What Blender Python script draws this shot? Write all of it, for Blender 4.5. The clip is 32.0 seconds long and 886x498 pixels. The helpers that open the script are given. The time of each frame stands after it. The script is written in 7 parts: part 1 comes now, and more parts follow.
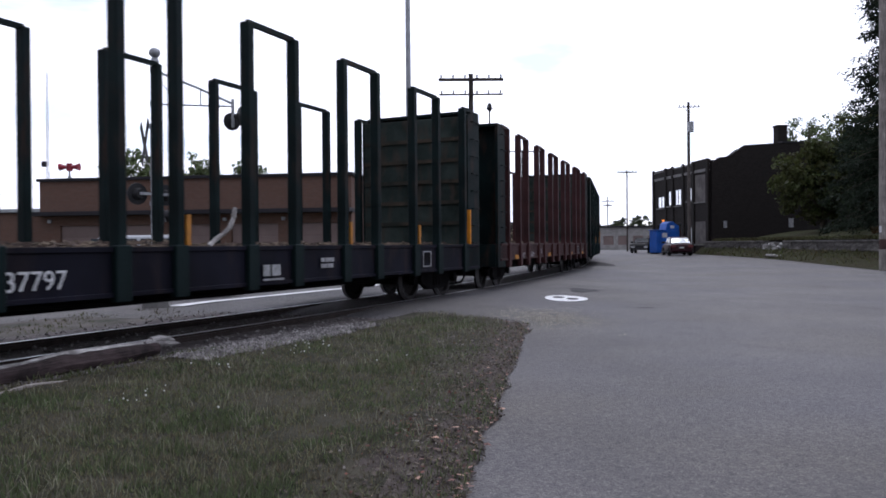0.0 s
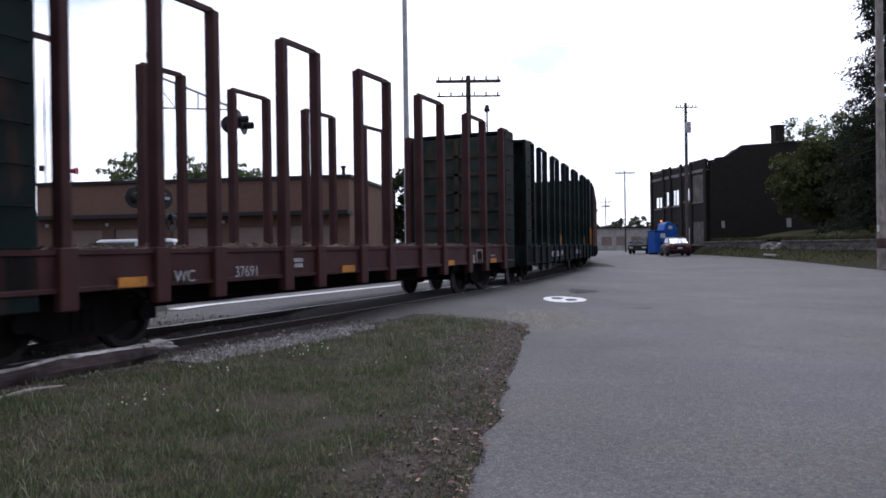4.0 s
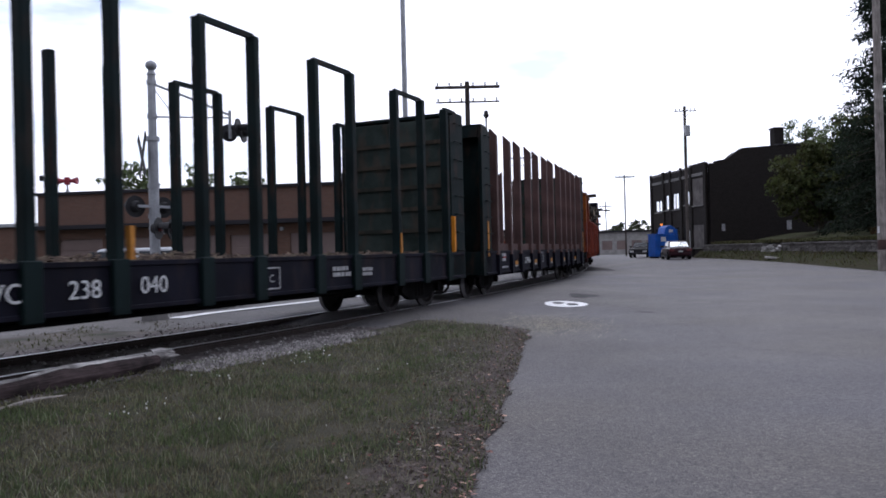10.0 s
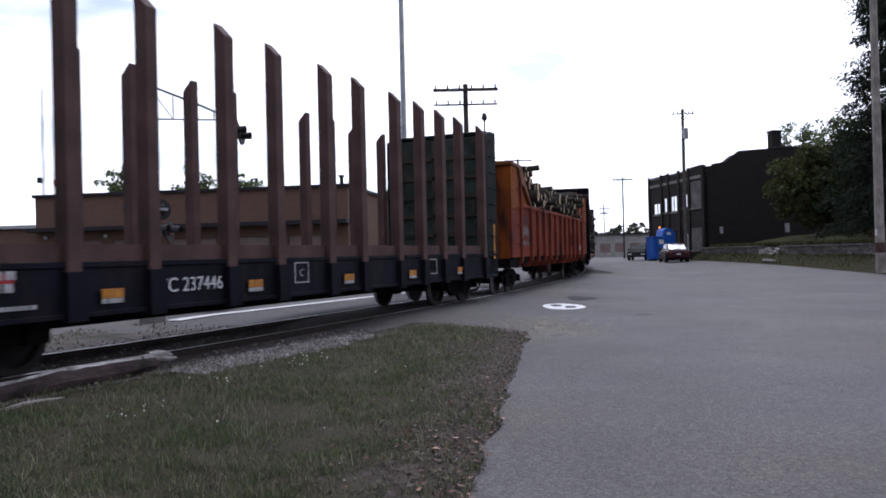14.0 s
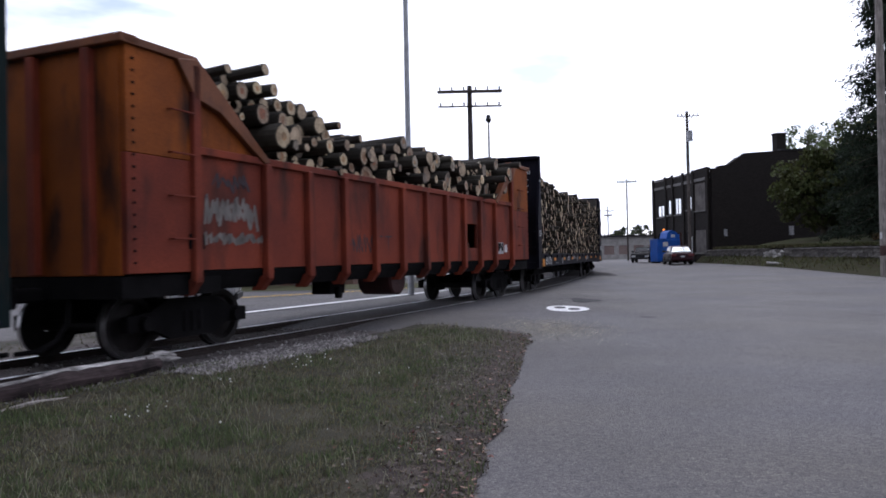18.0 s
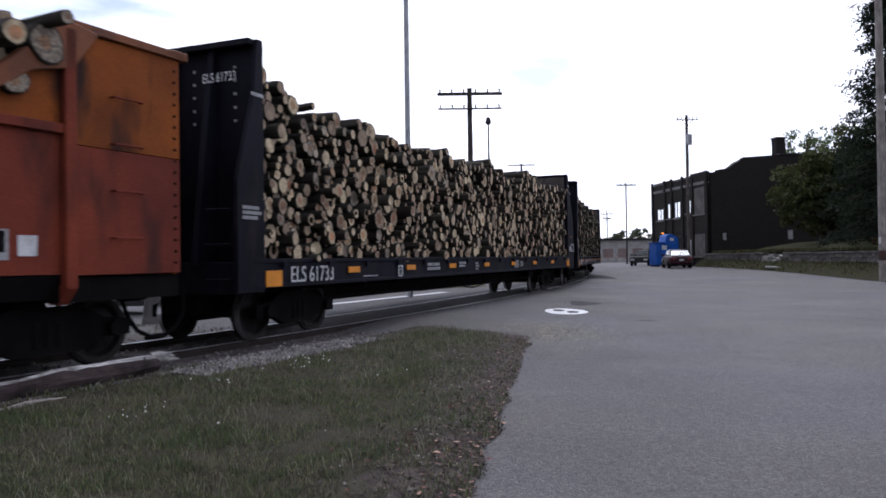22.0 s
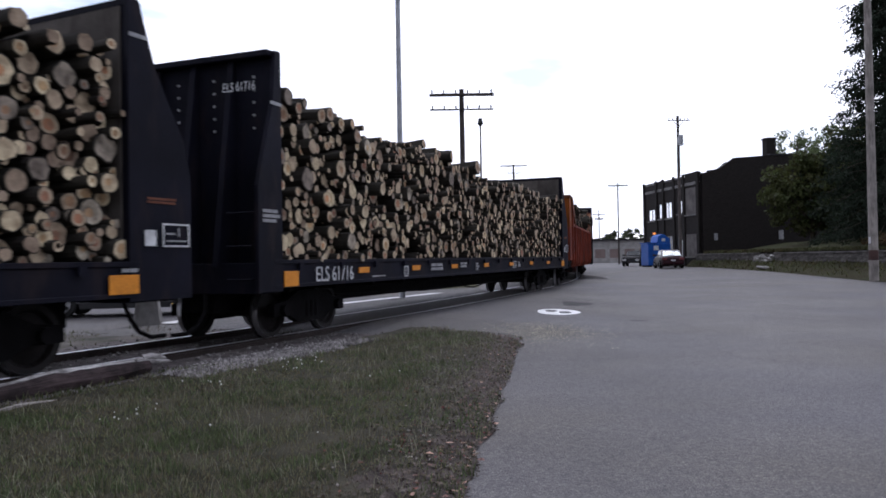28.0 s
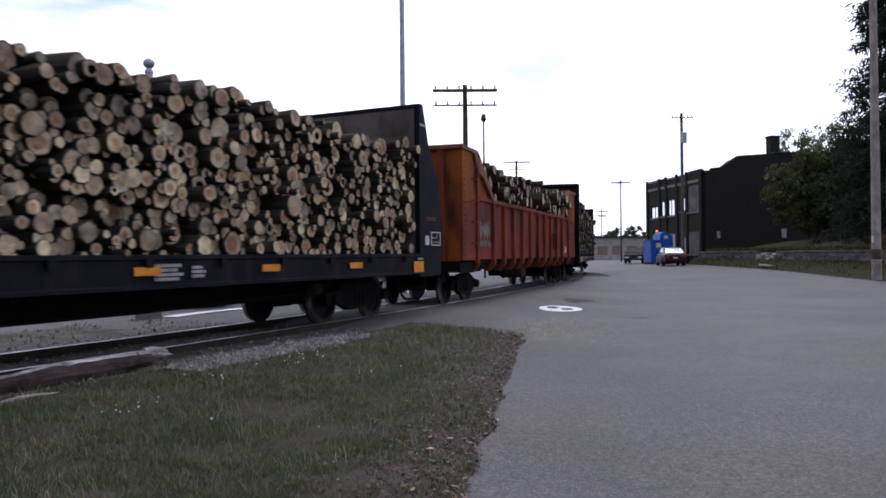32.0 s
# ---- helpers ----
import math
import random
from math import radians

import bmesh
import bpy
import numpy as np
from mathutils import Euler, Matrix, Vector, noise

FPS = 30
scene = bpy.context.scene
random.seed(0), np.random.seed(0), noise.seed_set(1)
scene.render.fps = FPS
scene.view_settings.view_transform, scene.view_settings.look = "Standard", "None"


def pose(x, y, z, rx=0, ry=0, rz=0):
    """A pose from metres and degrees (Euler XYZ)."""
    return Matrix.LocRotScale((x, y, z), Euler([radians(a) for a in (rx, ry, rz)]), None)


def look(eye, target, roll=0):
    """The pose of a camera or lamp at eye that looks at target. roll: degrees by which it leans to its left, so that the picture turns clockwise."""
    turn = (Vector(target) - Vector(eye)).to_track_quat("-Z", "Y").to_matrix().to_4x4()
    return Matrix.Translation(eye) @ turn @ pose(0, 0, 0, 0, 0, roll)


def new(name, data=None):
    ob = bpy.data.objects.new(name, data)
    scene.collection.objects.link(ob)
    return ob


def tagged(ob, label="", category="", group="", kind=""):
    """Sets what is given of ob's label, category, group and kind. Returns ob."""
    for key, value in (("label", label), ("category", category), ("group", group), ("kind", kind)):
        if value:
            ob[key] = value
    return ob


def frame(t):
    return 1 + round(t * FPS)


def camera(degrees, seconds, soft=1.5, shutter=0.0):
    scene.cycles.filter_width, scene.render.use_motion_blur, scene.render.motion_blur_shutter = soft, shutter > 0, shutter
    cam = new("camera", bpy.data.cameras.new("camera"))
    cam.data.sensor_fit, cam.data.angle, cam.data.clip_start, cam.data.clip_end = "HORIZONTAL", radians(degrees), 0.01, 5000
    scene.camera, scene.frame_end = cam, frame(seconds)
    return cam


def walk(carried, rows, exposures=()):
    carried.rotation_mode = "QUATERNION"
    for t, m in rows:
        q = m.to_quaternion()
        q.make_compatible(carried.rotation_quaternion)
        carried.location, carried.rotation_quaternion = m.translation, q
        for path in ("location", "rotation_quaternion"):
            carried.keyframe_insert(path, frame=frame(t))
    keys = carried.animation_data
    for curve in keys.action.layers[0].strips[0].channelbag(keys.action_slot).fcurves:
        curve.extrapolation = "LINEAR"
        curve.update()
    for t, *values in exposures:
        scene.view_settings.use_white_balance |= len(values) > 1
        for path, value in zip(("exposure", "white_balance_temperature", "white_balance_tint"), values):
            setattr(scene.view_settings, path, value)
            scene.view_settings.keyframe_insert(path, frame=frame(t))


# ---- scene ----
# Camera: a hand-held stand beside the road, small sway only.
EYE = (0.0, 0.0, 1.40)
SWAY = [  # seconds, Euler angles in degrees
    (0, 89.699, 0.470, -0.043), (0.5, 89.681, 0.427, -0.018), (1, 89.624, 0.489, -0.233), (1.5, 89.812, 0.808, -0.374),
    (2, 89.646, 0.752, -0.230), (2.5, 89.705, 0.673, -0.161), (3, 89.736, 0.782, -0.173), (3.5, 89.781, 0.753, -0.099),
    (5.5, 89.929, 1.103, -0.607), (6, 89.950, 0.855, -0.556), (6.5, 90.016, 1.234, -0.154), (7, 90.019, 1.259, -0.031),
    (7.5, 90.138, 1.595, -0.170), (8, 90.239, 1.641, -0.221), (8.5, 90.174, 1.619, -0.137), (9, 90.288, 1.541, 0.008),
    (9.5, 90.265, 1.409, -0.067), (10, 90.275, 1.411, -0.124), (10.5, 90.268, 1.581, -0.301), (11, 90.273, 1.644, -0.392),
    (11.5, 90.280, 1.457, -0.251), (12, 90.273, 1.327, -0.125), (12.5, 90.333, 1.196, -0.054), (13, 90.386, 1.408, -0.250),
    (13.5, 90.555, 1.607, -0.286), (14, 90.456, 1.361, -0.260), (14.5, 90.515, 1.411, -0.226), (16.5, 90.524, 1.340, -0.105),
    (17, 90.644, 1.426, -0.026), (17.5, 90.705, 1.327, 0.014), (18, 90.586, 1.177, 0.015), (18.5, 90.643, 1.078, 0.056),
    (19, 90.630, 1.062, 0.071), (19.5, 90.534, 0.997, -0.145), (20, 90.799, 1.145, -0.302), (20.5, 90.794, 1.096, -0.114),
    (21, 90.745, 0.934, 0.020), (21.5, 90.696, 0.810, 0.006), (22, 90.742, 0.818, -0.063), (22.5, 90.740, 0.884, -0.198),
    (23, 90.873, 1.142, -0.318), (23.5, 90.766, 0.915, -0.208), (24, 90.611, 0.812, -0.106), (24.5, 90.675, 0.756, -0.214),
    (25, 90.684, 0.914, -0.462), (25.5, 90.871, 1.058, -0.592), (27.5, 90.672, 0.883, -0.480), (28, 90.798, 0.968, -0.636),
    (28.5, 90.802, 1.026, -0.606), (29, 90.674, 0.895, -0.494), (29.5, 90.563, 0.687, -0.404), (30, 90.566, 0.606, -0.456),
    (30.5, 90.524, 0.693, -0.656), (31, 90.475, 0.506, -0.482), (31.5, 90.374, 0.392, -0.394), (32, 90.480, 0.519, -0.473)]
cam = camera(60.49, 32.0, soft=1.7, shutter=0.4)
walk(cam, [(t, pose(*EYE, a, b, c)) for t, a, b, c in SWAY],
     exposures=[(0.0, 0.0, 5800, 16), (32.0, 0.0, 5800, 16)])

# Overcast daylight: bright cloud deck with a few thin blue-grey gaps, veiled sun ahead of the camera.
SUN_ELEV, SUN_AZ = radians(48), radians(20)
world = bpy.data.worlds.new("sky")
scene.world = world
world.use_nodes = True
wn, wl = world.node_tree.nodes, world.node_tree.links
wn.clear()
w_out = wn.new("ShaderNodeOutputWorld")
w_bg = wn.new("ShaderNodeBackground")
w_sky = wn.new("ShaderNodeTexSky")
w_sky.sky_type = "NISHITA"
w_sky.sun_disc = False
w_sky.sun_elevation, w_sky.sun_rotation = SUN_ELEV, SUN_AZ
w_gain = wn.new("ShaderNodeVectorMath")
w_gain.operation = "SCALE"
w_gain.inputs[3].default_value = 1.0
w_co = wn.new("ShaderNodeTexCoord")
w_map = wn.new("ShaderNodeMapping")
w_map.inputs["Scale"].default_value = (1.0, 1.0, 3.4)
w_noise = wn.new("ShaderNodeTexNoise")
w_noise.inputs["Scale"].default_value = 3.1
w_noise.inputs["Detail"].default_value = 5.0
w_noise.inputs["Roughness"].default_value = 0.5
w_ramp = wn.new("ShaderNodeValToRGB")
w_ramp.color_ramp.elements[0].position = 0.34
w_ramp.color_ramp.elements[0].color = (0.30, 0.30, 0.30, 1)
w_ramp.color_ramp.elements[1].position = 0.46
w_ramp.color_ramp.elements[1].color = (1, 1, 1, 1)
w_mix = wn.new("ShaderNodeMixRGB")
w_mix.inputs[2].default_value = (11.5, 11.5, 11.9, 1)
w_bg.inputs["Strength"].default_value = 0.10
wl.new(w_sky.outputs[0], w_gain.inputs[0])
wl.new(w_co.outputs["Generated"], w_map.inputs[0])
wl.new(w_map.outputs[0], w_noise.inputs["Vector"])
wl.new(w_noise.outputs[0], w_ramp.inputs[0])
wl.new(w_ramp.outputs[0], w_mix.inputs[0])
wl.new(w_gain.outputs[0], w_mix.inputs[1])
# thin cloud is brightest round the veiled sun and falls off smoothly away from it
w_dot = wn.new("ShaderNodeVectorMath")
w_dot.operation = "DOT_PRODUCT"
w_dot.inputs[1].default_value = (math.sin(SUN_AZ) * math.cos(SUN_ELEV), math.cos(SUN_AZ) * math.cos(SUN_ELEV), math.sin(SUN_ELEV))
w_fall = wn.new("ShaderNodeMapRange")
w_fall.inputs["From Min"].default_value, w_fall.inputs["From Max"].default_value = -1.0, 1.0
w_fall.inputs["To Min"].default_value, w_fall.inputs["To Max"].default_value = 0.14, 1.44
w_glow = wn.new("ShaderNodeVectorMath")
w_glow.operation = "SCALE"
wl.new(w_co.outputs["Generated"], w_dot.inputs[0])
wl.new(w_dot.outputs["Value"], w_fall.inputs["Value"])
wl.new(w_mix.outputs[0], w_glow.inputs[0])
wl.new(w_fall.outputs[0], w_glow.inputs[3])
wl.new(w_glow.outputs[0], w_bg.inputs[0])
wl.new(w_bg.outputs[0], w_out.inputs[0])

sun = new("sun", bpy.data.lights.new("sun", "SUN"))
sun.data.energy, sun.data.angle, sun.data.color = 0.9, radians(14), (1.0, 0.95, 0.88)
sun.matrix_basis = look((0, 0, 0), (-math.sin(SUN_AZ) * math.cos(SUN_ELEV), -math.cos(SUN_AZ) * math.cos(SUN_ELEV), -math.sin(SUN_ELEV)))


# ---------------------------------------------------------------- materials
def mat(name, base, var=0.25, scale=3.0, rough=0.7, bump=0.15, metal=0.0, tint=None, fine=60.0, rnd=0.0, island=0.0, stain=0.0, stain_col=(0.05, 0.03, 0.02), spec=0.22):
    """A worn surface: colour varied at two scales, stains, fine relief. rnd, island: variation from piece to piece."""
    m = bpy.data.materials.new(name)
    m.use_nodes = True
    n, l = m.node_tree.nodes, m.node_tree.links
    bsdf = n["Principled BSDF"]
    co = n.new("ShaderNodeTexCoord")
    big, small = n.new("ShaderNodeTexNoise"), n.new("ShaderNodeTexNoise")
    for node, sc, det in ((big, scale, 5.0), (small, fine, 3.0)):
        node.inputs["Scale"].default_value, node.inputs["Detail"].default_value = sc, det
        l.new(co.outputs["Object"], node.inputs["Vector"])
    ramp = n.new("ShaderNodeValToRGB")
    tint = tint or tuple(c * (1 - var) for c in base)
    ramp.color_ramp.elements[0].position, ramp.color_ramp.elements[1].position = 0.32, 0.68
    ramp.color_ramp.elements[0].color, ramp.color_ramp.elements[1].color = (*tint, 1), (*[min(1, c * (1 + var)) for c in base], 1)
    l.new(big.outputs[0], ramp.inputs[0])
    out = ramp.outputs[0]
    grain = n.new("ShaderNodeMixRGB")
    grain.blend_type = "OVERLAY"
    grain.inputs[0].default_value = 0.45
    l.new(out, grain.inputs[1])
    l.new(small.outputs[0], grain.inputs[2])
    out = grain.outputs[0]
    if stain:
        sn = n.new("ShaderNodeTexNoise")
        sn.inputs["Scale"].default_value, sn.inputs["Detail"].default_value = scale * 2.7, 8.0
        mp = n.new("ShaderNodeMapping")
        mp.inputs["Scale"].default_value = (1, 1, 0.35)
        l.new(co.outputs["Object"], mp.inputs[0])
        l.new(mp.outputs[0], sn.inputs["Vector"])
        sr = n.new("ShaderNodeValToRGB")
        sr.color_ramp.elements[0].position, sr.color_ramp.elements[1].position = 0.52, 0.68
        sr.color_ramp.elements[1].color = (stain, stain, stain, 1)
        l.new(sn.outputs[0], sr.inputs[0])
        sm = n.new("ShaderNodeMixRGB")
        sm.inputs[2].default_value = (*stain_col, 1)
        l.new(sr.outputs[0], sm.inputs[0])
        l.new(out, sm.inputs[1])
        out = sm.outputs[0]
    if rnd or island:
        src = n.new("ShaderNodeObjectInfo").outputs["Random"] if rnd else n.new("ShaderNodeNewGeometry").outputs["Random Per Island"]
        mr = n.new("ShaderNodeMapRange")
        amount = rnd or island
        mr.inputs["To Min"].default_value, mr.inputs["To Max"].default_value = 1 - amount, 1 + amount
        l.new(src, mr.inputs["Value"])
        hs = n.new("ShaderNodeHueSaturation")
        l.new(mr.outputs[0], hs.inputs["Value"])
        l.new(out, hs.inputs["Color"])
        mr2 = n.new("ShaderNodeMapRange")
        mr2.inputs["To Min"].default_value, mr2.inputs["To Max"].default_value = 0.5 - 0.03 * amount, 0.5 + 0.04 * amount
        l.new(src, mr2.inputs["Value"])
        l.new(mr2.outputs[0], hs.inputs["Hue"])
        out = hs.outputs[0]
    l.new(out, bsdf.inputs["Base Color"])
    bsdf.inputs["Roughness"].default_value, bsdf.inputs["Metallic"].default_value = rough, metal
    bsdf.inputs["Specular IOR Level"].default_value = spec
    if bump:
        b = n.new("ShaderNodeBump")
        b.inputs["Strength"].default_value, b.inputs["Distance"].default_value = bump, 0.02
        l.new(small.outputs[0], b.inputs["Height"])
        l.new(b.outputs[0], bsdf.inputs["Normal"])
    return m


def brick_mat(name, c1, c2, mortar):
    m = mat(name, c1, 0.3, 0.6, 0.9, 0.3)
    n, l = m.node_tree.nodes, m.node_tree.links
    co = n.new("ShaderNodeTexCoord")
    sep, com = n.new("ShaderNodeSeparateXYZ"), n.new("ShaderNodeCombineXYZ")
    add = n.new("ShaderNodeMath")
    l.new(co.outputs["Object"], sep.inputs[0])
    l.new(sep.outputs[0], add.inputs[0])
    l.new(sep.outputs[1], add.inputs[1])
    l.new(add.outputs[0], com.inputs[0])
    l.new(sep.outputs[2], com.inputs[1])
    br = n.new("ShaderNodeTexBrick")
    br.inputs["Color1"].default_value, br.inputs["Color2"].default_value, br.inputs["Mortar"].default_value = (*c1, 1), (*c2, 1), (*mortar, 1)
    br.inputs["Scale"].default_value, br.inputs["Mortar Size"].default_value = 1.0, 0.008
    br.inputs["Brick Width"].default_value, br.inputs["Row Height"].default_value = 0.21, 0.075
    l.new(com.outputs[0], br.inputs["Vector"])
    mix = n.new("ShaderNodeMixRGB")
    mix.blend_type = "MULTIPLY"
    mix.inputs[0].default_value = 0.45
    src = n["Principled BSDF"].inputs["Base Color"].links[0].from_socket
    gain = n.new("ShaderNodeMixRGB")
    gain.blend_type = "ADD"
    gain.inputs[0].default_value = 1.0
    gain.inputs[2].default_value = (0.55, 0.6, 0.62, 1)
    l.new(src, gain.inputs[1])
    l.new(br.outputs[0], mix.inputs[1])
    l.new(gain.outputs[0], mix.inputs[2])
    l.new(mix.outputs[0], n["Principled BSDF"].inputs["Base Color"])
    return m


def plain(name, col, rough=0.5, metal=0.0, emit=0.0):
    m = bpy.data.materials.new(name)
    m.use_nodes = True
    b = m.node_tree.nodes["Principled BSDF"]
    b.inputs["Base Color"].default_value = (*col, 1)
    b.inputs["Roughness"].default_value, b.inputs["Metallic"].default_value = rough, metal
    if emit:
        b.inputs["Emission Color"].default_value, b.inputs["Emission Strength"].default_value = (*col, 1), emit
    return m


def asphalt_mat():
    """Worn asphalt: fine aggregate of two sizes, sandy and tarry stains metres across, thin cracks."""
    m = mat("asphalt", (0.088, 0.086, 0.092), 0.20, 0.35, 0.72, 0.8, tint=(0.080, 0.0765, 0.0755), fine=60.0, spec=0.26)
    n, l = m.node_tree.nodes, m.node_tree.links
    b = n["Principled BSDF"]
    out = b.inputs["Base Color"].links[0].from_socket
    co = n.new("ShaderNodeTexCoord")

    def times(src, fac):
        mul = n.new("ShaderNodeMixRGB")
        mul.blend_type, mul.inputs[0].default_value = "MULTIPLY", 1.0
        l.new(src, mul.inputs[1])
        l.new(fac, mul.inputs[2])
        return mul.outputs[0]

    def ramp(src, stops):
        r = n.new("ShaderNodeValToRGB")
        while len(r.color_ramp.elements) < len(stops):
            r.color_ramp.elements.new(0.5)
        for e, (at, col) in zip(r.color_ramp.elements, stops):
            e.position, e.color = at, (*col, 1)
        l.new(src, r.inputs[0])
        return r.outputs[0]
    for scale, hi, edge in ((95.0, 1.9, 0.42), (38.0, 1.75, 0.26)):
        vor = n.new("ShaderNodeTexVoronoi")
        vor.inputs["Scale"].default_value = scale
        l.new(co.outputs["Object"], vor.inputs["Vector"])
        tone = times(ramp(vor.outputs["Distance"], ((0.0, (hi, hi * 0.98, hi * 0.94)), (edge, (0.92, 0.92, 0.93)))), ramp(vor.outputs["Color"], ((0.15, (0.72, 0.72, 0.74)), (0.85, (1.22, 1.21, 1.18)))))
        out = times(out, tone)
    for scale, lo, hi in ((0.22, (0.90, 0.90, 0.95), (1.13, 1.09, 1.00)), (1.3, (0.93, 0.93, 0.94), (1.08, 1.07, 1.05))):
        no = n.new("ShaderNodeTexNoise")
        no.inputs["Scale"].default_value, no.inputs["Detail"].default_value = scale, 6.0
        l.new(co.outputs["Object"], no.inputs["Vector"])
        out = times(out, ramp(no.outputs[0], ((0.34, lo), (0.66, hi))))
    crack = n.new("ShaderNodeTexVoronoi")
    crack.feature = "DISTANCE_TO_EDGE"
    crack.inputs["Scale"].default_value = 0.16
    warp = n.new("ShaderNodeTexNoise")
    warp.inputs["Scale"].default_value, warp.inputs["Detail"].default_value = 0.8, 6.0
    l.new(co.outputs["Object"], warp.inputs["Vector"])
    vadd = n.new("ShaderNodeVectorMath")
    l.new(co.outputs["Object"], vadd.inputs[0])
    l.new(warp.outputs["Color"], vadd.inputs[1])
    l.new(vadd.outputs[0], crack.inputs["Vector"])
    out = times(out, ramp(crack.outputs["Distance"], ((0.0, (0.80, 0.80, 0.80)), (0.006, (1, 1, 1)))))
    l.new(out, b.inputs["Base Color"])
    return m


def grained(m, axis, k=0.07):
    """Draw the fine relief and colour out along the wood's grain."""
    n, l = m.node_tree.nodes, m.node_tree.links
    small = [q for q in n if q.bl_idname == "ShaderNodeTexNoise"][1]
    mp = n.new("ShaderNodeMapping")
    mp.inputs["Scale"].default_value = [k if i == axis else 1.0 for i in range(3)]
    l.new(small.inputs["Vector"].links[0].from_socket, mp.inputs[0])
    l.new(mp.outputs[0], small.inputs["Vector"])
    for q in n:
        if q.bl_idname == "ShaderNodeMixRGB" and q.blend_type == "OVERLAY":
            q.inputs[0].default_value = 0.9
    return m


def leafy(m, amount):
    """Let light through thin blades and leaves."""
    n, l = m.node_tree.nodes, m.node_tree.links
    b = n["Principled BSDF"]
    tr = n.new("ShaderNodeBsdfTranslucent")
    l.new(b.inputs["Base Color"].links[0].from_socket, tr.inputs["Color"])
    mix = n.new("ShaderNodeMixShader")
    mix.inputs[0].default_value = amount
    l.new(b.outputs[0], mix.inputs[1])
    l.new(tr.outputs[0], mix.inputs[2])
    l.new(mix.outputs[0], n["Material Output"].inputs["Surface"])
    return m


def glass_mat(name, tint=(0.02, 0.025, 0.03), rough=0.06):
    m = plain(name, tint, rough)
    m.node_tree.nodes["Principled BSDF"].inputs["IOR"].default_value = 1.5
    return m


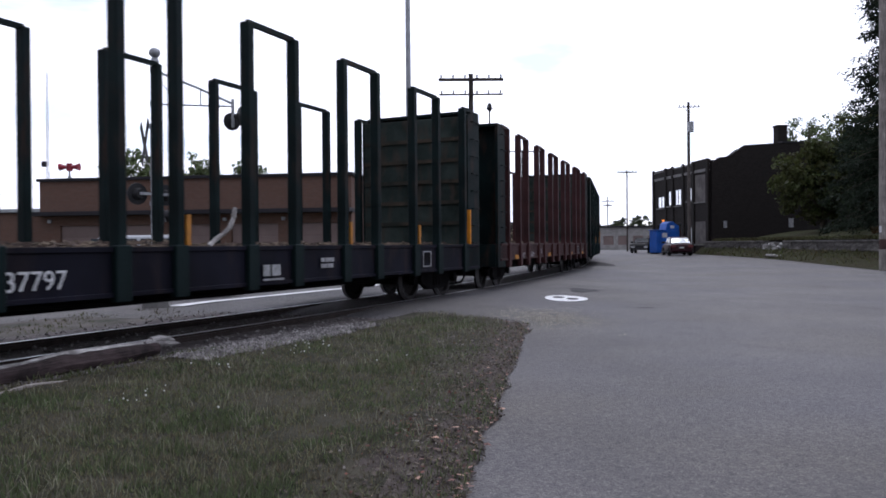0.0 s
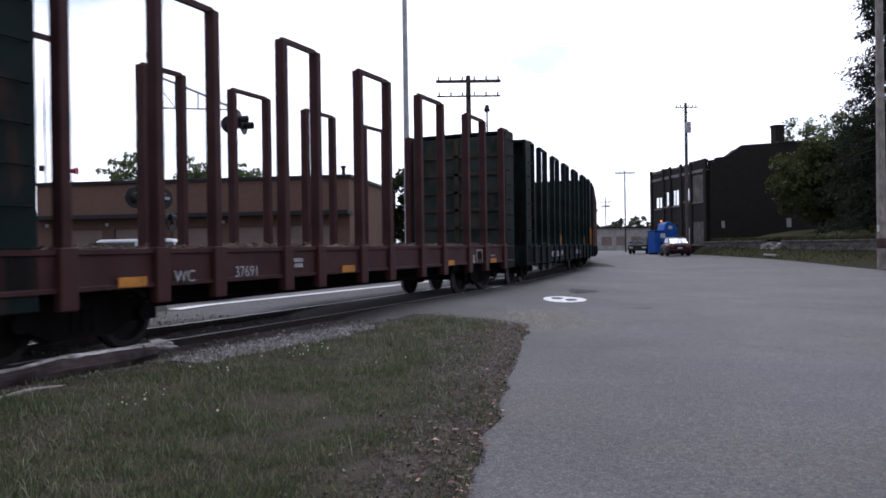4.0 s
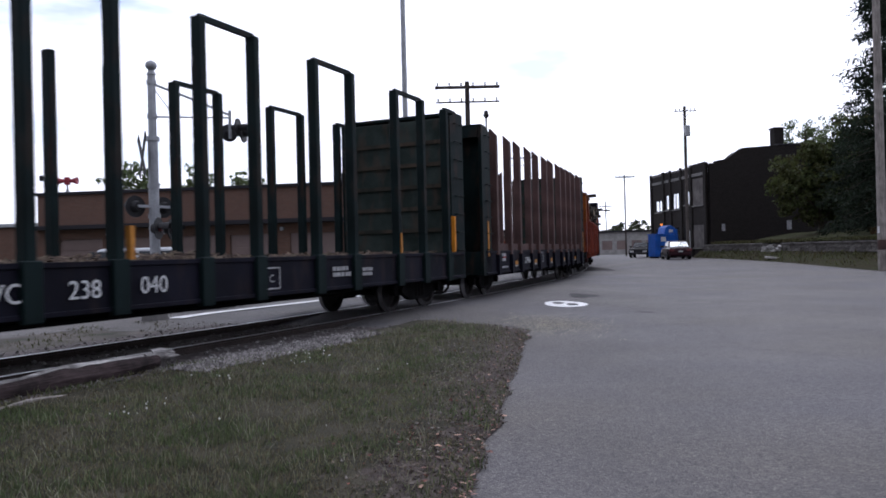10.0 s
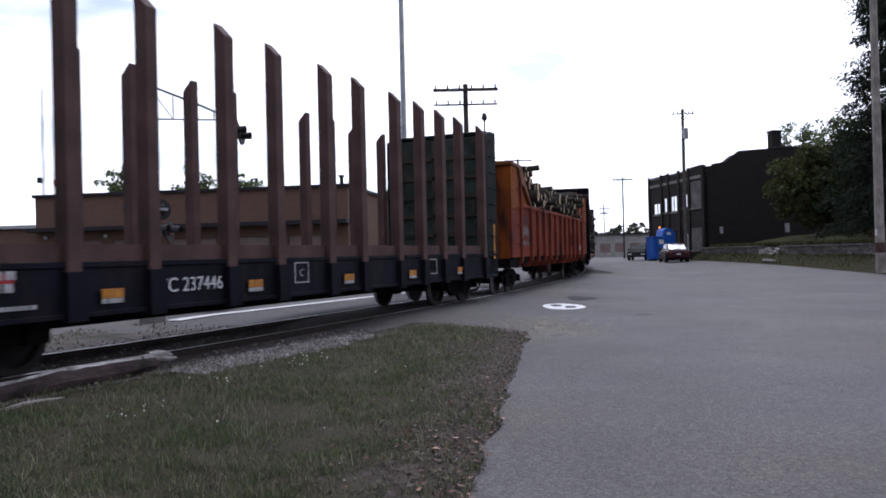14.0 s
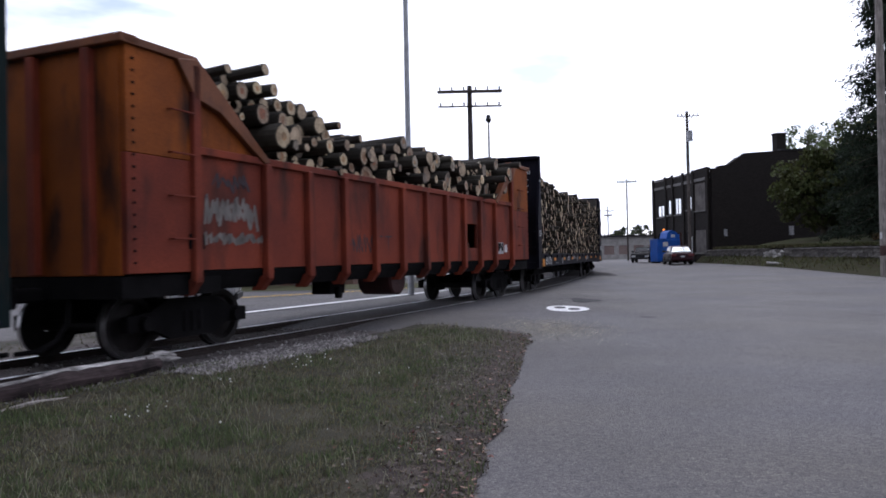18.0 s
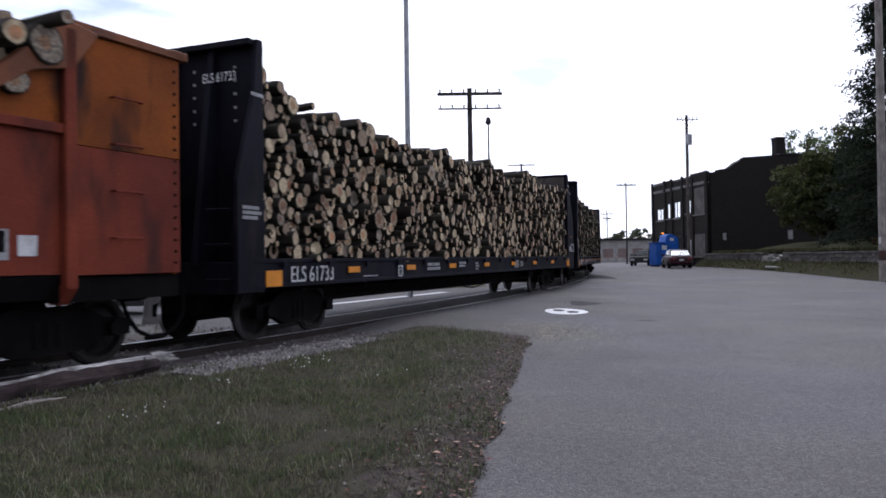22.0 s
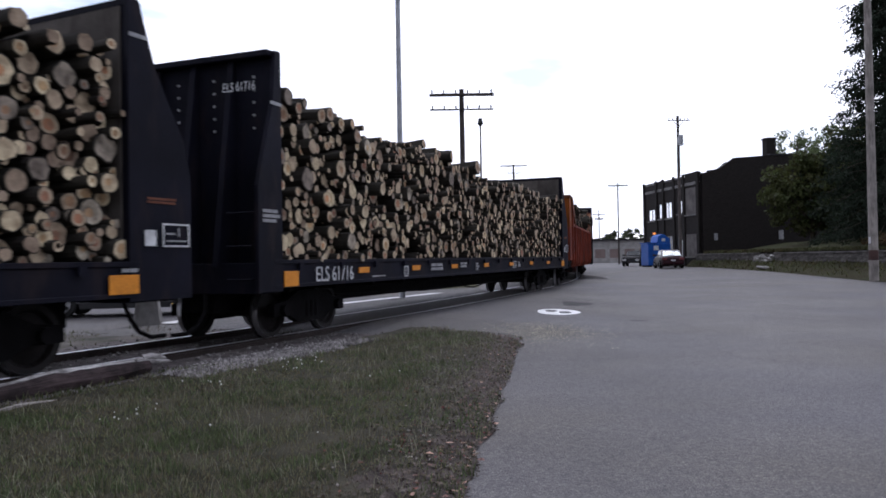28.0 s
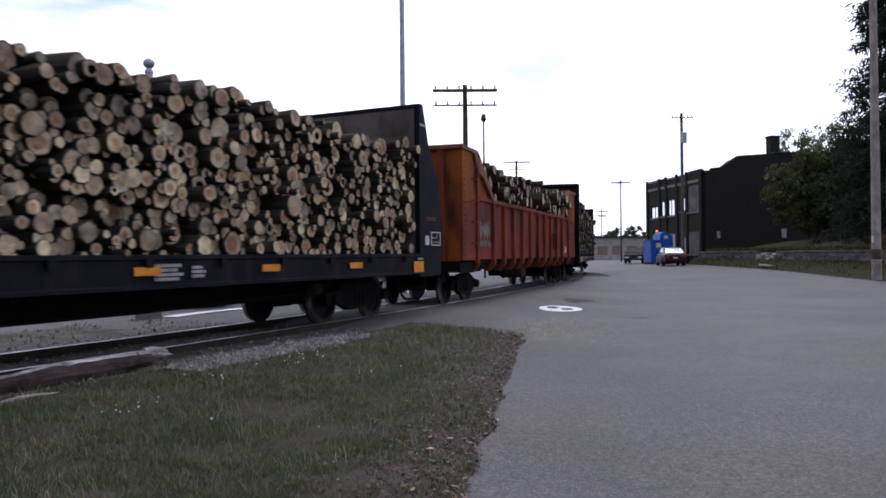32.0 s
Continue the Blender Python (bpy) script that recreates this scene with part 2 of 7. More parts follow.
M = dict(
    asphalt=asphalt_mat(),
    earth=mat("earth", (0.10, 0.085, 0.06), 0.35, 0.8, 0.95, 0.5, tint=(0.055, 0.065, 0.03), fine=25),
    lawn=mat("lawn", (0.050, 0.057, 0.025), 0.35, 0.7, 0.95, 0.8, tint=(0.052, 0.044, 0.024), fine=30),
    kerb_grass=mat("kerb_grass", (0.021, 0.023, 0.011), 0.4, 0.9, 0.95, 1.0, tint=(0.028, 0.023, 0.013), fine=30, spec=0.05),
    verge=mat("verge_soil", (0.036, 0.032, 0.022), 0.55, 3.0, 0.95, 1.0, tint=(0.022, 0.022, 0.012), fine=85),
    dirt=mat("trodden_dirt", (0.066, 0.058, 0.052), 0.55, 1.2, 0.95, 0.8, tint=(0.036, 0.036, 0.026), fine=40),
    soil=mat("bare_soil", (0.052, 0.042, 0.037), 0.55, 5.0, 0.95, 1.0, tint=(0.026, 0.020, 0.017), fine=55),
    crumb=mat("stone_crumb", (0.145, 0.128, 0.12), 0.4, 4.0, 0.95, 0.3, island=0.65),
    blade=leafy(mat("grass_blade", (0.094, 0.099, 0.050), 0.3, 1.0, 0.8, 0.0, tint=(0.116, 0.103, 0.068), island=0.6), 0.5),
    blade_lush=leafy(mat("lush_grass_blade", (0.060, 0.080, 0.034), 0.3, 1.0, 0.8, 0.0, tint=(0.072, 0.085, 0.040), island=0.55), 0.5),
    blade_dry=leafy(mat("dry_grass_blade", (0.108, 0.092, 0.054), 0.3, 1.0, 0.85, 0.0, tint=(0.078, 0.060, 0.041), island=0.5), 0.45),
    weed=leafy(mat("weed", (0.060, 0.068, 0.030), 0.35, 0.8, 0.85, 0.0, tint=(0.055, 0.042, 0.022), island=0.55), 0.4),
    litter=mat("leaf_litter", (0.060, 0.043, 0.034), 0.5, 2.0, 0.85, 0.1, tint=(0.06, 0.05, 0.045), island=0.75),
    stalk=leafy(mat("dry_stalk", (0.165, 0.16, 0.115), 0.3, 2.0, 0.8, 0.0, island=0.4), 0.4),
    dryleaf=leafy(mat("dry_leaf", (0.31, 0.185, 0.15), 0.35, 3.0, 0.8, 0.0, island=0.5), 0.2),
    redleaf=mat("red_leaf", (0.13, 0.032, 0.028), 0.4, 3.0, 0.8, 0.1, island=0.4),
    clover=plain("white_flower", (0.52, 0.52, 0.48), 0.8),
    gravel=mat("gravel", (0.165, 0.153, 0.150), 0.35, 4.0, 0.95, 0.3, island=0.5),
    sand=mat("sand", (0.33, 0.305, 0.235), 0.3, 4.0, 0.95, 0.0, island=0.4),
    dark_ballast=mat("dark_ballast", (0.030, 0.026, 0.027), 0.5, 5.0, 0.95, 1.0, fine=22),
    ballast=mat("ballast", (0.075, 0.064, 0.062), 0.45, 6.0, 0.95, 1.0, fine=22),
    rail=mat("rail_steel", (0.030, 0.023, 0.021), 0.3, 5.0, 0.6, 0.2, 0.5),
    railhead=mat("rail_head", (0.66, 0.67, 0.70), 0.15, 3.0, 0.28, 0.05, 0.6),
    tie=mat("tie_wood", (0.07, 0.055, 0.045), 0.4, 3.0, 0.9, 0.5, rnd=0.3),
    paint_white=mat("road_paint", (0.72, 0.72, 0.72), 0.12, 4.0, 0.8, 0.2, stain=0.5, stain_col=(0.2, 0.2, 0.2)),
    paint_yellow=mat("yellow_paint", (0.62, 0.38, 0.04), 0.2, 4.0, 0.8, 0.2),
    patch=mat("tar_patch", (0.032, 0.031, 0.033), 0.3, 3.0, 0.85, 0.4),
    driftwood=grained(mat("weathered_wood", (0.36, 0.345, 0.335), 0.35, 3.0, 0.9, 1.0, tint=(0.16, 0.15, 0.145), fine=45, stain=0.6, stain_col=(0.06, 0.05, 0.05)), 0),
    darkwood=grained(mat("dark_wood", (0.036, 0.026, 0.026), 0.6, 4.0, 0.95, 0.6), 0),
    green=mat("dark_green_steel", (0.0045, 0.0100, 0.0105), 0.35, 1.3, 0.6, 0.15, stain=0.5, stain_col=(0.045, 0.022, 0.015), spec=0.08),
    dull=mat("weathered_green_steel", (0.024, 0.032, 0.029), 0.55, 1.4, 0.75, 0.3, tint=(0.012, 0.018, 0.016), stain=0.6, stain_col=(0.056, 0.040, 0.030), spec=0.10),
    rust_rib=mat("rusty_green_steel", (0.040, 0.030, 0.022), 0.5, 2.0, 0.8, 0.3, tint=(0.022, 0.024, 0.020), stain=0.7, stain_col=(0.018, 0.021, 0.018), spec=0.10),
    navy=mat("blue_black_steel", (0.0060, 0.0060, 0.0112), 0.35, 1.2, 0.65, 0.15, stain=0.45, stain_col=(0.026, 0.018, 0.018), spec=0.08),
    red=mat("oxide_red_steel", (0.035, 0.0115, 0.0120), 0.35, 1.4, 0.7, 0.2, stain=0.6, stain_col=(0.035, 0.02, 0.018)),
    brown=mat("brown_stake_steel", (0.062, 0.034, 0.031), 0.35, 1.4, 0.7, 0.2, stain=0.6, stain_col=(0.05, 0.028, 0.022)),
    orange=mat("faded_orange_steel", (0.148, 0.030, 0.015), 0.34, 0.7, 0.7, 0.15, tint=(0.098, 0.021, 0.014), stain=0.8, stain_col=(0.032, 0.014, 0.012), spec=0.12),
    orange_up=mat("bright_orange_steel", (0.196, 0.053, 0.008), 0.34, 0.8, 0.7, 0.15, tint=(0.126, 0.034, 0.008), stain=0.95, stain_col=(0.024, 0.012, 0.010), spec=0.12),
    orange_hi=mat("orange_cap_steel", (0.140, 0.048, 0.019), 0.3, 1.2, 0.6, 0.15, stain=0.6, stain_col=(0.05, 0.025, 0.02)),
    black=mat("grimy_underframe", (0.005, 0.0045, 0.005), 0.4, 3.0, 0.9, 0.3, spec=0.08),
    wheel=mat("wheel_steel", (0.012, 0.010, 0.010), 0.4, 5.0, 0.6, 0.2, 0.3),
    tread=mat("wheel_tread", (0.42, 0.41, 0.42), 0.2, 5.0, 0.35, 0.05, 0.9),
    white=mat("stencil_white", (0.52, 0.52, 0.53), 0.2, 6.0, 0.7, 0.1, stain=0.4, stain_col=(0.15, 0.15, 0.16)),
    dimwhite=mat("faded_white", (0.30, 0.30, 0.31), 0.25, 6.0, 0.7, 0.1, stain=0.6, stain_col=(0.08, 0.08, 0.09)),
    amber=mat("amber_reflector", (0.54, 0.20, 0.014), 0.15, 5.0, 0.45, 0.05),
    bark=mat("bark", (0.026, 0.022, 0.018), 0.45, 5.0, 0.95, 0.7, tint=(0.022, 0.020, 0.016), rnd=0.4),
    bark_i=mat("bark_stack", (0.026, 0.022, 0.018), 0.45, 5.0, 0.95, 0.7, tint=(0.022, 0.020, 0.016), island=0.4),
    cut=mat("cut_wood", (0.375, 0.295, 0.205), 0.30, 6.0, 0.85, 0.12, tint=(0.200, 0.146, 0.098), rnd=0.42),
    cut_grey=mat("weathered_cut_wood", (0.272, 0.228, 0.180), 0.30, 6.0, 0.85, 0.12, tint=(0.085, 0.070, 0.055), rnd=0.40),
    heart=mat("heart_wood", (0.275, 0.165, 0.092), 0.35, 7.0, 0.85, 0.12, tint=(0.12, 0.075, 0.05), rnd=0.42),
    heart_red=mat("red_heart_wood", (0.300, 0.130, 0.072), 0.35, 7.0, 0.85, 0.12, tint=(0.19, 0.115, 0.075), rnd=0.35),
    cut_i=mat("cut_wood_stack", (0.375, 0.295, 0.205), 0.30, 6.0, 0.85, 0.12, tint=(0.200, 0.146, 0.098), island=0.42),
    cut_grey_i=mat("weathered_cut_wood_stack", (0.272, 0.228, 0.180), 0.30, 6.0, 0.85, 0.12, tint=(0.085, 0.070, 0.055), island=0.40),
    heart_i=mat("heart_wood_stack", (0.275, 0.165, 0.092), 0.35, 7.0, 0.85, 0.12, tint=(0.12, 0.075, 0.05), island=0.42),
    heart_red_i=mat("red_heart_wood_stack", (0.300, 0.130, 0.072), 0.35, 7.0, 0.85, 0.12, tint=(0.19, 0.115, 0.075), island=0.35),
    hollow=mat("rotten_heart", (0.020, 0.013, 0.009), 0.4, 6.0, 0.95, 0.5),
    chips=mat("bark_debris", (0.085, 0.062, 0.048), 0.5, 5.0, 0.95, 0.3, island=0.6),
    brick=brick_mat("tan_brick", (0.155, 0.085, 0.062), (0.125, 0.068, 0.05), (0.14, 0.115, 0.10)),
    # dark brick taken down to near black: the backlit walls' shade is in it
    brick_dark_backlit=brick_mat("dark_backlit_brick", (0.026, 0.020, 0.018), (0.016, 0.012, 0.011), (0.023, 0.021, 0.020)),
    fascia=mat("roof_edge_metal", (0.016, 0.015, 0.019), 0.25, 1.0, 0.6, 0.1),
    panel=mat("pale_door_panel", (0.20, 0.15, 0.14), 0.12, 0.8, 0.7, 0.1),
    concrete=mat("concrete", (0.30, 0.29, 0.28), 0.2, 1.5, 0.9, 0.35),
    concrete_old=mat("old_concrete", (0.17, 0.165, 0.16), 0.3, 2.5, 0.9, 0.35, stain=0.4, stain_col=(0.07, 0.065, 0.06)),
    board=mat("weathered_board", (0.115, 0.105, 0.100), 0.3, 1.5, 0.9, 0.3, stain=0.4, stain_col=(0.05, 0.045, 0.045)),
    lining=mat("bare_weathered_steel", (0.070, 0.062, 0.056), 0.4, 1.5, 0.8, 0.3, stain=0.6, stain_col=(0.030, 0.024, 0.022), spec=0.1),
    mortar=mat("old_mortar", (0.085, 0.080, 0.074), 0.3, 3.0, 0.95, 0.4),
    stone=mat("wall_stone", (0.105, 0.097, 0.092), 0.4, 2.0, 0.95, 0.6, rnd=0.25),
    roof=mat("flat_roof", (0.06, 0.06, 0.06), 0.2, 1.0, 0.9, 0.3),
    galv=mat("galvanised_steel", (0.34, 0.35, 0.37), 0.15, 2.0, 0.5, 0.05, 0.5),
    alu=mat("aluminium_paint", (0.30, 0.31, 0.33), 0.2, 3.0, 0.5, 0.1, 0.3),
    pole_wood=grained(mat("pole_wood", (0.22, 0.20, 0.185), 0.3, 2.0, 0.9, 0.4, fine=35), 2),
    pole_mid=grained(mat("weathered_pole", (0.085, 0.074, 0.068), 0.3, 2.0, 0.9, 0.4), 2),
    pole_dark=grained(mat("creosote_pole", (0.05, 0.042, 0.038), 0.3, 2.0, 0.9, 0.4), 2),
    black_metal=mat("black_metal", (0.02, 0.02, 0.022), 0.2, 4.0, 0.5, 0.05),
    lens=plain("dark_red_lens", (0.08, 0.006, 0.006), 0.2),
    siren_red=mat("siren_red", (0.24, 0.03, 0.045), 0.2, 3.0, 0.5, 0.05),
    car_red=mat("dark_red_paint", (0.020, 0.003, 0.007), 0.08, 1.0, 0.30, 0.0, spec=0.16),
    car_dark=mat("black_paint", (0.006, 0.006, 0.008), 0.1, 1.0, 0.55, 0.0, spec=0.05),
    car_silver=mat("silver_paint", (0.42, 0.43, 0.45), 0.06, 1.0, 0.28, 0.0, 0.3),
    trim=mat("black_trim", (0.025, 0.025, 0.026), 0.2, 4.0, 0.6, 0.1),
    tyre=mat("tyre_rubber", (0.02, 0.02, 0.02), 0.3, 6.0, 0.85, 0.3),
    rim=mat("alloy_rim", (0.45, 0.45, 0.47), 0.1, 4.0, 0.35, 0.0, 0.7),
    glass=glass_mat("window_glass"),
    lamp_red=plain("tail_lamp", (0.10, 0.005, 0.006), 0.3),
    lamp_clear=plain("head_lamp", (0.6, 0.6, 0.6), 0.15),
    bin_blue=mat("blue_bin_steel", (0.015, 0.085, 0.36), 0.2, 1.5, 0.5, 0.1, stain=0.3, stain_col=(0.02, 0.04, 0.12)),
    trunk=mat("tree_bark", (0.07, 0.058, 0.045), 0.4, 4.0, 0.95, 0.7),
    leaf=leafy(mat("leaf_green", (0.040, 0.050, 0.017), 0.4, 0.8, 0.75, 0.0, tint=(0.055, 0.055, 0.018), island=0.5), 0.35),
    leaf_dark=leafy(mat("leaf_dark", (0.020, 0.028, 0.011), 0.4, 0.8, 0.8, 0.0, island=0.5), 0.3),
    leaf_brown=leafy(mat("leaf_brown", (0.085, 0.050, 0.030), 0.4, 1.5, 0.8, 0.0, tint=(0.05, 0.045, 0.02), island=0.5), 0.35),
    leaf_pale=leafy(mat("leaf_pale", (0.10, 0.125, 0.055), 0.3, 0.8, 0.75, 0.0, island=0.4), 0.4),
    needle=leafy(mat("spruce_needle", (0.017, 0.025, 0.015), 0.4, 1.2, 0.85, 0.0, island=0.45), 0.25),
    far_green=leafy(mat("far_foliage", (0.06, 0.07, 0.04), 0.3, 0.5, 0.9, 0.0, island=0.4), 0.3),
    amber_lamp=plain("amber_lamp", (1.0, 0.28, 0.03), 0.4, 0.0, 1.5),
    # near-white mirror metal in place of glass, for sky glare on panes
    glare_pane=mat("reflecting_pane", (0.82, 0.84, 0.86), 0.06, 0.6, 0.18, 0.0, 1.0),
    amber_dim=mat("faded_amber_tape", (0.36, 0.15, 0.02), 0.25, 5.0, 0.5, 0.05, stain=0.4),
    orange_ink=mat("dull_orange_stencil", (0.13, 0.05, 0.03), 0.3, 5.0, 0.7, 0.05),
    red_ink=mat("red_stencil", (0.22, 0.02, 0.025), 0.2, 5.0, 0.7, 0.05),
    scribble=mat("grey_spray_paint", (0.165, 0.15, 0.14), 0.3, 4.0, 0.7, 0.1),
    scribble_dark=mat("dark_spray_paint", (0.035, 0.025, 0.03), 0.3, 4.0, 0.7, 0.1),
)


# ---------------------------------------------------------------- mesh helpers
def box(bm, lo, hi):
    v = [bm.verts.new((x, y, z)) for z in (lo[2], hi[2]) for y in (lo[1], hi[1]) for x in (lo[0], hi[0])]
    for f in ((0, 2, 3, 1), (4, 5, 7, 6), (0, 1, 5, 4), (2, 6, 7, 3), (0, 4, 6, 2), (1, 3, 7, 5)):
        bm.faces.new([v[i] for i in f])
    return v


def rod(bm, a, b, r0, r1=None, n=8, caps=True):
    a, b = Vector(a), Vector(b)
    r1 = r0 if r1 is None else r1
    q = (b - a).to_track_quat("Z", "Y")
    rings = []
    for p, r in ((a, r0), (b, r1)):
        rings.append([bm.verts.new(p + q @ Vector((r * math.cos(2 * math.pi * i / n), r * math.sin(2 * math.pi * i / n), 0))) for i in range(n)])
    for i in range(n):
        bm.faces.new((rings[0][i], rings[0][(i + 1) % n], rings[1][(i + 1) % n], rings[1][i]))
    if caps:
        bm.faces.new(rings[0][::-1])
        bm.faces.new(rings[1])


def tube(bm, pts, r, n=6):
    for a, b in zip(pts[:-1], pts[1:]):
        rod(bm, a, b, r, r, n)


def prism(bm, prof, axis, lo, hi):
    """A closed profile of 2D points, extruded along x, y or z from lo to hi. The profile's plane is the other two axes in order."""
    def at(p, s):
        return {"x": (s, p[0], p[1]), "y": (p[0], s, p[1]), "z": (p[0], p[1], s)}[axis]
    r0 = [bm.verts.new(at(p, lo)) for p in prof]
    r1 = [bm.verts.new(at(p, hi)) for p in prof]
    k = len(prof)
    for i in range(k):
        bm.faces.new((r0[i], r0[(i + 1) % k], r1[(i + 1) % k], r1[i]))
    bm.faces.new(r0[::-1])
    bm.faces.new(r1)


def soften(bm, w=0.01):
    bmesh.ops.recalc_face_normals(bm, faces=bm.faces)
    es = [e for e in bm.edges if len(e.link_faces) == 2 and e.calc_face_angle(0) > 0.6]
    bmesh.ops.bevel(bm, geom=es, offset=w, segments=1, affect="EDGES", clamp_overlap=True)


def mesh_of(bm, name, materials, smooth=False):
    bmesh.ops.recalc_face_normals(bm, faces=bm.faces)
    me = bpy.data.meshes.new(name)
    bm.to_mesh(me)
    bm.free()
    for m in materials if isinstance(materials, (list, tuple)) else [materials]:
        me.materials.append(m)
    if smooth:
        me.shade_smooth()
    return me


def part(name, bm, material, parent, label="", at=None, bevel=0.0, smooth=False):
    """One mesh object under a thing or a part; bm is a bmesh or a ready mesh."""
    if isinstance(bm, bmesh.types.BMesh):
        if bevel:
            soften(bm, bevel)
        bm = mesh_of(bm, name, material, smooth)
    ob = new(name, bm)
    ob.parent = parent
    if at is not None:
        ob.matrix_basis = at
    if label:
        ob["label"] = label
    return ob


def B(*boxes):
    bm = bmesh.new()
    for lo, hi in boxes:
        box(bm, lo, hi)
    return bm


def data_mesh(name, verts, faces, materials, idx=None):
    me = bpy.data.meshes.new(name)
    me.from_pydata([tuple(v) for v in verts], [], [tuple(f) for f in faces])
    for m in materials if isinstance(materials, (list, tuple)) else [materials]:
        me.materials.append(m)
    if idx is not None:
        me.polygons.foreach_set("material_index", list(idx))
    me.update()
    return me


def words(text, size, material, parent, m, name="lettering", squeeze=1.0, thick=0.002):
    """Flat lettering in the built-in font, as a mesh. Its own x runs along the line, y up."""
    cu = bpy.data.curves.new(name, "FONT")
    cu.body, cu.size, cu.extrude = text, size, thick
    cu.align_x = "CENTER"
    tmp = bpy.data.objects.new(name, cu)
    scene.collection.objects.link(tmp)
    me = bpy.data.meshes.new_from_object(tmp.evaluated_get(bpy.context.evaluated_depsgraph_get()))
    bpy.data.objects.remove(tmp)
    bpy.data.curves.remove(cu)
    me.materials.clear()
    me.materials.append(material)
    ob = part(name, me, material, parent)
    ob.matrix_basis = m @ Matrix.Diagonal((squeeze, 1, 1, 1))
    return ob


def thing(name, m, label, category, group="", kind=""):
    ob = new(name)
    ob.matrix_basis = m
    return tagged(ob, label, category, group, kind)


def smooth01(v):
    v = max(0.0, min(1.0, v))
    return v * v * (3 - 2 * v)


# ---------------------------------------------------------------- the track's line
TRACK_X, TRACK_Y, TRACK_A, TRACK_K, RAIL_Z = -4.988, 10.0, 1.11548, 0.0058474, 0.15


def track(s, lat=0.0):
    """A point of the track, s metres from its start of curve, lat metres to the camera's side, and the heading there."""
    q, d = max(s, 0.0), min(s, 0.0)
    a = TRACK_A + TRACK_K * q
    x = TRACK_X + d * math.cos(TRACK_A) + (math.sin(a) - math.sin(TRACK_A)) / TRACK_K
    y = TRACK_Y + d * math.sin(TRACK_A) - (math.cos(a) - math.cos(TRACK_A)) / TRACK_K
    return x + lat * math.sin(a), y - lat * math.cos(a), a


CIRC = (TRACK_X - math.sin(TRACK_A) / TRACK_K, TRACK_Y + math.cos(TRACK_A) / TRACK_K)


def track_coords(x, y):
    """The reverse of track(): s and lat of a point of the ground."""
    dx, dy = x - CIRC[0], y - CIRC[1]
    a = math.atan2(dx, -dy)
    if a > TRACK_A:
        return (a - TRACK_A) / TRACK_K, math.hypot(dx, dy) - 1 / TRACK_K
    ex, ey = x - TRACK_X, y - TRACK_Y
    return ex * math.cos(TRACK_A) + ey * math.sin(TRACK_A), ex * math.sin(TRACK_A) - ey * math.cos(TRACK_A)


CROSS0, CROSS1 = 6.5, 36.0   # stretch of track paved over by the road


def ground_z(x, y):
    """Height of the road: it climbs gently towards the far right and humps over the rails."""
    z = 0.45 * smooth01((x - 9) / 9) * smooth01((y - 22) / 40)
    s, lat = track_coords(x, y)
    along = smooth01((s - CROSS0 + 2) / 3) * smooth01((CROSS1 + 3 - s) / 3)
    return max(z, 0.142 * along * smooth01((6.5 - abs(lat)) / 5.0))


# ---------------------------------------------------------------- ground, road, verge, track
def sheet(name, xs, ys, zf, material, label, category):
    verts = [(x, y, zf(x, y)) for y in ys for x in xs]
    w = len(xs)
    faces = [(j * w + i, j * w + i + 1, (j + 1) * w + i + 1, (j + 1) * w + i) for j in range(len(ys) - 1) for i in range(w - 1)]
    me = data_mesh(name, verts, faces, material)
    me.shade_smooth()
    return tagged(new(name, me), label, category, kind="structure")


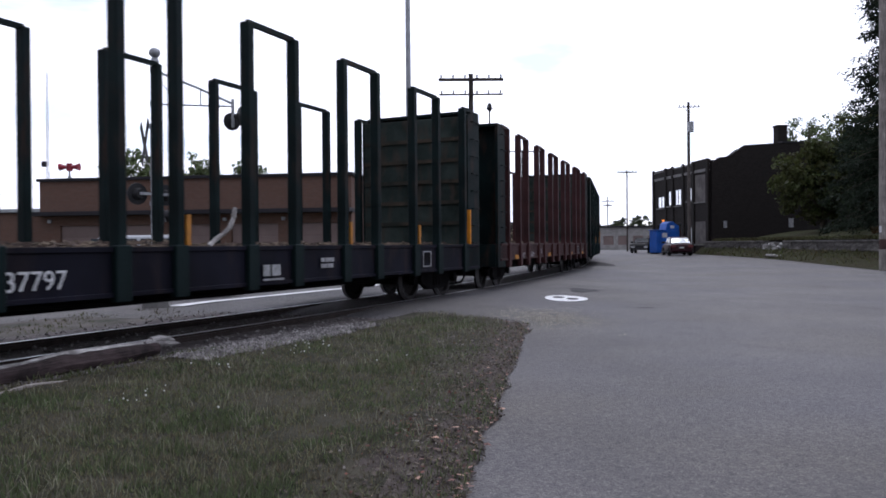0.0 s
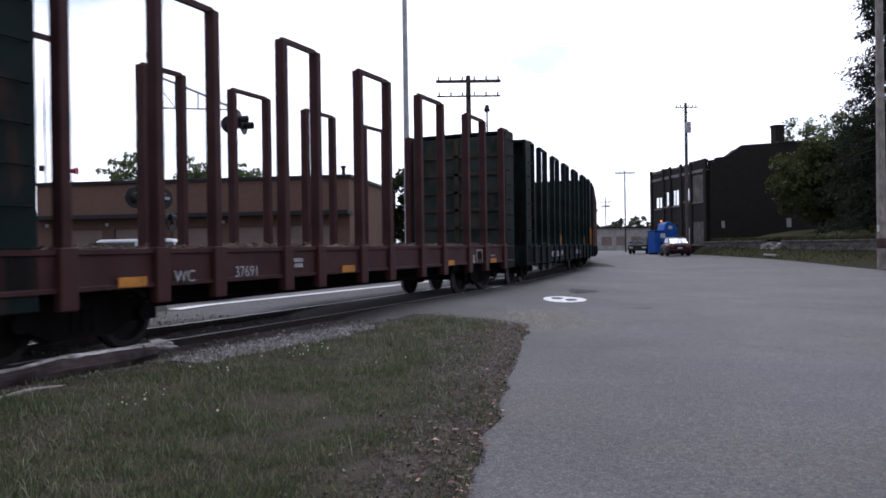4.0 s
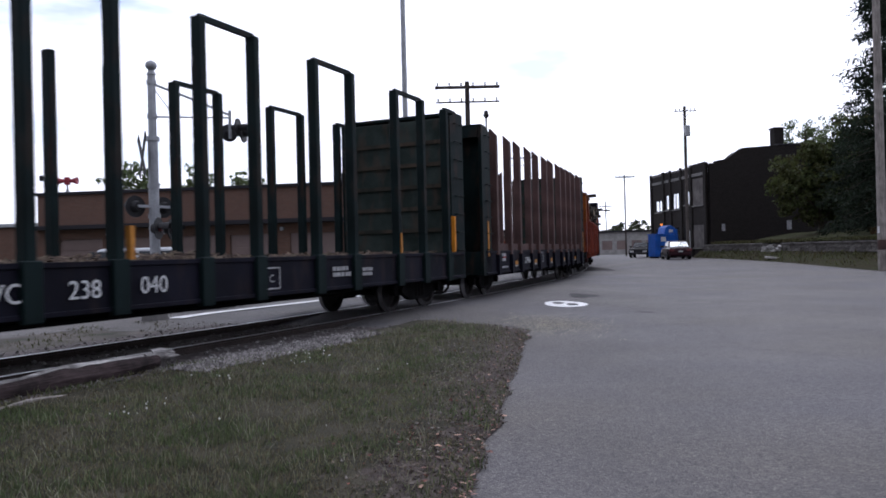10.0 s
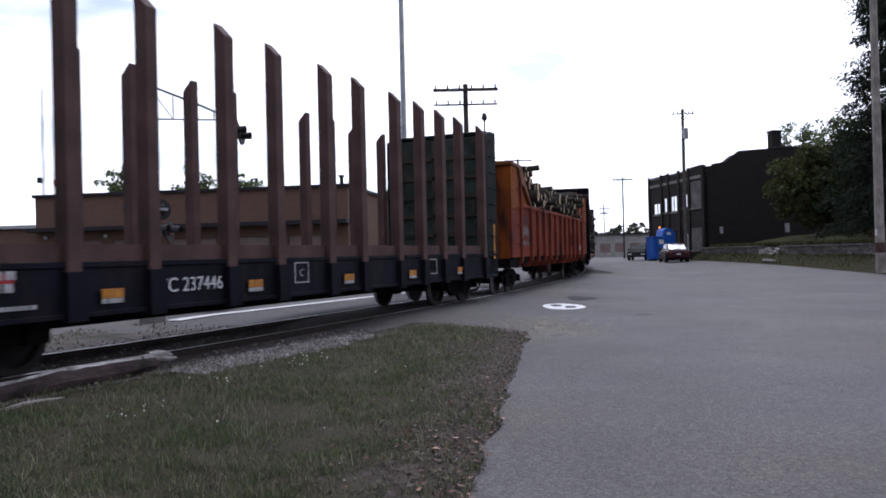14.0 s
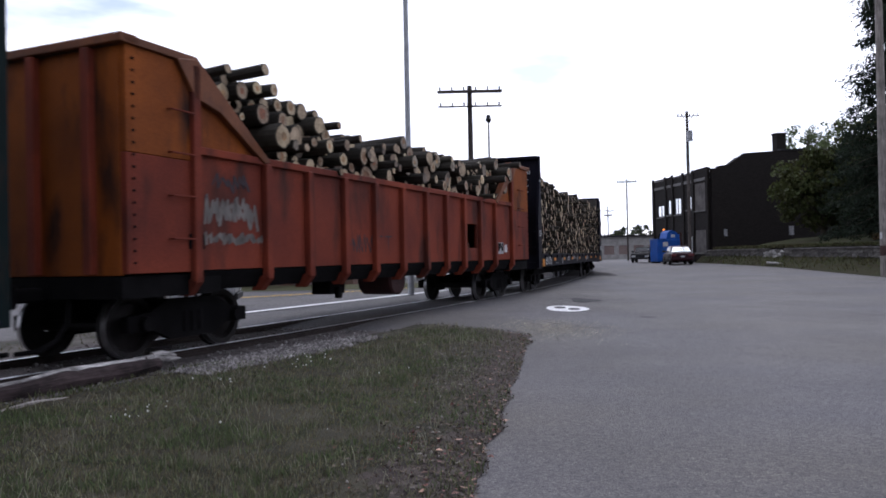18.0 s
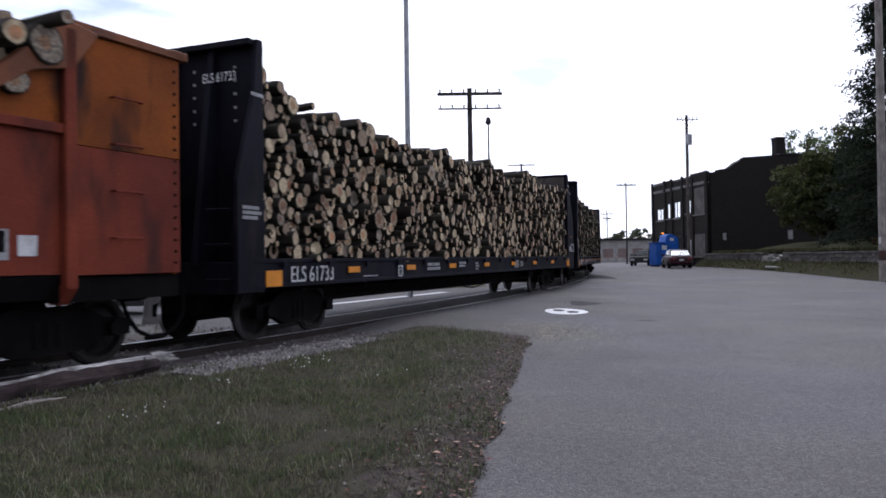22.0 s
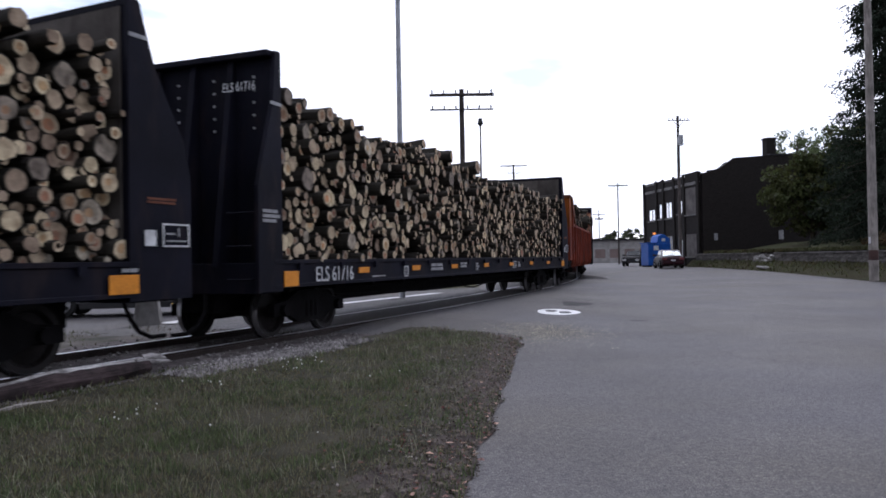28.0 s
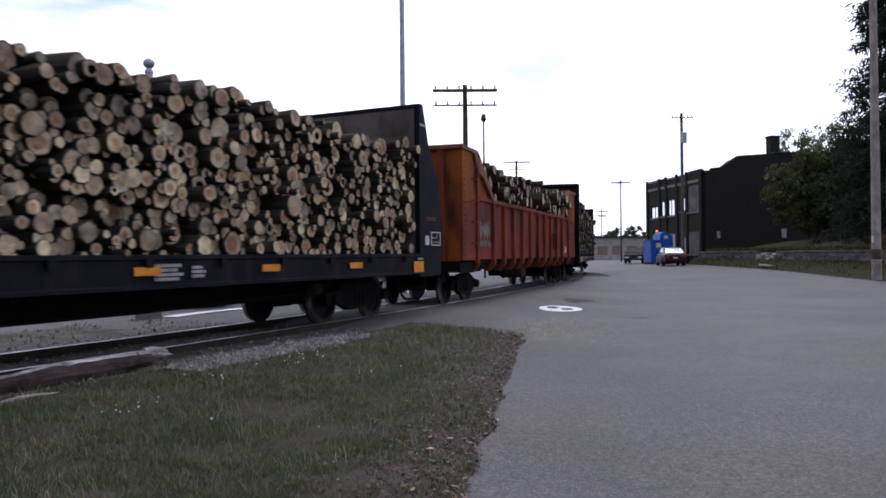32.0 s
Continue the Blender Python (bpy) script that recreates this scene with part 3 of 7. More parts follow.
def build_ground():
    far = [-2600, -600, -200, -90, -60, 60, 90, 200, 600, 2600]
    sheet("ground", far, far, lambda x, y: -0.06, M["earth"], "dry earth and grass plain reaching the horizon", "ground")
    xs = [-58 + i for i in range(0, 117)]
    ys = [-16 + j for j in range(0, 147)] + [133, 140, 150, 165, 180]
    sheet("road", xs, ys, lambda x, y: ground_z(x, y), M["asphalt"], "worn grey asphalt street widening at a railway crossing", "road")

    # grass verge between the road and the track
    edge = [(-0.5, -8.0), (-0.25, 0.0), (0.13, 4.4), (0.39, 6.0), (0.81, 8.73), (1.22, 11.4), (1.50, 13.2), (1.25, 13.75), (0.68, 14.2), (0.15, 15.3), (-0.5, 16.7)]

    def right(y):
        for (x0, y0), (x1, y1) in zip(edge[:-1], edge[1:]):
            if y <= y1:
                return x0 + (x1 - x0) * (y - y0) / (y1 - y0) + 0.10 * noise.noise((0.0, y * 1.7, 3.0)) + 0.05 * noise.noise((5.0, y * 6, 3.0))
        return edge[-1][0]

    def left(y):
        s = 0.0
        for _ in range(12):
            px, py, a = track(s, 1.95)
            s += (y - py) / math.sin(a)
        return track(s, 1.95)[0]

    def lie(x, y):
        e = smooth01((right(y) - x) / 0.5)
        return 0.012 + e * (0.035 + 0.05 * (0.5 + noise.noise((x * 0.5, y * 0.5, 0.0))) + 0.012 * noise.noise((x * 4, y * 4, 1.0)))
    rows, verts, faces = [], [], []
    y = -8.0
    while y < 16.6:
        rows.append(y)
        y += 0.14
    n = 46
    for y in rows:
        a, b = left(y), right(y)
        for i in range(n):
            u = (i / (n - 1)) ** 0.7
            x = a + (b - a) * u
            verts.append((x, y, lie(x, y)))
    for j in range(len(rows) - 1):
        for i in range(n - 1):
            faces.append((j * n + i, j * n + i + 1, (j + 1) * n + i + 1, (j + 1) * n + i))
    bare = []
    for f_ in faces:
        x, y = verts[f_[0]][0], verts[f_[0]][1]
        bare.append(1 if right(y) - x < 0.50 + 0.6 * noise.noise((x * 1.1, y * 1.1, 9.0)) + 0.3 * noise.noise((x * 4, y * 4, 2.0)) else 0)
    me = data_mesh("grass_verge", verts, faces, [M["verge"], M["soil"]], bare)
    me.shade_smooth()
    tagged(new("grass_verge", me), "rough grassy verge with bare soil beside the road", "verge", kind="structure")

    # grass blades, clover heads, leaf litter, gravel
    rng = np.random.default_rng(7)

    def spot(y0, y1, x_in=None):
        while True:
            y = y0 * (y1 / y0) ** rng.random()
            lo, hi = max(left(y) + 0.5, -0.66 * y - 0.5), right(y)
            if hi <= lo:
                continue
            x = lo + (hi - lo) * rng.random() if x_in is None else hi - abs(x_in(rng))
            if x > lo:
                return x, y
    # blades thin out with the distance from the stand, in every direction, and stand in tufts of their own tone
    tab_y = np.linspace(-8.0, 16.5, 1500)
    tab_l, tab_r = np.array([left(q) for q in tab_y]), np.array([right(q) for q in tab_y])
    num = 1250000
    gx, gy = rng.uniform(-13.0, 1.6, num), rng.uniform(-7.9, 16.3, num)
    lo, hi = np.interp(gy, tab_y, tab_l) - 0.22 + 0.72 * np.clip((gy - 9.7) / 0.7, 0, 1), np.interp(gy, tab_y, tab_r)
    near = np.hypot(gx, gy)
    ok = (gx > lo) & (gx < hi) & (rng.random(num) < np.clip((4.4 / np.maximum(near, 3.0)) ** 1.6, 0.07, 1.0))
    gx, gy, hi, near = gx[ok], gy[ok], hi[ok], near[ok]
    tuft = np.array([noise.noise((a * 1.3, b * 1.3, 7.0)) for a, b in zip(gx, gy)])
    fine = np.array([noise.noise((a * 5.0, b * 5.0, 4.0)) for a, b in zip(gx, gy)])
    bare_at = np.array([0.35 * noise.noise((a * 1.1, b * 1.1, 9.0)) for a, b in zip(gx, gy)])
    edge_in = np.clip((hi - gx - 0.34 - bare_at) / 0.8, 0.0, 1.0)
    ok = (rng.random(len(gx)) < 0.42 + 0.58 * edge_in ** 1.2) & (rng.random(len(gx)) < 0.92 + 0.5 * tuft + 0.45 * fine)
    gx, gy, near, tuft, fine, edge_in = gx[ok], gy[ok], near[ok], tuft[ok], fine[ok], edge_in[ok]
    num = len(gx)
    bh = (0.016 + 0.05 * rng.random(num) ** 1.6) * (1 + 0.9 * tuft + 0.5 * fine)
    bw = 0.0022 + 0.0022 * rng.random(num) + 0.00034 * near
    ba, bt = rng.random(num) * 6.283, rng.random(num) * 1.3
    gz = np.array([lie(a, b) for a, b in zip(gx, gy)]) - 0.004
    c, q = np.cos(ba), np.sin(ba)
    tri = np.stack([np.stack([gx - q * bw, gy + c * bw, gz], 1), np.stack([gx + q * bw, gy - c * bw, gz], 1), np.stack([gx + c * bh * bt, gy + q * bh * bt, gz + bh], 1)], 1)
    tone = tuft + 0.8 * fine + rng.normal(0, 0.22, num)
    sort = np.where(tone > 0.16, 1, np.where(tone < -0.36, 2, 0))
    me = data_mesh("grass", tri.reshape(-1, 3).tolist(), np.arange(num * 3).reshape(-1, 3).tolist(), [M["blade"], M["blade_lush"], M["blade_dry"]], sort.tolist())
    tagged(new("grass", me), "short dull green grass in tufts, dry in patches, on the verge", "grass", kind="stuff")

    verts, faces = [], []
    for _ in range(5200):
        x, y = spot(3.0, 14.5)
        if right(y) - x < 0.35 or noise.noise((x * 0.9, y * 0.9, 3.0)) < -0.25 + 0.3 * rng.random():
            continue
        h, ang, lean = 0.05 + 0.07 * rng.random(), rng.random() * 6.283, 0.2 + 0.9 * rng.random()
        c, q = math.cos(ang), math.sin(ang)
        w = 0.0014 + 0.00022 * y
        z = lie(x, y)
        k = len(verts)
        for u, v in ((0.0, 0.0), (0.35, 0.6), (1.0, 0.92)):
            e = w * (1 - 0.6 * u)
            verts += [(x + c * h * lean * u - q * e, y + q * h * lean * u + c * e, z + h * v), (x + c * h * lean * u + q * e, y + q * h * lean * u - c * e, z + h * v)]
        faces += [(k, k + 1, k + 3, k + 2), (k + 2, k + 3, k + 5, k + 4)]
    tagged(new("dry_stalks", data_mesh("dry_stalks", verts, faces, M["stalk"])), "pale bent stalks in the grass", "grass", kind="stuff")

    verts, faces = [], []
    drifts = ((-1.8, 9.7, 0.28, 0.55), (-2.4, 8.0, 0.22, 0.25), (-2.58, 6.4, 0.16, 0.35), (-1.2, 8.4, 0.5, 1.2))
    for k in range(44):
        cx, cy, sx, sy = drifts[(0, 0, 1, 2, 0, 2, 3, 0)[k % 8]]
        x, y = cx + rng.normal(0, sx), cy + rng.normal(0, sy)
        if right(y) - x < 0.9:
            continue
        z, r = lie(x, y) + 0.06 + 0.05 * rng.random(), 0.006 + 0.008 * rng.random()
        k = len(verts)
        verts += [(x + r, y, z), (x - r, y, z), (x, y + r, z), (x, y - r, z), (x, y, z + r), (x, y, z - r)]
        faces += [(k + a, k + b, k + c) for a, b, c in ((0, 2, 4), (2, 1, 4), (1, 3, 4), (3, 0, 4), (2, 0, 5), (1, 2, 5), (3, 1, 5), (0, 3, 5))]
    tagged(new("clover_flowers", data_mesh("clover_flowers", verts, faces, M["clover"])), "small white clover heads in the grass", "flowers", kind="stuff")

    for name, mt, num, spread, label in (("leaf_litter", M["litter"], 6500, 0.42, "dry brown leaves and crumbs along the road edge"), ("red_leaves", M["redleaf"], 260, 0.34, "fallen dark red leaves along the road edge"), ("dry_leaves", M["dryleaf"], 190, 0.16, "larger curled tan leaves along the road edge")):
        verts, faces = [], []
        for _ in range(num):
            x, y = spot(3.2, 15.0, lambda g: g.normal(0.20, spread) if name == "leaf_litter" else (g.normal(0.13, spread) if name == "dry_leaves" else g.normal(0.35, spread)))
            x += 0.03
            if name == "red_leaves" and _ % 4 == 0:
                x, y = -0.24 + rng.normal(0, 0.07), 5.45 + rng.normal(0, 0.2)
            s_, ang = (0.011 + 0.024 * rng.random() ** 2 if name == "dry_leaves" else 0.005 + 0.020 * rng.random() ** 3), rng.random() * 6.283
            z = max(lie(x, y), 0.0) + 0.006 + 0.012 * rng.random()
            c, q = math.cos(ang), math.sin(ang)
            k = len(verts)
            t1, t2 = rng.normal(0, 0.006, 2)
            for a, b, h in ((-1, 0, 0), (0, -0.6, t1), (1.1, 0, 0), (0, 0.6, t2)):
                verts.append((x + s_ * (a * c - b * q), y + s_ * (a * q + b * c), z + h + 0.006))
            faces += [(k, k + 1, k + 2), (k, k + 2, k + 3)]
        tagged(new(name, data_mesh(name, verts, faces, mt)), label, "leaves", kind="stuff")

    verts, faces = [], []
    for i in range(2000):
        if i % 2 == 0:
            x, y = 0.08 + rng.normal(0, 0.22), 9.3 + rng.normal(0, 0.9)
        else:
            x, y = spot(3.2, 15.2, lambda g: g.normal(0.2, 0.36))
            x += 0.02
        r = 0.004 + 0.015 * rng.random() ** 3
        z = max(lie(x, y), 0.0) + r * 0.5
        k = len(verts)
        o = rng.normal(1, 0.25, 6) * r
        verts += [(x + o[0], y, z), (x - o[1], y, z), (x, y + o[2], z), (x, y - o[3], z), (x, y, z + o[4] * 0.8), (x, y, z - o[5])]
        faces += [(k + a, k + b, k + c) for a, b, c in ((0, 2, 4), (2, 1, 4), (1, 3, 4), (3, 0, 4), (2, 0, 5), (1, 2, 5), (3, 1, 5), (0, 3, 5))]
    tagged(new("stone_crumbs", data_mesh("stone_crumbs", verts, faces, M["crumb"])), "pale grit and small stones on the bare road edge", "gravel", kind="stuff")

    verts, faces = [], []
    for i in range(6000):
        x, y = 1.95 + rng.normal(0, 0.55), 14.1 + rng.normal(0, 0.8)
        if x < right(min(y, 16.6)) + 0.03:
            continue
        r, a = 0.006 + 0.012 * rng.random() ** 2, rng.random() * 6.283
        z, k = ground_z(x, y) + 0.003, len(verts)
        verts += [(x + r * math.cos(a + b), y + r * math.sin(a + b), z + (0.004 if b == 0 else 0)) for b in (0, 2.1, 4.2)]
        faces.append((k, k + 1, k + 2))
    tagged(new("sand_film", data_mesh("sand_film", verts, faces, M["sand"])), "thin film of pale sand washed onto the asphalt", "sand", kind="stuff")

    # ballast bed and loose gravel
    def bed(name, s0, s1, l0, l1, zz, label, mt):
        verts, faces, ss = [], [], []
        s = s0
        while s < s1 + 0.01:
            ss.append(s)
            s += 1.0
        m = 12
        for s in ss:
            for i in range(m):
                lat = l0 + (l1 - l0) * i / (m - 1)
                x, y, _ = track(s, lat + 0.12 * noise.noise((s, i, 0)))
                rim = min(1, min(i, m - 1 - i) / 1.5)
                verts.append((x, y, max(ground_z(x, y), 0) * 0 + 0.006 + zz * rim + 0.01 * noise.noise((s * 3, i * 2.0, 4.0)) * rim))
        for j in range(len(ss) - 1):
            for i in range(m - 1):
                faces.append((j * m + i, j * m + i + 1, (j + 1) * m + i + 1, (j + 1) * m + i))
        me = data_mesh(name, verts, faces, mt)
        me.shade_smooth()
        tagged(new(name, me), label, "ballast", kind="structure")
    bed("ballast_bed", -150, CROSS0 - 0.3, -2.6, 2.25, 0.03, "grey stone ballast under the rails", M["ballast"])
    bed("ballast_bed", CROSS1 + 1, 210, -2.8, 2.9, 0.06, "dark stone ballast mound beyond the crossing", M["dark_ballast"])
    verts, faces = [], []
    for i in range(10500):
        s, lat = (rng.uniform(-0.1, 4.4) * rng.uniform(0.6, 1.0), 1.45 + 1.0 * rng.random() ** 0.8 + rng.normal(0, 0.05)) if i % 4 else (rng.uniform(-6, 7), rng.uniform(-2.2, 2.0))
        x, y, _ = track(s, lat)
        r = 0.011 + 0.024 * rng.random() ** 2
        z = (0.034 if lat < 1.95 else lie(x, y)) + r * 0.4
        k = len(verts)
        o = rng.normal(1, 0.25, 6) * r
        verts += [(x + o[0], y, z), (x - o[1], y, z), (x, y + o[2], z), (x, y - o[3], z), (x, y, z + o[4] * 0.8), (x, y, z - o[5])]
        faces += [(k + a, k + b, k + c) for a, b, c in ((0, 2, 4), (2, 1, 4), (1, 3, 4), (3, 0, 4), (2, 0, 5), (1, 2, 5), (3, 1, 5), (0, 3, 5))]
    tagged(new("loose_gravel", data_mesh("loose_gravel", verts, faces, M["gravel"])), "pale loose gravel spilling beside the rail", "gravel", kind="stuff")

    # strip of dirt and thin grass on the far side of the track, lawns beyond the road
    def strip(name, pts_a, pts_b, mt, label, z0=0.012, z1=0.012, m=10):
        verts, faces = [], []
        for (ax, ay), (bx, by) in zip(pts_a, pts_b):
            for i in range(m):
                u = i / (m - 1)
                x, y = ax + (bx - ax) * u, ay + (by - ay) * u
                verts.append((x, y, ground_z(x, y) + z0 + (z1 - z0) * u + (0.02 * noise.noise((x, y, 2)) if 0 < i < m - 1 else 0)))
        for j in range(len(pts_a) - 1):
            for i in range(m - 1):
                faces.append((j * m + i, j * m + i + 1, (j + 1) * m + i + 1, (j + 1) * m + i))
        me = data_mesh(name, verts, faces, mt)
        me.shade_smooth()
        return tagged(new(name, me), label, "verge", kind="structure")
    ss = [-30 + 2 * i for i in range(18)]
    strip("dirt_strip", [track(s, -2.4)[:2] for s in ss], [track(s, -4.6 - (0.6 if s < 0 else 0))[:2] for s in ss], M["dirt"], "bare dirt strip with weeds behind the rails", 0.010, 0.014)
    xs = [-50 + 4 * i for i in range(14)]
    strip("far_lawn", [(x, 34.2 - 0.02 * x) for x in xs], [(x, 38.6 - 0.145 * (x + 4.6)) for x in xs], M["lawn"], "green grass strip in front of the brick building", 0.012, 0.10)
    ys = [30, 35, 40, 45, 50, 55, 60, 63]
    strip("kerb_lawn", [(19.6 + 1.2 * smooth01((y - 33) / 14), y) for y in ys], [(25.4 - 0.139 * (y - 35), y) for y in ys], M["kerb_grass"], "rough grass strip banked against the stone wall", 0.012, 0.60)
    verts, faces = [], []
    for j in range(14):
        for i in range(16):
            y = 26 + j * 3.0
            wx = 25.5 - 0.139 * (y - 35)
            x = wx + 0.1 + i * 2.2
            verts.append((x, y, 1.58 + 1.25 * smooth01(i / 5) - 0.35 * smooth01((y - 50) / 14) + 0.06 * noise.noise((x * 0.6, y * 0.6, 0))))
    for j in range(13):
        for i in range(15):
            faces.append((j * 16 + i, j * 16 + i + 1, (j + 1) * 16 + i + 1, (j + 1) * 16 + i))
    me = data_mesh("lawn", verts, faces, M["lawn"])
    me.shade_smooth()
    tagged(new("lawn", me), "sloping lawn above the stone wall", "lawn", kind="structure")

    # rank weeds at the foot and head of the stone wall and on the dirt behind the rails
    verts, faces = [], []
    for i in range(36000):
        if i < 9000:
            s, lat = rng.uniform(-14, 6.5), -rng.uniform(2.3, 4.9)
            x, y, _ = track(s, lat)
            if noise.noise((x * 0.9, y * 0.9, 12.0)) < -0.05:
                continue
            z, h = 0.012, 0.012 + 0.055 * rng.random() ** 3
        else:
            y = rng.uniform(31, 62)
            wx = 25.4 - 0.139 * (y - 35)
            if i % 6 == 1:
                x = wx - 0.1 - abs(rng.normal(0, 2.0))
                kerb = 19.6 + 1.2 * smooth01((y - 33) / 14)
                if x < kerb:
                    continue
                z, h = ground_z(x, y) + 0.6 * (x - kerb) / (wx - kerb), 0.05 + 0.20 * rng.random() ** 3
            else:
                x = wx + 0.35 + abs(rng.normal(0, 0.8))
                z, h = 1.54, 0.06 + 0.22 * rng.random() ** 2
        wd, ang, tilt = 0.25 * h * (0.4 + rng.random()), rng.random() * 6.283, rng.random() * 0.9
        c, q = math.cos(ang), math.sin(ang)
        k = len(verts)
        verts += [(x - q * wd, y + c * wd, z), (x + q * wd, y - c * wd, z), (x + c * h * tilt, y + q * h * tilt, z + h)]
        faces.append((k, k + 1, k + 2))
    tagged(new("weeds", data_mesh("weeds", verts, faces, M["weed"])), "rank dark weeds along the stone wall and the track", "weeds", kind="stuff")

    # road marks
    def mark(name, poly, mt, label, lift=0.006):
        bm = bmesh.new()
        bm.faces.new([bm.verts.new((x, y, ground_z(x, y) + lift)) for x, y in poly])
        tagged(new(name, mesh_of(bm, name, mt)), label, "road marking", kind="structure")
    def oval(cx, cy, rx, ry, q, n=28, wob=0.04):
        pts = []
        for i in range(n):
            a = 2 * math.pi * i / n
            k = 1 + wob * math.sin(3 * a + 1)
            x, y = rx * k * math.cos(a), ry * k * math.sin(a)
            pts.append((cx + x * math.cos(q) - y * math.sin(q), cy + x * math.sin(q) + y * math.cos(q)))
        return pts
    mark("painted_ring", oval(2.98, 18.45, 0.52, 0.88, -0.2), M["paint_white"], "white oval painted on the asphalt round two covers")
    mark("cover", oval(2.84, 18.64, 0.15, 0.33, -0.2, 16), M["fascia"], "dark round cover inside the white oval", 0.011)
    mark("cover", oval(3.12, 18.27, 0.15, 0.33, -0.2, 16), M["fascia"], "dark round cover inside the white oval", 0.011)
    mark("tar_patch", oval(3.95, 21.4, 0.42, 0.85, -0.2, 20, 0.2), M["patch"], "dark tar patch in the asphalt")
    mark("tar_patch", oval(4.38, 16.4, 0.20, 0.15, 0.1, 12, 0.2), M["patch"], "small dark patch in the asphalt")

    def line(name, p0, p1, half, mt, label, n=40):
        d = Vector((p1[0] - p0[0], p1[1] - p0[1])).normalized()
        bm, last = bmesh.new(), None
        for i in range(n + 1):
            x, y = p0[0] + (p1[0] - p0[0]) * i / n, p0[1] + (p1[1] - p0[1]) * i / n
            now = []
            for k in (-half, half):
                u, v = x - d.y * k, y + d.x * k
                now.append(bm.verts.new((u, v, ground_z(u, v) + 0.022)))
            if last:
                bm.faces.new((last[0], last[1], now[1], now[0]))
            last = now
        tagged(new(name, mesh_of(bm, name, mt)), label, "road marking", kind="structure")
    line("stop_line", (-6.12, 17.3), (0.1, 28.7), 0.29, M["paint_white"], "broad white stop line painted on the road")
    line("centre_line", (-9.45, 26.5), (0.95, 36.5), 0.07, M["paint_yellow"], "yellow painted centre line on the road")
    line("centre_line", (-9.75, 26.8), (0.65, 36.8), 0.07, M["paint_yellow"], "yellow painted centre line on the road")


def build_rails():
    t = thing("railway_track", pose(0, 0, 0), "standard gauge railway track curving across the road", "railway track", kind="structure")
    prof = [(-0.065, -0.165), (0.065, -0.165), (0.065, -0.15), (0.012, -0.13), (0.012, -0.045), (0.036, -0.035), (0.036, -0.004), (-0.036, -0.004), (-0.036, -0.035), (-0.012, -0.045), (-0.012, -0.13), (-0.065, -0.15)]
    ss = [-150 + 5 * i for i in range(30)] + [0.5 * i for i in range(0, 150)] + [75 + 2.5 * i for i in range(55)]
    for side in (0.7535, -0.7535):
        verts, faces, heads, hf = [], [], [], []
        for s in ss:
            for u, v in prof:
                x, y, _ = track(s, side + u)
                verts.append((x, y, RAIL_Z + v))
            for u, v in ((-0.034, -0.003), (-0.026, 0.0), (0.026, 0.0), (0.034, -0.003)):
                x, y, _ = track(s, side + u)
                heads.append((x, y, RAIL_Z + v))
        k = len(prof)
        for j in range(len(ss) - 1):
            for i in range(k):
                faces.append((j * k + i, j * k + (i + 1) % k, (j + 1) * k + (i + 1) % k, (j + 1) * k + i))
            for i in range(3):
                hf.append((j * 4 + i, j * 4 + i + 1, (j + 1) * 4 + i + 1, (j + 1) * 4 + i))
        r = part("rail", data_mesh("rail", verts, faces, M["rail"]), None, t, "rusty steel rail")
        part("rail_head", data_mesh("rail_head", heads, hf, M["railhead"]), None, r, "polished running surface")
    bm = B(((-1.28, -0.11, -0.13), (1.28, 0.11, 0.0)))
    tie = mesh_of(bm, "tie", M["tie"])
    for s in [-24 + 0.52 * i for i in range(58)] + [CROSS1 + 1.5 + 0.52 * i for i in range(45)]:
        x, y, a = track(s)
        part("tie", tie, None, t, at=pose(x, y, 0.026, 0, 0, math.degrees(a) - 90))


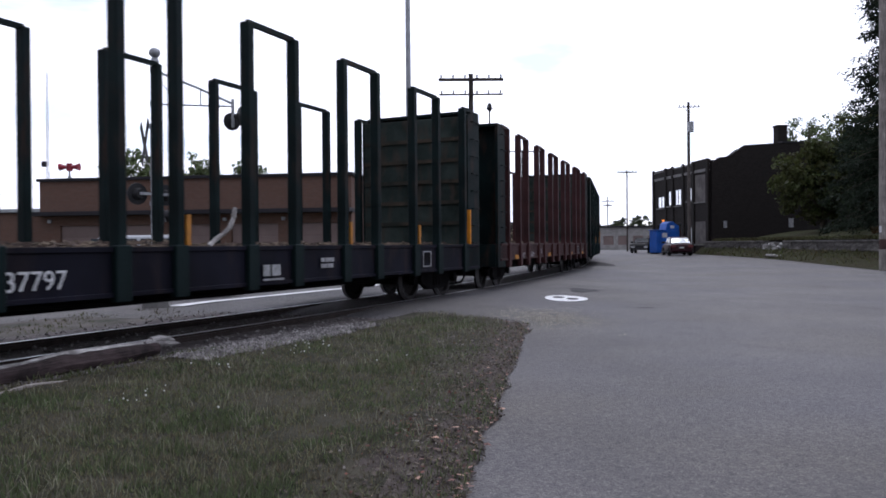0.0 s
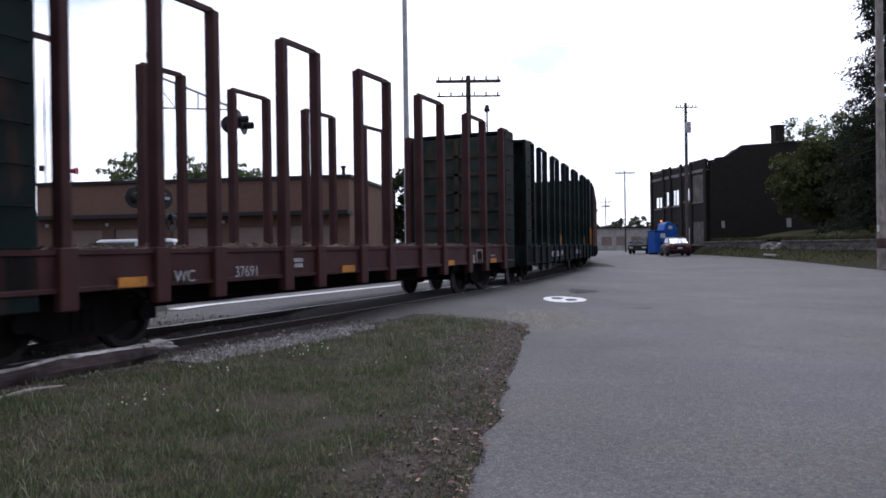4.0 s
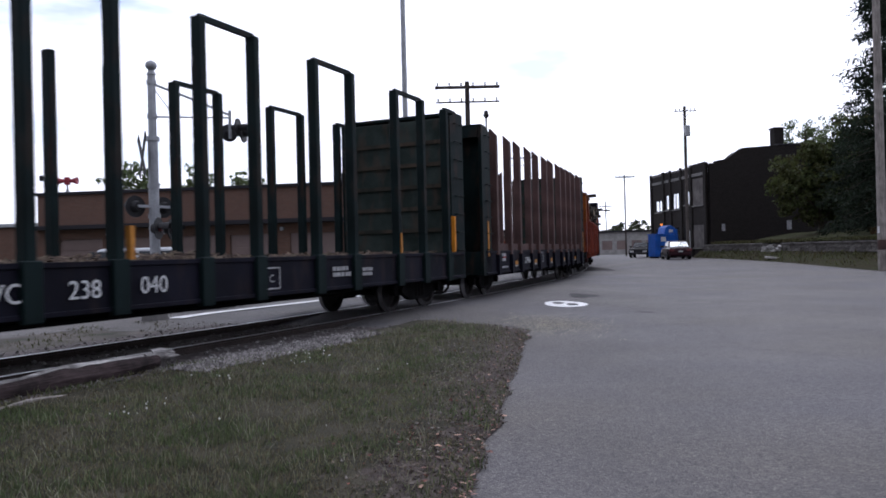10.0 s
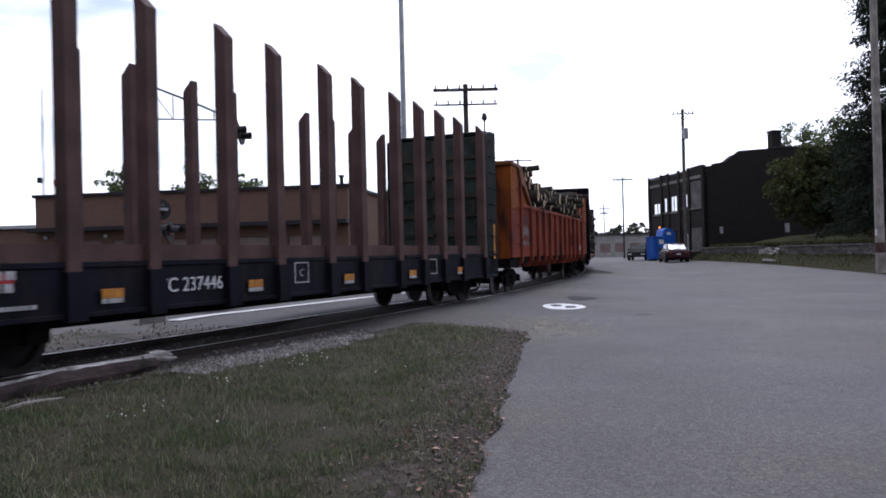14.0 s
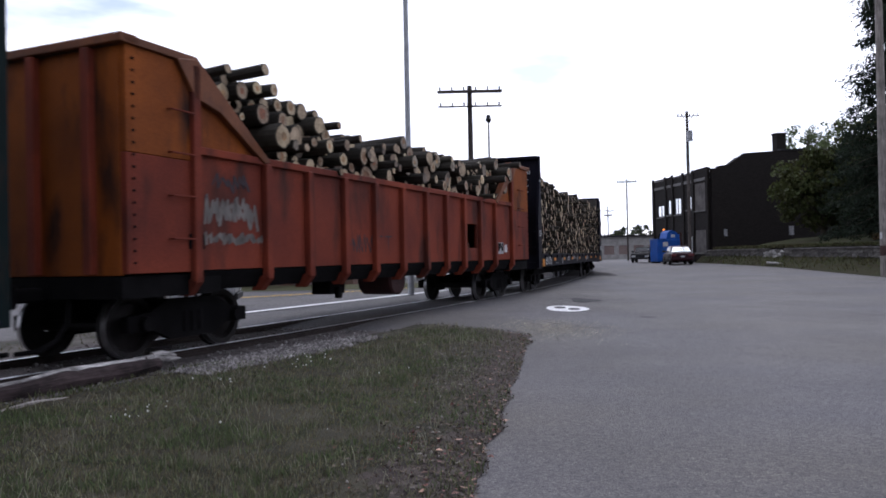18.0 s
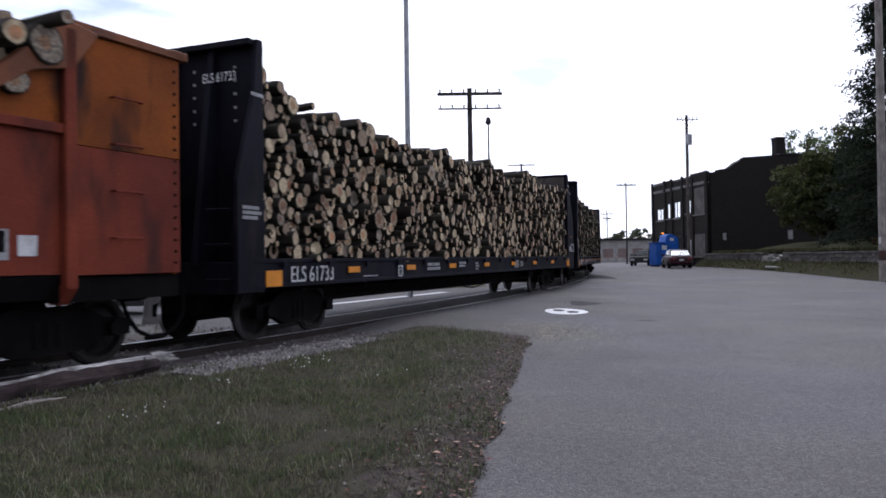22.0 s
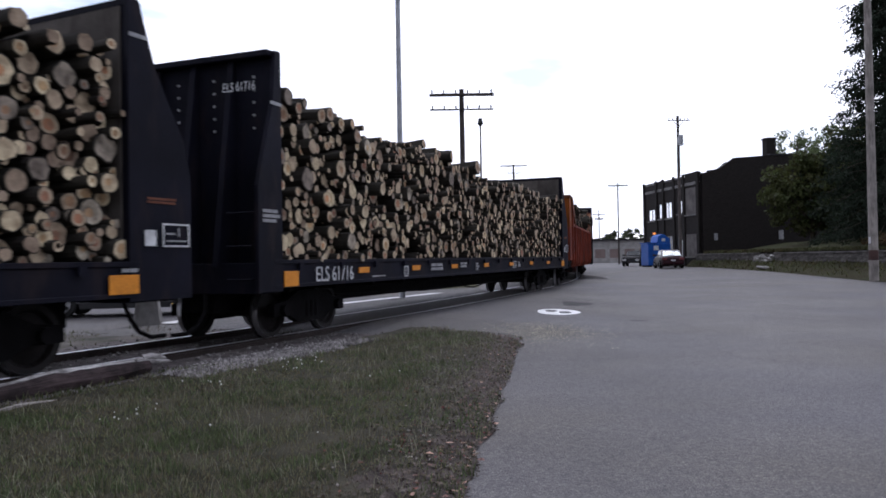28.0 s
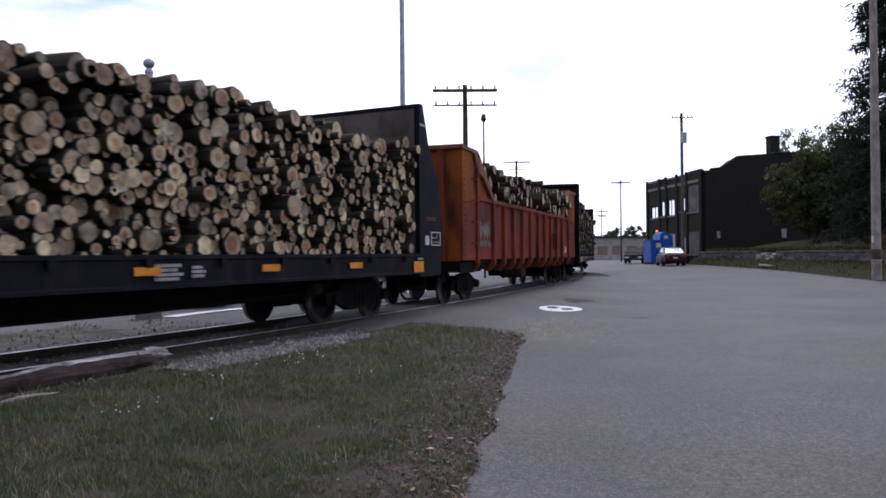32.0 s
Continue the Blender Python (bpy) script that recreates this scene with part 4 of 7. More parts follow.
def build_driftwood():
    def limb(name, pts, rad, mt, parent, seed, label=""):
        bm, rings, n = bmesh.new(), [], 10
        for k, (p, r) in enumerate(zip(pts, rad)):
            d = Vector(pts[min(k + 1, len(pts) - 1)]) - Vector(pts[max(k - 1, 0)])
            q = d.to_track_quat("Z", "Y")
            rings.append([bm.verts.new(Vector(p) + q @ Vector((math.cos(a) * r * (1 + 0.3 * noise.noise((k * 0.6, i * 0.9, seed))), math.sin(a) * r * (1 + 0.3 * noise.noise((k * 0.6, i * 0.9, seed + 9))), 0))) for i, a in enumerate([2 * math.pi * i / n for i in range(n)])])
        for u, v in zip(rings[:-1], rings[1:]):
            for i in range(n):
                bm.faces.new((u[i], u[(i + 1) % n], v[(i + 1) % n], v[i]))
        bm.faces.new(rings[0][::-1])
        bm.faces.new(rings[-1])
        return part(name, bm, mt, parent, label)
    t = thing("timber", pose(*track(-1.40, 1.50)[:2], 0.03, 0, 0, math.degrees(TRACK_A)), "weathered grey split timber lying beside the rail", "timber")
    xs = [-2.6 + 0.16 * i for i in range(28)]
    # pale wood for the upper piece, much darker wood for the lower one
    limb("top_split", [(x, 0.10 + 0.03 * math.sin(x * 2.1), 0.155 + 0.02 * math.sin(x * 3) + (0.06 * smooth01((x - 1.2) / 0.5))) for x in xs], [0.034 + 0.022 * smooth01((x + 1.2) / 2.5) - 0.018 * smooth01((x - 1.5) / 0.3) + 0.008 * math.sin(x * 7) for x in xs], M["driftwood"], t, 3.0, "pale upper face")
    limb("butt", [(x, -0.01 + 0.02 * math.sin(x * 1.7), 0.085 + 0.010 * math.sin(x * 4) + 0.03 * smooth01((x - 0.8) / 0.8)) for x in xs[:27]], [0.098 + 0.014 * math.sin(x * 2) - 0.03 * smooth01((x - 1.2) / 0.4) for x in xs[:27]], M["darkwood"], t, 5.0, "dark underside")
    limb("knot", [(1.55, 0.10, 0.20), (1.68, 0.08, 0.21), (1.80, 0.04, 0.19), (1.86, 0.02, 0.17)], [0.05, 0.045, 0.04, 0.02], M["driftwood"], t, 8.0)
    limb("splinter", [(1.40, 0.04, 0.17), (1.58, 0.00, 0.165), (1.74, -0.05, 0.15), (1.84, -0.08, 0.145)], [0.045, 0.04, 0.03, 0.012], M["driftwood"], t, 2.0, "split pale end of the timber")
    limb("splinter", [(-2.5, -0.09, 0.12), (-1.8, -0.10, 0.10), (-1.1, -0.09, 0.11), (-0.5, -0.07, 0.10)], [0.018, 0.03, 0.026, 0.010], M["driftwood"], t, 4.0, "pale sliver along the dark log")
    b = thing("branch", pose(*track(-2.35, 2.2)[:2], 0.03, 0, 0, math.degrees(TRACK_A) + 4), "thin grey dead branch on the verge", "branch")
    xs = [-1.2 + 0.15 * i for i in range(16)]
    limb("stem", [(x, 0.05 * math.sin(x * 3), 0.035 + 0.02 * math.sin(x * 5)) for x in xs], [0.024 - 0.010 * abs(x) for x in xs], M["pole_wood"], b, 1.0)


# ---------------------------------------------------------------- railcars
def truck_parts(car, x, tracked):
    """A two-axle truck under the car at x; its wheelsets are listed for turning."""
    bm = bmesh.new()
    box(bm, (-0.22, -1.0, 0.44), (0.22, 1.0, 0.70))
    rod(bm, (0, 0, 0.70), (0, 0, 0.80), 0.28, n=12)
    tr = part("truck", bm, M["black"], car, "grimy black two-axle truck", at=pose(x, 0, 0), bevel=0.02)
    for sy in (-1, 1):
        bm = bmesh.new()
        prof = [(-1.16, 0.36), (-1.16, 0.56), (-0.78, 0.60), (-0.45, 0.76), (0.45, 0.76), (0.78, 0.60), (1.16, 0.56), (1.16, 0.36), (0.72, 0.36), (0.42, 0.22), (-0.42, 0.22), (-0.72, 0.36)]
        prism(bm, prof, "y", sy * 0.98 - 0.06, sy * 0.98 + 0.06)
        for ax in (-0.89, 0.89):
            rod(bm, (ax, sy * 1.03, 0.46), (ax, sy * 1.13, 0.46), 0.10, n=10)
        for k in (-0.15, 0.0, 0.15):
            rod(bm, (k, sy * 1.02, 0.30), (k, sy * 1.02, 0.58), 0.05, n=8)
        part("side_frame", bm, M["black"], tr)
    for ax in (-0.89, 0.89):
        ws = part("wheelset", WHEELSET, None, tr, "steel wheelset with bright treads")
        tracked.append((ws, ax))
    return tr


def make_wheelset():
    bm = bmesh.new()
    rod(bm, (0, -0.95, 0), (0, 0.95, 0), 0.075, n=10)
    nb = len(bm.faces)
    for sy in (-1, 1):
        rings = []
        for r, y in ((0.10, 0.80), (0.30, 0.735), (0.34, 0.80), (0.415, 0.805), (0.42, 0.715), (0.445, 0.70), (0.445, 0.675), (0.34, 0.68), (0.30, 0.71), (0.10, 0.69)):
            rings.append([bm.verts.new((r * math.cos(2 * math.pi * i / 24), sy * y, r * math.sin(2 * math.pi * i / 24))) for i in range(24)])
        for k, (u, v) in enumerate(zip(rings[:-1], rings[1:])):
            for i in range(24):
                f = bm.faces.new((u[i], u[(i + 1) % 24], v[(i + 1) % 24], v[i]))
                f.material_index = 1 if k in (3,) else 0
    for f in list(bm.faces)[:nb]:
        f.material_index = 0
    return mesh_of(bm, "wheelset", [M["wheel"], M["tread"]])


WHEELSET = make_wheelset()


def coupler(car, sx, x):
    bm = bmesh.new()
    box(bm, (min(sx * x, sx * (x + 0.55)), -0.09, 0.78), (max(sx * x, sx * (x + 0.55)), 0.09, 0.96))
    box(bm, (min(sx * (x + 0.5), sx * (x + 0.78)), -0.16, 0.72), (max(sx * (x + 0.5), sx * (x + 0.78)), 0.13, 1.02))
    part("coupler", bm, M["black"], car, "black knuckle coupler", bevel=0.03)
    bm = bmesh.new()
    tube(bm, [(sx * (x + 0.02), -0.45, 0.80), (sx * (x + 0.10), -0.50, 0.52), (sx * (x + 0.26), -0.50, 0.32), (sx * (x + 0.50), -0.48, 0.22), (sx * (x + 0.78), -0.45, 0.22)], 0.032)
    part("air_hose", bm, M["black"], car, "black rubber air hose")


def near_face(x, z, lat=1.535):
    """Pose of lettering on the car's side that faces the road: reading from the car's front to its rear."""
    return Matrix.Translation((x, -lat, z)) @ pose(0, 0, 0, 90, 0, 0)


def bars(car, x, z, rows, w, h, mt, lat=1.536, gap=0.45, name="stencil"):
    bm = bmesh.new()
    rng = random.Random(int(x * 100) + rows)
    for r in range(rows):
        u = x
        while u < x + w * (0.75 + 0.25 * rng.random()):
            k = h * (0.5 + 0.9 * rng.random())
            box(bm, (u, -lat - 0.003, z - r * h * (1 + gap)), (u + k, -lat + 0.012, z - r * h * (1 + gap) + h))
            u += k + h * 0.35
    part(name, bm, mt, car)["kind"] = "stuff"


def ladder(car, x, y0, y1, z0, z1, n, face, mt):
    """Grab irons on the car's side (face y) or end (face x)."""
    for i in range(n):
        z = z0 + (z1 - z0) * i / (n - 1)
        bm = bmesh.new()
        if face == "y":
            d = -0.07 if y0 < 0 else 0.07
            tube(bm, [(x, y0, z), (x, y0 + d, z), (x + y1, y0 + d, z), (x + y1, y0, z)], 0.014, 5)
        else:
            d = 0.07 if x > 0 else -0.07
            tube(bm, [(x, y0, z), (x + d, y0, z), (x + d, y1, z), (x, y1, z)], 0.014, 5)
        part("grab_iron", bm, mt, car)


def underframe(car, half, z_low, z_top, z_pipe=0.52):
    bm = bmesh.new()
    box(bm, (-half, -0.32, z_low), (half, 0.32, z_top - 0.08))
    part("centre_sill", bm, M["black"], car, "black centre sill")
    bearer = mesh_of(B(((-0.05, -1.28, max(z_low, z_top - 0.40)), (0.05, -0.325, z_top - 0.10))), "cross_bearer", M["black"])
    for i in range(int(half * 2 / 1.5)):
        for turn in (0, 180):
            part("cross_bearer", bearer, None, car, at=pose(-half + 0.75 + i * 1.5, 0, 0, 0, 0, turn))
    bm = bmesh.new()
    rod(bm, (0.6, 0.7, z_low + 0.18), (1.9, 0.7, z_low + 0.18), 0.18, n=12)
    part("air_reservoir", bm, M["black"], car)
    bm = bmesh.new()
    tube(bm, [(-half * 0.72, -0.9, z_pipe + 0.1), (-half * 0.3, -0.95, z_pipe), (half * 0.3, -0.95, z_pipe), (half * 0.7, -0.9, z_pipe + 0.08)], 0.02, 5)
    part("brake_pipe", bm, M["black"], car)


def debris(car, half, z, seed, n=2400, height=0.11):
    """Bark and broken wood lying on an empty deck."""
    rng = np.random.default_rng(seed)
    verts, faces = [], []
    for _ in range(n):
        x, y = rng.uniform(-half, half), rng.uniform(-1.4, 1.4)
        pile = 0.5 + noise.noise((x * 0.7, seed, 0))
        l, w, h = rng.uniform(0.02, 0.11), rng.uniform(0.008, 0.03), rng.uniform(0.01, 0.03)
        a, tl = rng.uniform(0, 3.14), rng.normal(0, 0.25)
        zz = z + rng.random() * height * max(0.1, pile)
        c, s = math.cos(a), math.sin(a)
        k = len(verts)
        for dx, dy, dz in ((-l, -w, 0), (l, -w, 0), (l, w, 0), (-l, w, 0), (-l, 0, h), (l, 0, h)):
            verts.append((x + dx * c - dy * s, y + dx * s + dy * c, zz + dz + dx * tl))
        faces += [(k, k + 1, k + 5), (k, k + 5, k + 4), (k + 2, k + 3, k + 4), (k + 2, k + 4, k + 5), (k + 1, k + 2, k + 5), (k + 3, k, k + 4), (k, k + 3, k + 2), (k, k + 2, k + 1)]
    ob = part("bark_debris", data_mesh("bark_debris", verts, faces, M["chips"]), None, car, "scattered bark and broken wood on the deck")
    ob["kind"] = "stuff"


def sill(sy, half, z0, z1):
    """A channel-shaped side sill, one closed profile along the car."""
    prof = [(1.30, z0), (1.53, z0), (1.53, z0 + 0.055), (1.50, z0 + 0.055), (1.50, z1 - 0.065), (1.53, z1 - 0.065), (1.53, z1), (1.30, z1), (1.30, z1 - 0.065), (1.40, z1 - 0.065), (1.40, z0 + 0.055), (1.30, z0 + 0.055)]
    bm = bmesh.new()
    prism(bm, [(sy * a, b) for a, b in prof], "x", -half, half)
    return bm


def stake_bulkhead(car, sx, mt, mt_in, number):
    """Box bulkhead 1 m deep at one end of an empty pulpwood flatcar."""
    x0, x1 = (7.46, 8.22) if sx > 0 else (7.52, 8.32)
    def bx(a, b, y0, y1, z0, z1):
        return ((min(sx * a, sx * b), y0, z0), (max(sx * a, sx * b), y1, z1))
    part("bulkhead_panel", B(bx(x0, x0 + 0.08, -1.42, 1.42, 1.25, 4.42)), mt_in, car, "weathered bulkhead panel", bevel=0.01)
    bm = B(*[bx(x0 - 0.05, x0 + 0.02, -1.40, 1.40, z, z + 0.09) for z in (1.75, 2.27, 2.79, 3.31, 3.83)])
    box(bm, *bx(x0 - 0.05, x0 + 0.02, -0.07, 0.07, 1.3, 4.38))
    part("panel_ribs", bm, M["rust_rib"], car, "rust-streaked ribs")
    for sy in (-1, 1):
        bm = bmesh.new()
        prism(bm, [(sx * (x0 + 0.02), 0.62), (sx * (x0 + 0.02), 4.45), (sx * (x0 + 0.38), 4.58), (sx * x1, 4.58), (sx * x1, 0.62)], "y", sy * 1.46 - 0.04, sy * 1.46 + 0.04)
        part("bulkhead_side", bm, mt, car, bevel=0.01)
        part("bulkhead_post", B(bx(x1 - 0.35, x1, sy * 0.45 - 0.05, sy * 0.45 + 0.05, 1.26, 4.49)), mt, car, bevel=0.008)
    part("bulkhead_back", B(bx(x1 - 0.42, x1 - 0.36, -1.42, 1.42, 1.26, 4.49)), mt, car)
    part("bulkhead_cap", B(bx(x1 - 0.62, x1 - 0.003, -1.415, 1.415, 4.50, 4.575)), mt, car, bevel=0.008)
    part("end_sill", B(bx(x1 - 0.3, x1 - 0.003, -1.415, 1.415, 0.64, 1.25)), mt, car, bevel=0.008)
    m = Matrix.Translation((sx * (x1 + 0.002), 0.55, 4.33)) @ (pose(0, 0, 0, 90, 0, -90) if sx < 0 else pose(0, 0, 0, 90, 0, 90))
    if number:
        bm = B(bx(x1 - 0.04, x1, -1.40, 1.40, 4.24, 4.52))
        part("number_board", bm, mt, car)
        words(number, 0.19, M["white"], car, m @ Matrix.Translation((0.9 if sx < 0 else -0.9, -0.02, 0.002)))
    ladder(car, sx * 7.86 - 0.2, -1.50, 0.40, 1.3, 4.3, 8, "y", mt)


def stake_car(name, label, style, cfg, tracked):
    """An empty pulpwood flatcar with stakes and box bulkheads. style: hoop or blade."""
    car = thing(name, pose(0, 0, RAIL_Z), label, "railcar", "railcars of the train")
    side, stake, inner = M[cfg["side"]], M[cfg["stake"]], M[cfg["inner"]]
    ztop, zbot = cfg["ztop"], cfg["zbot"]
    for sy in (-1, 1):
        part("side_sill", sill(sy, 8.1, zbot, ztop), side, car, bevel=0.006)
    part("deck", B(((-8.1, -1.38, ztop - 0.12), (8.1, 1.38, ztop - 0.04))), M["chips"], car, "bark-littered steel deck")
    if style == "blade":
        for sy in (-1, 1):
            part("side_board", B(((-7.1, min(sy * 1.46, sy * 1.38), ztop + 0.004), (7.1, max(sy * 1.46, sy * 1.38), ztop + 0.2))), M["brown"], car, "brown steel curb rail along the deck")
    underframe(car, 8.0, 0.44, ztop - 0.12)
    for sx in (-1, 1):
        stake_bulkhead(car, sx, M[cfg["bulk"]], inner, cfg["number"] if sx < 0 else "")
        coupler(car, sx, 8.1)
        truck_parts(car, sx * 6.6, tracked)
    if style == "hoop":
        hoops = cfg.get("hoops", [(-5.83, -4.76), (-3.15, -2.20), (-0.76, 0.37), (1.83, 3.01), (4.57, 5.74)])
        mesh = {}
        for sy in (-1, 1):
            tall = 4.57 if sy < 0 else 4.50
            pairs = hoops if sy < 0 else cfg.get("far_hoops", hoops)
            posts = [x for h in pairs for x in h] + [-7.22, 7.22]
            bm = bmesh.new()
            box(bm, (-0.068, sy * 1.47 - 0.085, 0.62), (0.068, sy * 1.47 + 0.085, tall))
            box(bm, (-0.12, sy * 1.52 - 0.06, 0.60), (0.12, sy * 1.52 + 0.06, ztop + 0.02))
            soften(bm, 0.012)
            mesh[sy] = mesh_of(bm, "stake", stake)
            for x in posts:
                part("stake", mesh[sy], None, car, at=pose(x, 0, 0, 0, 0, 0))
            closed = [h for k, h in enumerate(pairs) if sy < 0 or k not in cfg.get("lost_bars", ())]
            for a, b in closed + [(-7.22, -7.8), (7.22, 7.8)]:
                part("hoop_bar", B(((min(a, b), sy * 1.47 - 0.035, tall - 0.04), (max(a, b), sy * 1.47 + 0.035, tall + 0.04))), stake, car)
        for x, h in cfg["amber"]:
            part("reflector_strip", B(((x, -1.575, ztop + 0.01), (x + 0.07, -1.49, ztop + h))), M["amber_dim"] if h < 0.5 else M["amber"], car, "faded amber strip")
    else:
        posts = [-7.0, -5.52, -4.33, -2.87, -1.70, -0.23, 0.90, 2.37, 3.50, 4.60, 5.70, 7.20]
        for x in (-7.85, 7.97):
            part("reflector_strip", B(((x - 0.06, -1.512, 1.12), (x + 0.06, -1.495, 2.06))), M["amber_dim"], car, "faded amber strip")
        for sy in (-1, 1):
            bm = bmesh.new()
            prism(bm, [(sy * 1.36, 0.68), (sy * 1.56, 0.68), (sy * 1.56, 4.45), (sy * 1.36, 4.66)], "x", -0.10, 0.10)
            soften(bm, 0.012)
            me = mesh_of(bm, "stake", stake)
            bm = bmesh.new()
            box(bm, (-0.13, sy * 1.53 - 0.07, 0.60), (0.13, sy * 1.53 + 0.07, 1.16))
            pocket = mesh_of(bm, "stake_pocket", M["navy"])
            for x in posts:
                ob = part("stake", me, None, car, at=pose(x if sy < 0 else x - 0.13, 0, 0))
                part("stake_pocket", pocket, None, ob)
        for x in (-5.0, -2.36, 0.30, 2.87, 5.45):
            part("reflector", B(((x - 0.16, -1.552, 0.84), (x + 0.16, -1.54, 0.95))), M["amber_dim"], car, "orange reflector with white edge")
            part("reflector_edge", B(((x - 0.16, -1.551, 0.78), (x + 0.16, -1.539, 0.835))), M["dimwhite"], car)
    if style == "blade":
        part("stencil_dab", B(((-6.48, -1.537, 1.06), (-6.24, -1.520, 1.17))), M["red_ink"], car, "red stencil patch")
    debris(car, 7.0, ztop - 0.03, cfg["seed"])
    for text, x, z, size in cfg["text"]:
        words(text, size, M[cfg.get("ink", "white")], car, near_face(x, z))
    for x, z, rows, w, h in cfg["bars"]:
        bars(car, x, z, rows, w, h, M["dimwhite"])
    for x, z, mark in cfg["panels"]:
        a, b, e = 0.20, 0.17, 0.022
        bm = B(((x - a, -1.512, z - b), (x + a, -1.503, z - b + e)), ((x - a, -1.512, z + b - e), (x + a, -1.503, z + b)), ((x - a, -1.512, z - b + e), (x - a + e, -1.503, z + b - e)), ((x + a - e, -1.512, z - b + e), (x + a, -1.503, z + b - e)))
        pn = part("data_frame", bm, M["dimwhite"], car, "white stencilled frame")
        if mark:
            words(mark, 0.17, M["dimwhite"], pn, near_face(x, z - 0.06, 1.506))
        else:
            part("panel_field", B(((x - a + 0.05, -1.509, z - 0.07), (x - 0.02, -1.502, z + b - 0.05)), ((x + 0.02, -1.509, z - 0.07), (x + a - 0.05, -1.502, z + b - 0.05))), M["black"], pn)
    for x, z in cfg.get("strips", ()):
        part("reflector", B(((x - 0.22, -1.540, z - 0.06), (x + 0.22, -1.528, z + 0.06))), M["amber_dim"], car, "dull orange reflector strip")
    return car


def log_mesh(name, seed, mats, n=14):
    """A log of unit radius, 2.5 m long along y, with a bark skin and two cut faces."""
    rng = np.random.default_rng(seed)
    v, f, idx = [], [], []
    lump = 1 + rng.normal(0, 0.06, n)
    lump2 = lump + rng.normal(0, 0.04, n)
    for y, lm, k in ((-1.25, lump, 1.0), (-0.4, lump2, 1.0), (0.5, lump, 0.97), (1.25, lump2, 0.94)):
        for i in range(n):
            a = 2 * math.pi * i / n
            v.append((math.cos(a) * lm[i] * k, y, math.sin(a) * lm[i] * k))
    for r in range(3):
        for i in range(n):
            f.append((r * n + i, r * n + (i + 1) % n, (r + 1) * n + (i + 1) % n, (r + 1) * n + i))
            idx.append(0)
    for end, y, sgn in ((0, -1.25, -1), (3, 1.25, 1)):
        base, ring1, ring2 = end * n, len(v), len(v) + n
        off = rng.normal(0, 0.07, 2)
        kind = seed % 8
        core = (0.34 + 0.2 * rng.random()) if kind != 4 else 0.40 + 0.1 * rng.random()
        for rr, dy in ((0.90, 0.006), (core, 0.004)):
            for i in range(n):
                a = 2 * math.pi * i / n
                v.append((math.cos(a) * lump[i] * rr + (off[0] if rr < 0.8 else 0), y + sgn * dy, math.sin(a) * lump[i] * rr + (off[1] if rr < 0.8 else 0)))
        for i in range(n):
            j = (i + 1) % n
            f.append((base + i, base + j, ring1 + j, ring1 + i))
            idx.append(0)
            f.append((ring1 + i, ring1 + j, ring2 + j, ring2 + i))
            idx.append(3 if kind in (3, 6) else 1)
        if kind == 4:   # rotten hollow
            ring3 = len(v)
            for i in range(n):
                q = v[ring2 + i]
                v.append((q[0] * 0.9, q[1] - sgn * 0.25, q[2] * 0.9))
            for i in range(n):
                j = (i + 1) % n
                f.append((ring2 + i, ring2 + j, ring3 + j, ring3 + i))
                idx.append(5)
            f.append([ring3 + i for i in range(n)])
            idx.append(5)
        else:
            f.append([ring2 + i for i in range(n)])
            idx.append((2, 1, 4, 3, 5, 1, 2, 2)[kind])
    return v, f, idx


LOG_DATA = [log_mesh("log", 104 + i, None) for i in range(16)]
LOG_ODDS = np.array([4.0, 6, 6, 2.6, 1.4, 7, 3.4, 6] * 2)
LOG_ODDS /= LOG_ODDS.sum()


def log_objects():
    return [data_mesh("log", v, f, [M["bark"], M["cut"], M["heart"], M["cut_grey"], M["heart_red"], M["hollow"]], idx) for v, f, idx in LOG_DATA]


LOG_MESHES = log_objects()


def pack(x0, x1, z0, top, seed, r_lo=0.038, r_hi=0.19, count=2600, big=0.11, fill=0.94):
    """Logs stacked crosswise: circles settled without overlap between x0 and x1, from z0 up to the height top(x)."""
    rng = np.random.default_rng(seed)
    r = r_lo + (r_hi - r_lo) * rng.beta(1.25, 3.0, count)
    r[rng.random(count) < big] *= 1.45
    area = sum((top(x0 + (x1 - x0) * (i + 0.5) / 60) - z0) for i in range(60)) * (x1 - x0) / 60
    k = np.searchsorted(np.cumsum(math.pi * r * r), area * fill)
    r = r[:max(10, k)]
    c = len(r)
    x = rng.uniform(x0, x1, c)
    z = np.array([z0 + (top(q) - z0) * w for q, w in zip(x, rng.random(c))])
    tops = np.array([top(q) for q in np.linspace(x0, x1, 200)])
    for it in range(150):
        dx, dz = x[:, None] - x[None, :], z[:, None] - z[None, :]
        d = np.sqrt(dx * dx + dz * dz) + 1e-6
        over = np.maximum(0, (r[:, None] + r[None, :]) - d)
        np.fill_diagonal(over, 0)
        wgt = r[None, :] / (r[:, None] + r[None, :])
        x += 0.55 * (over * wgt * dx / d).sum(1)
        z += 0.55 * (over * wgt * dz / d).sum(1) - (0.002 if it < 110 else 0)
        x = np.clip(x, x0 + r, x1 - r)
        lim = np.interp(x, np.linspace(x0, x1, 200), tops)
        z = np.maximum(z0 + r, np.minimum(z, lim - r * 0.4))
    return x, z, r


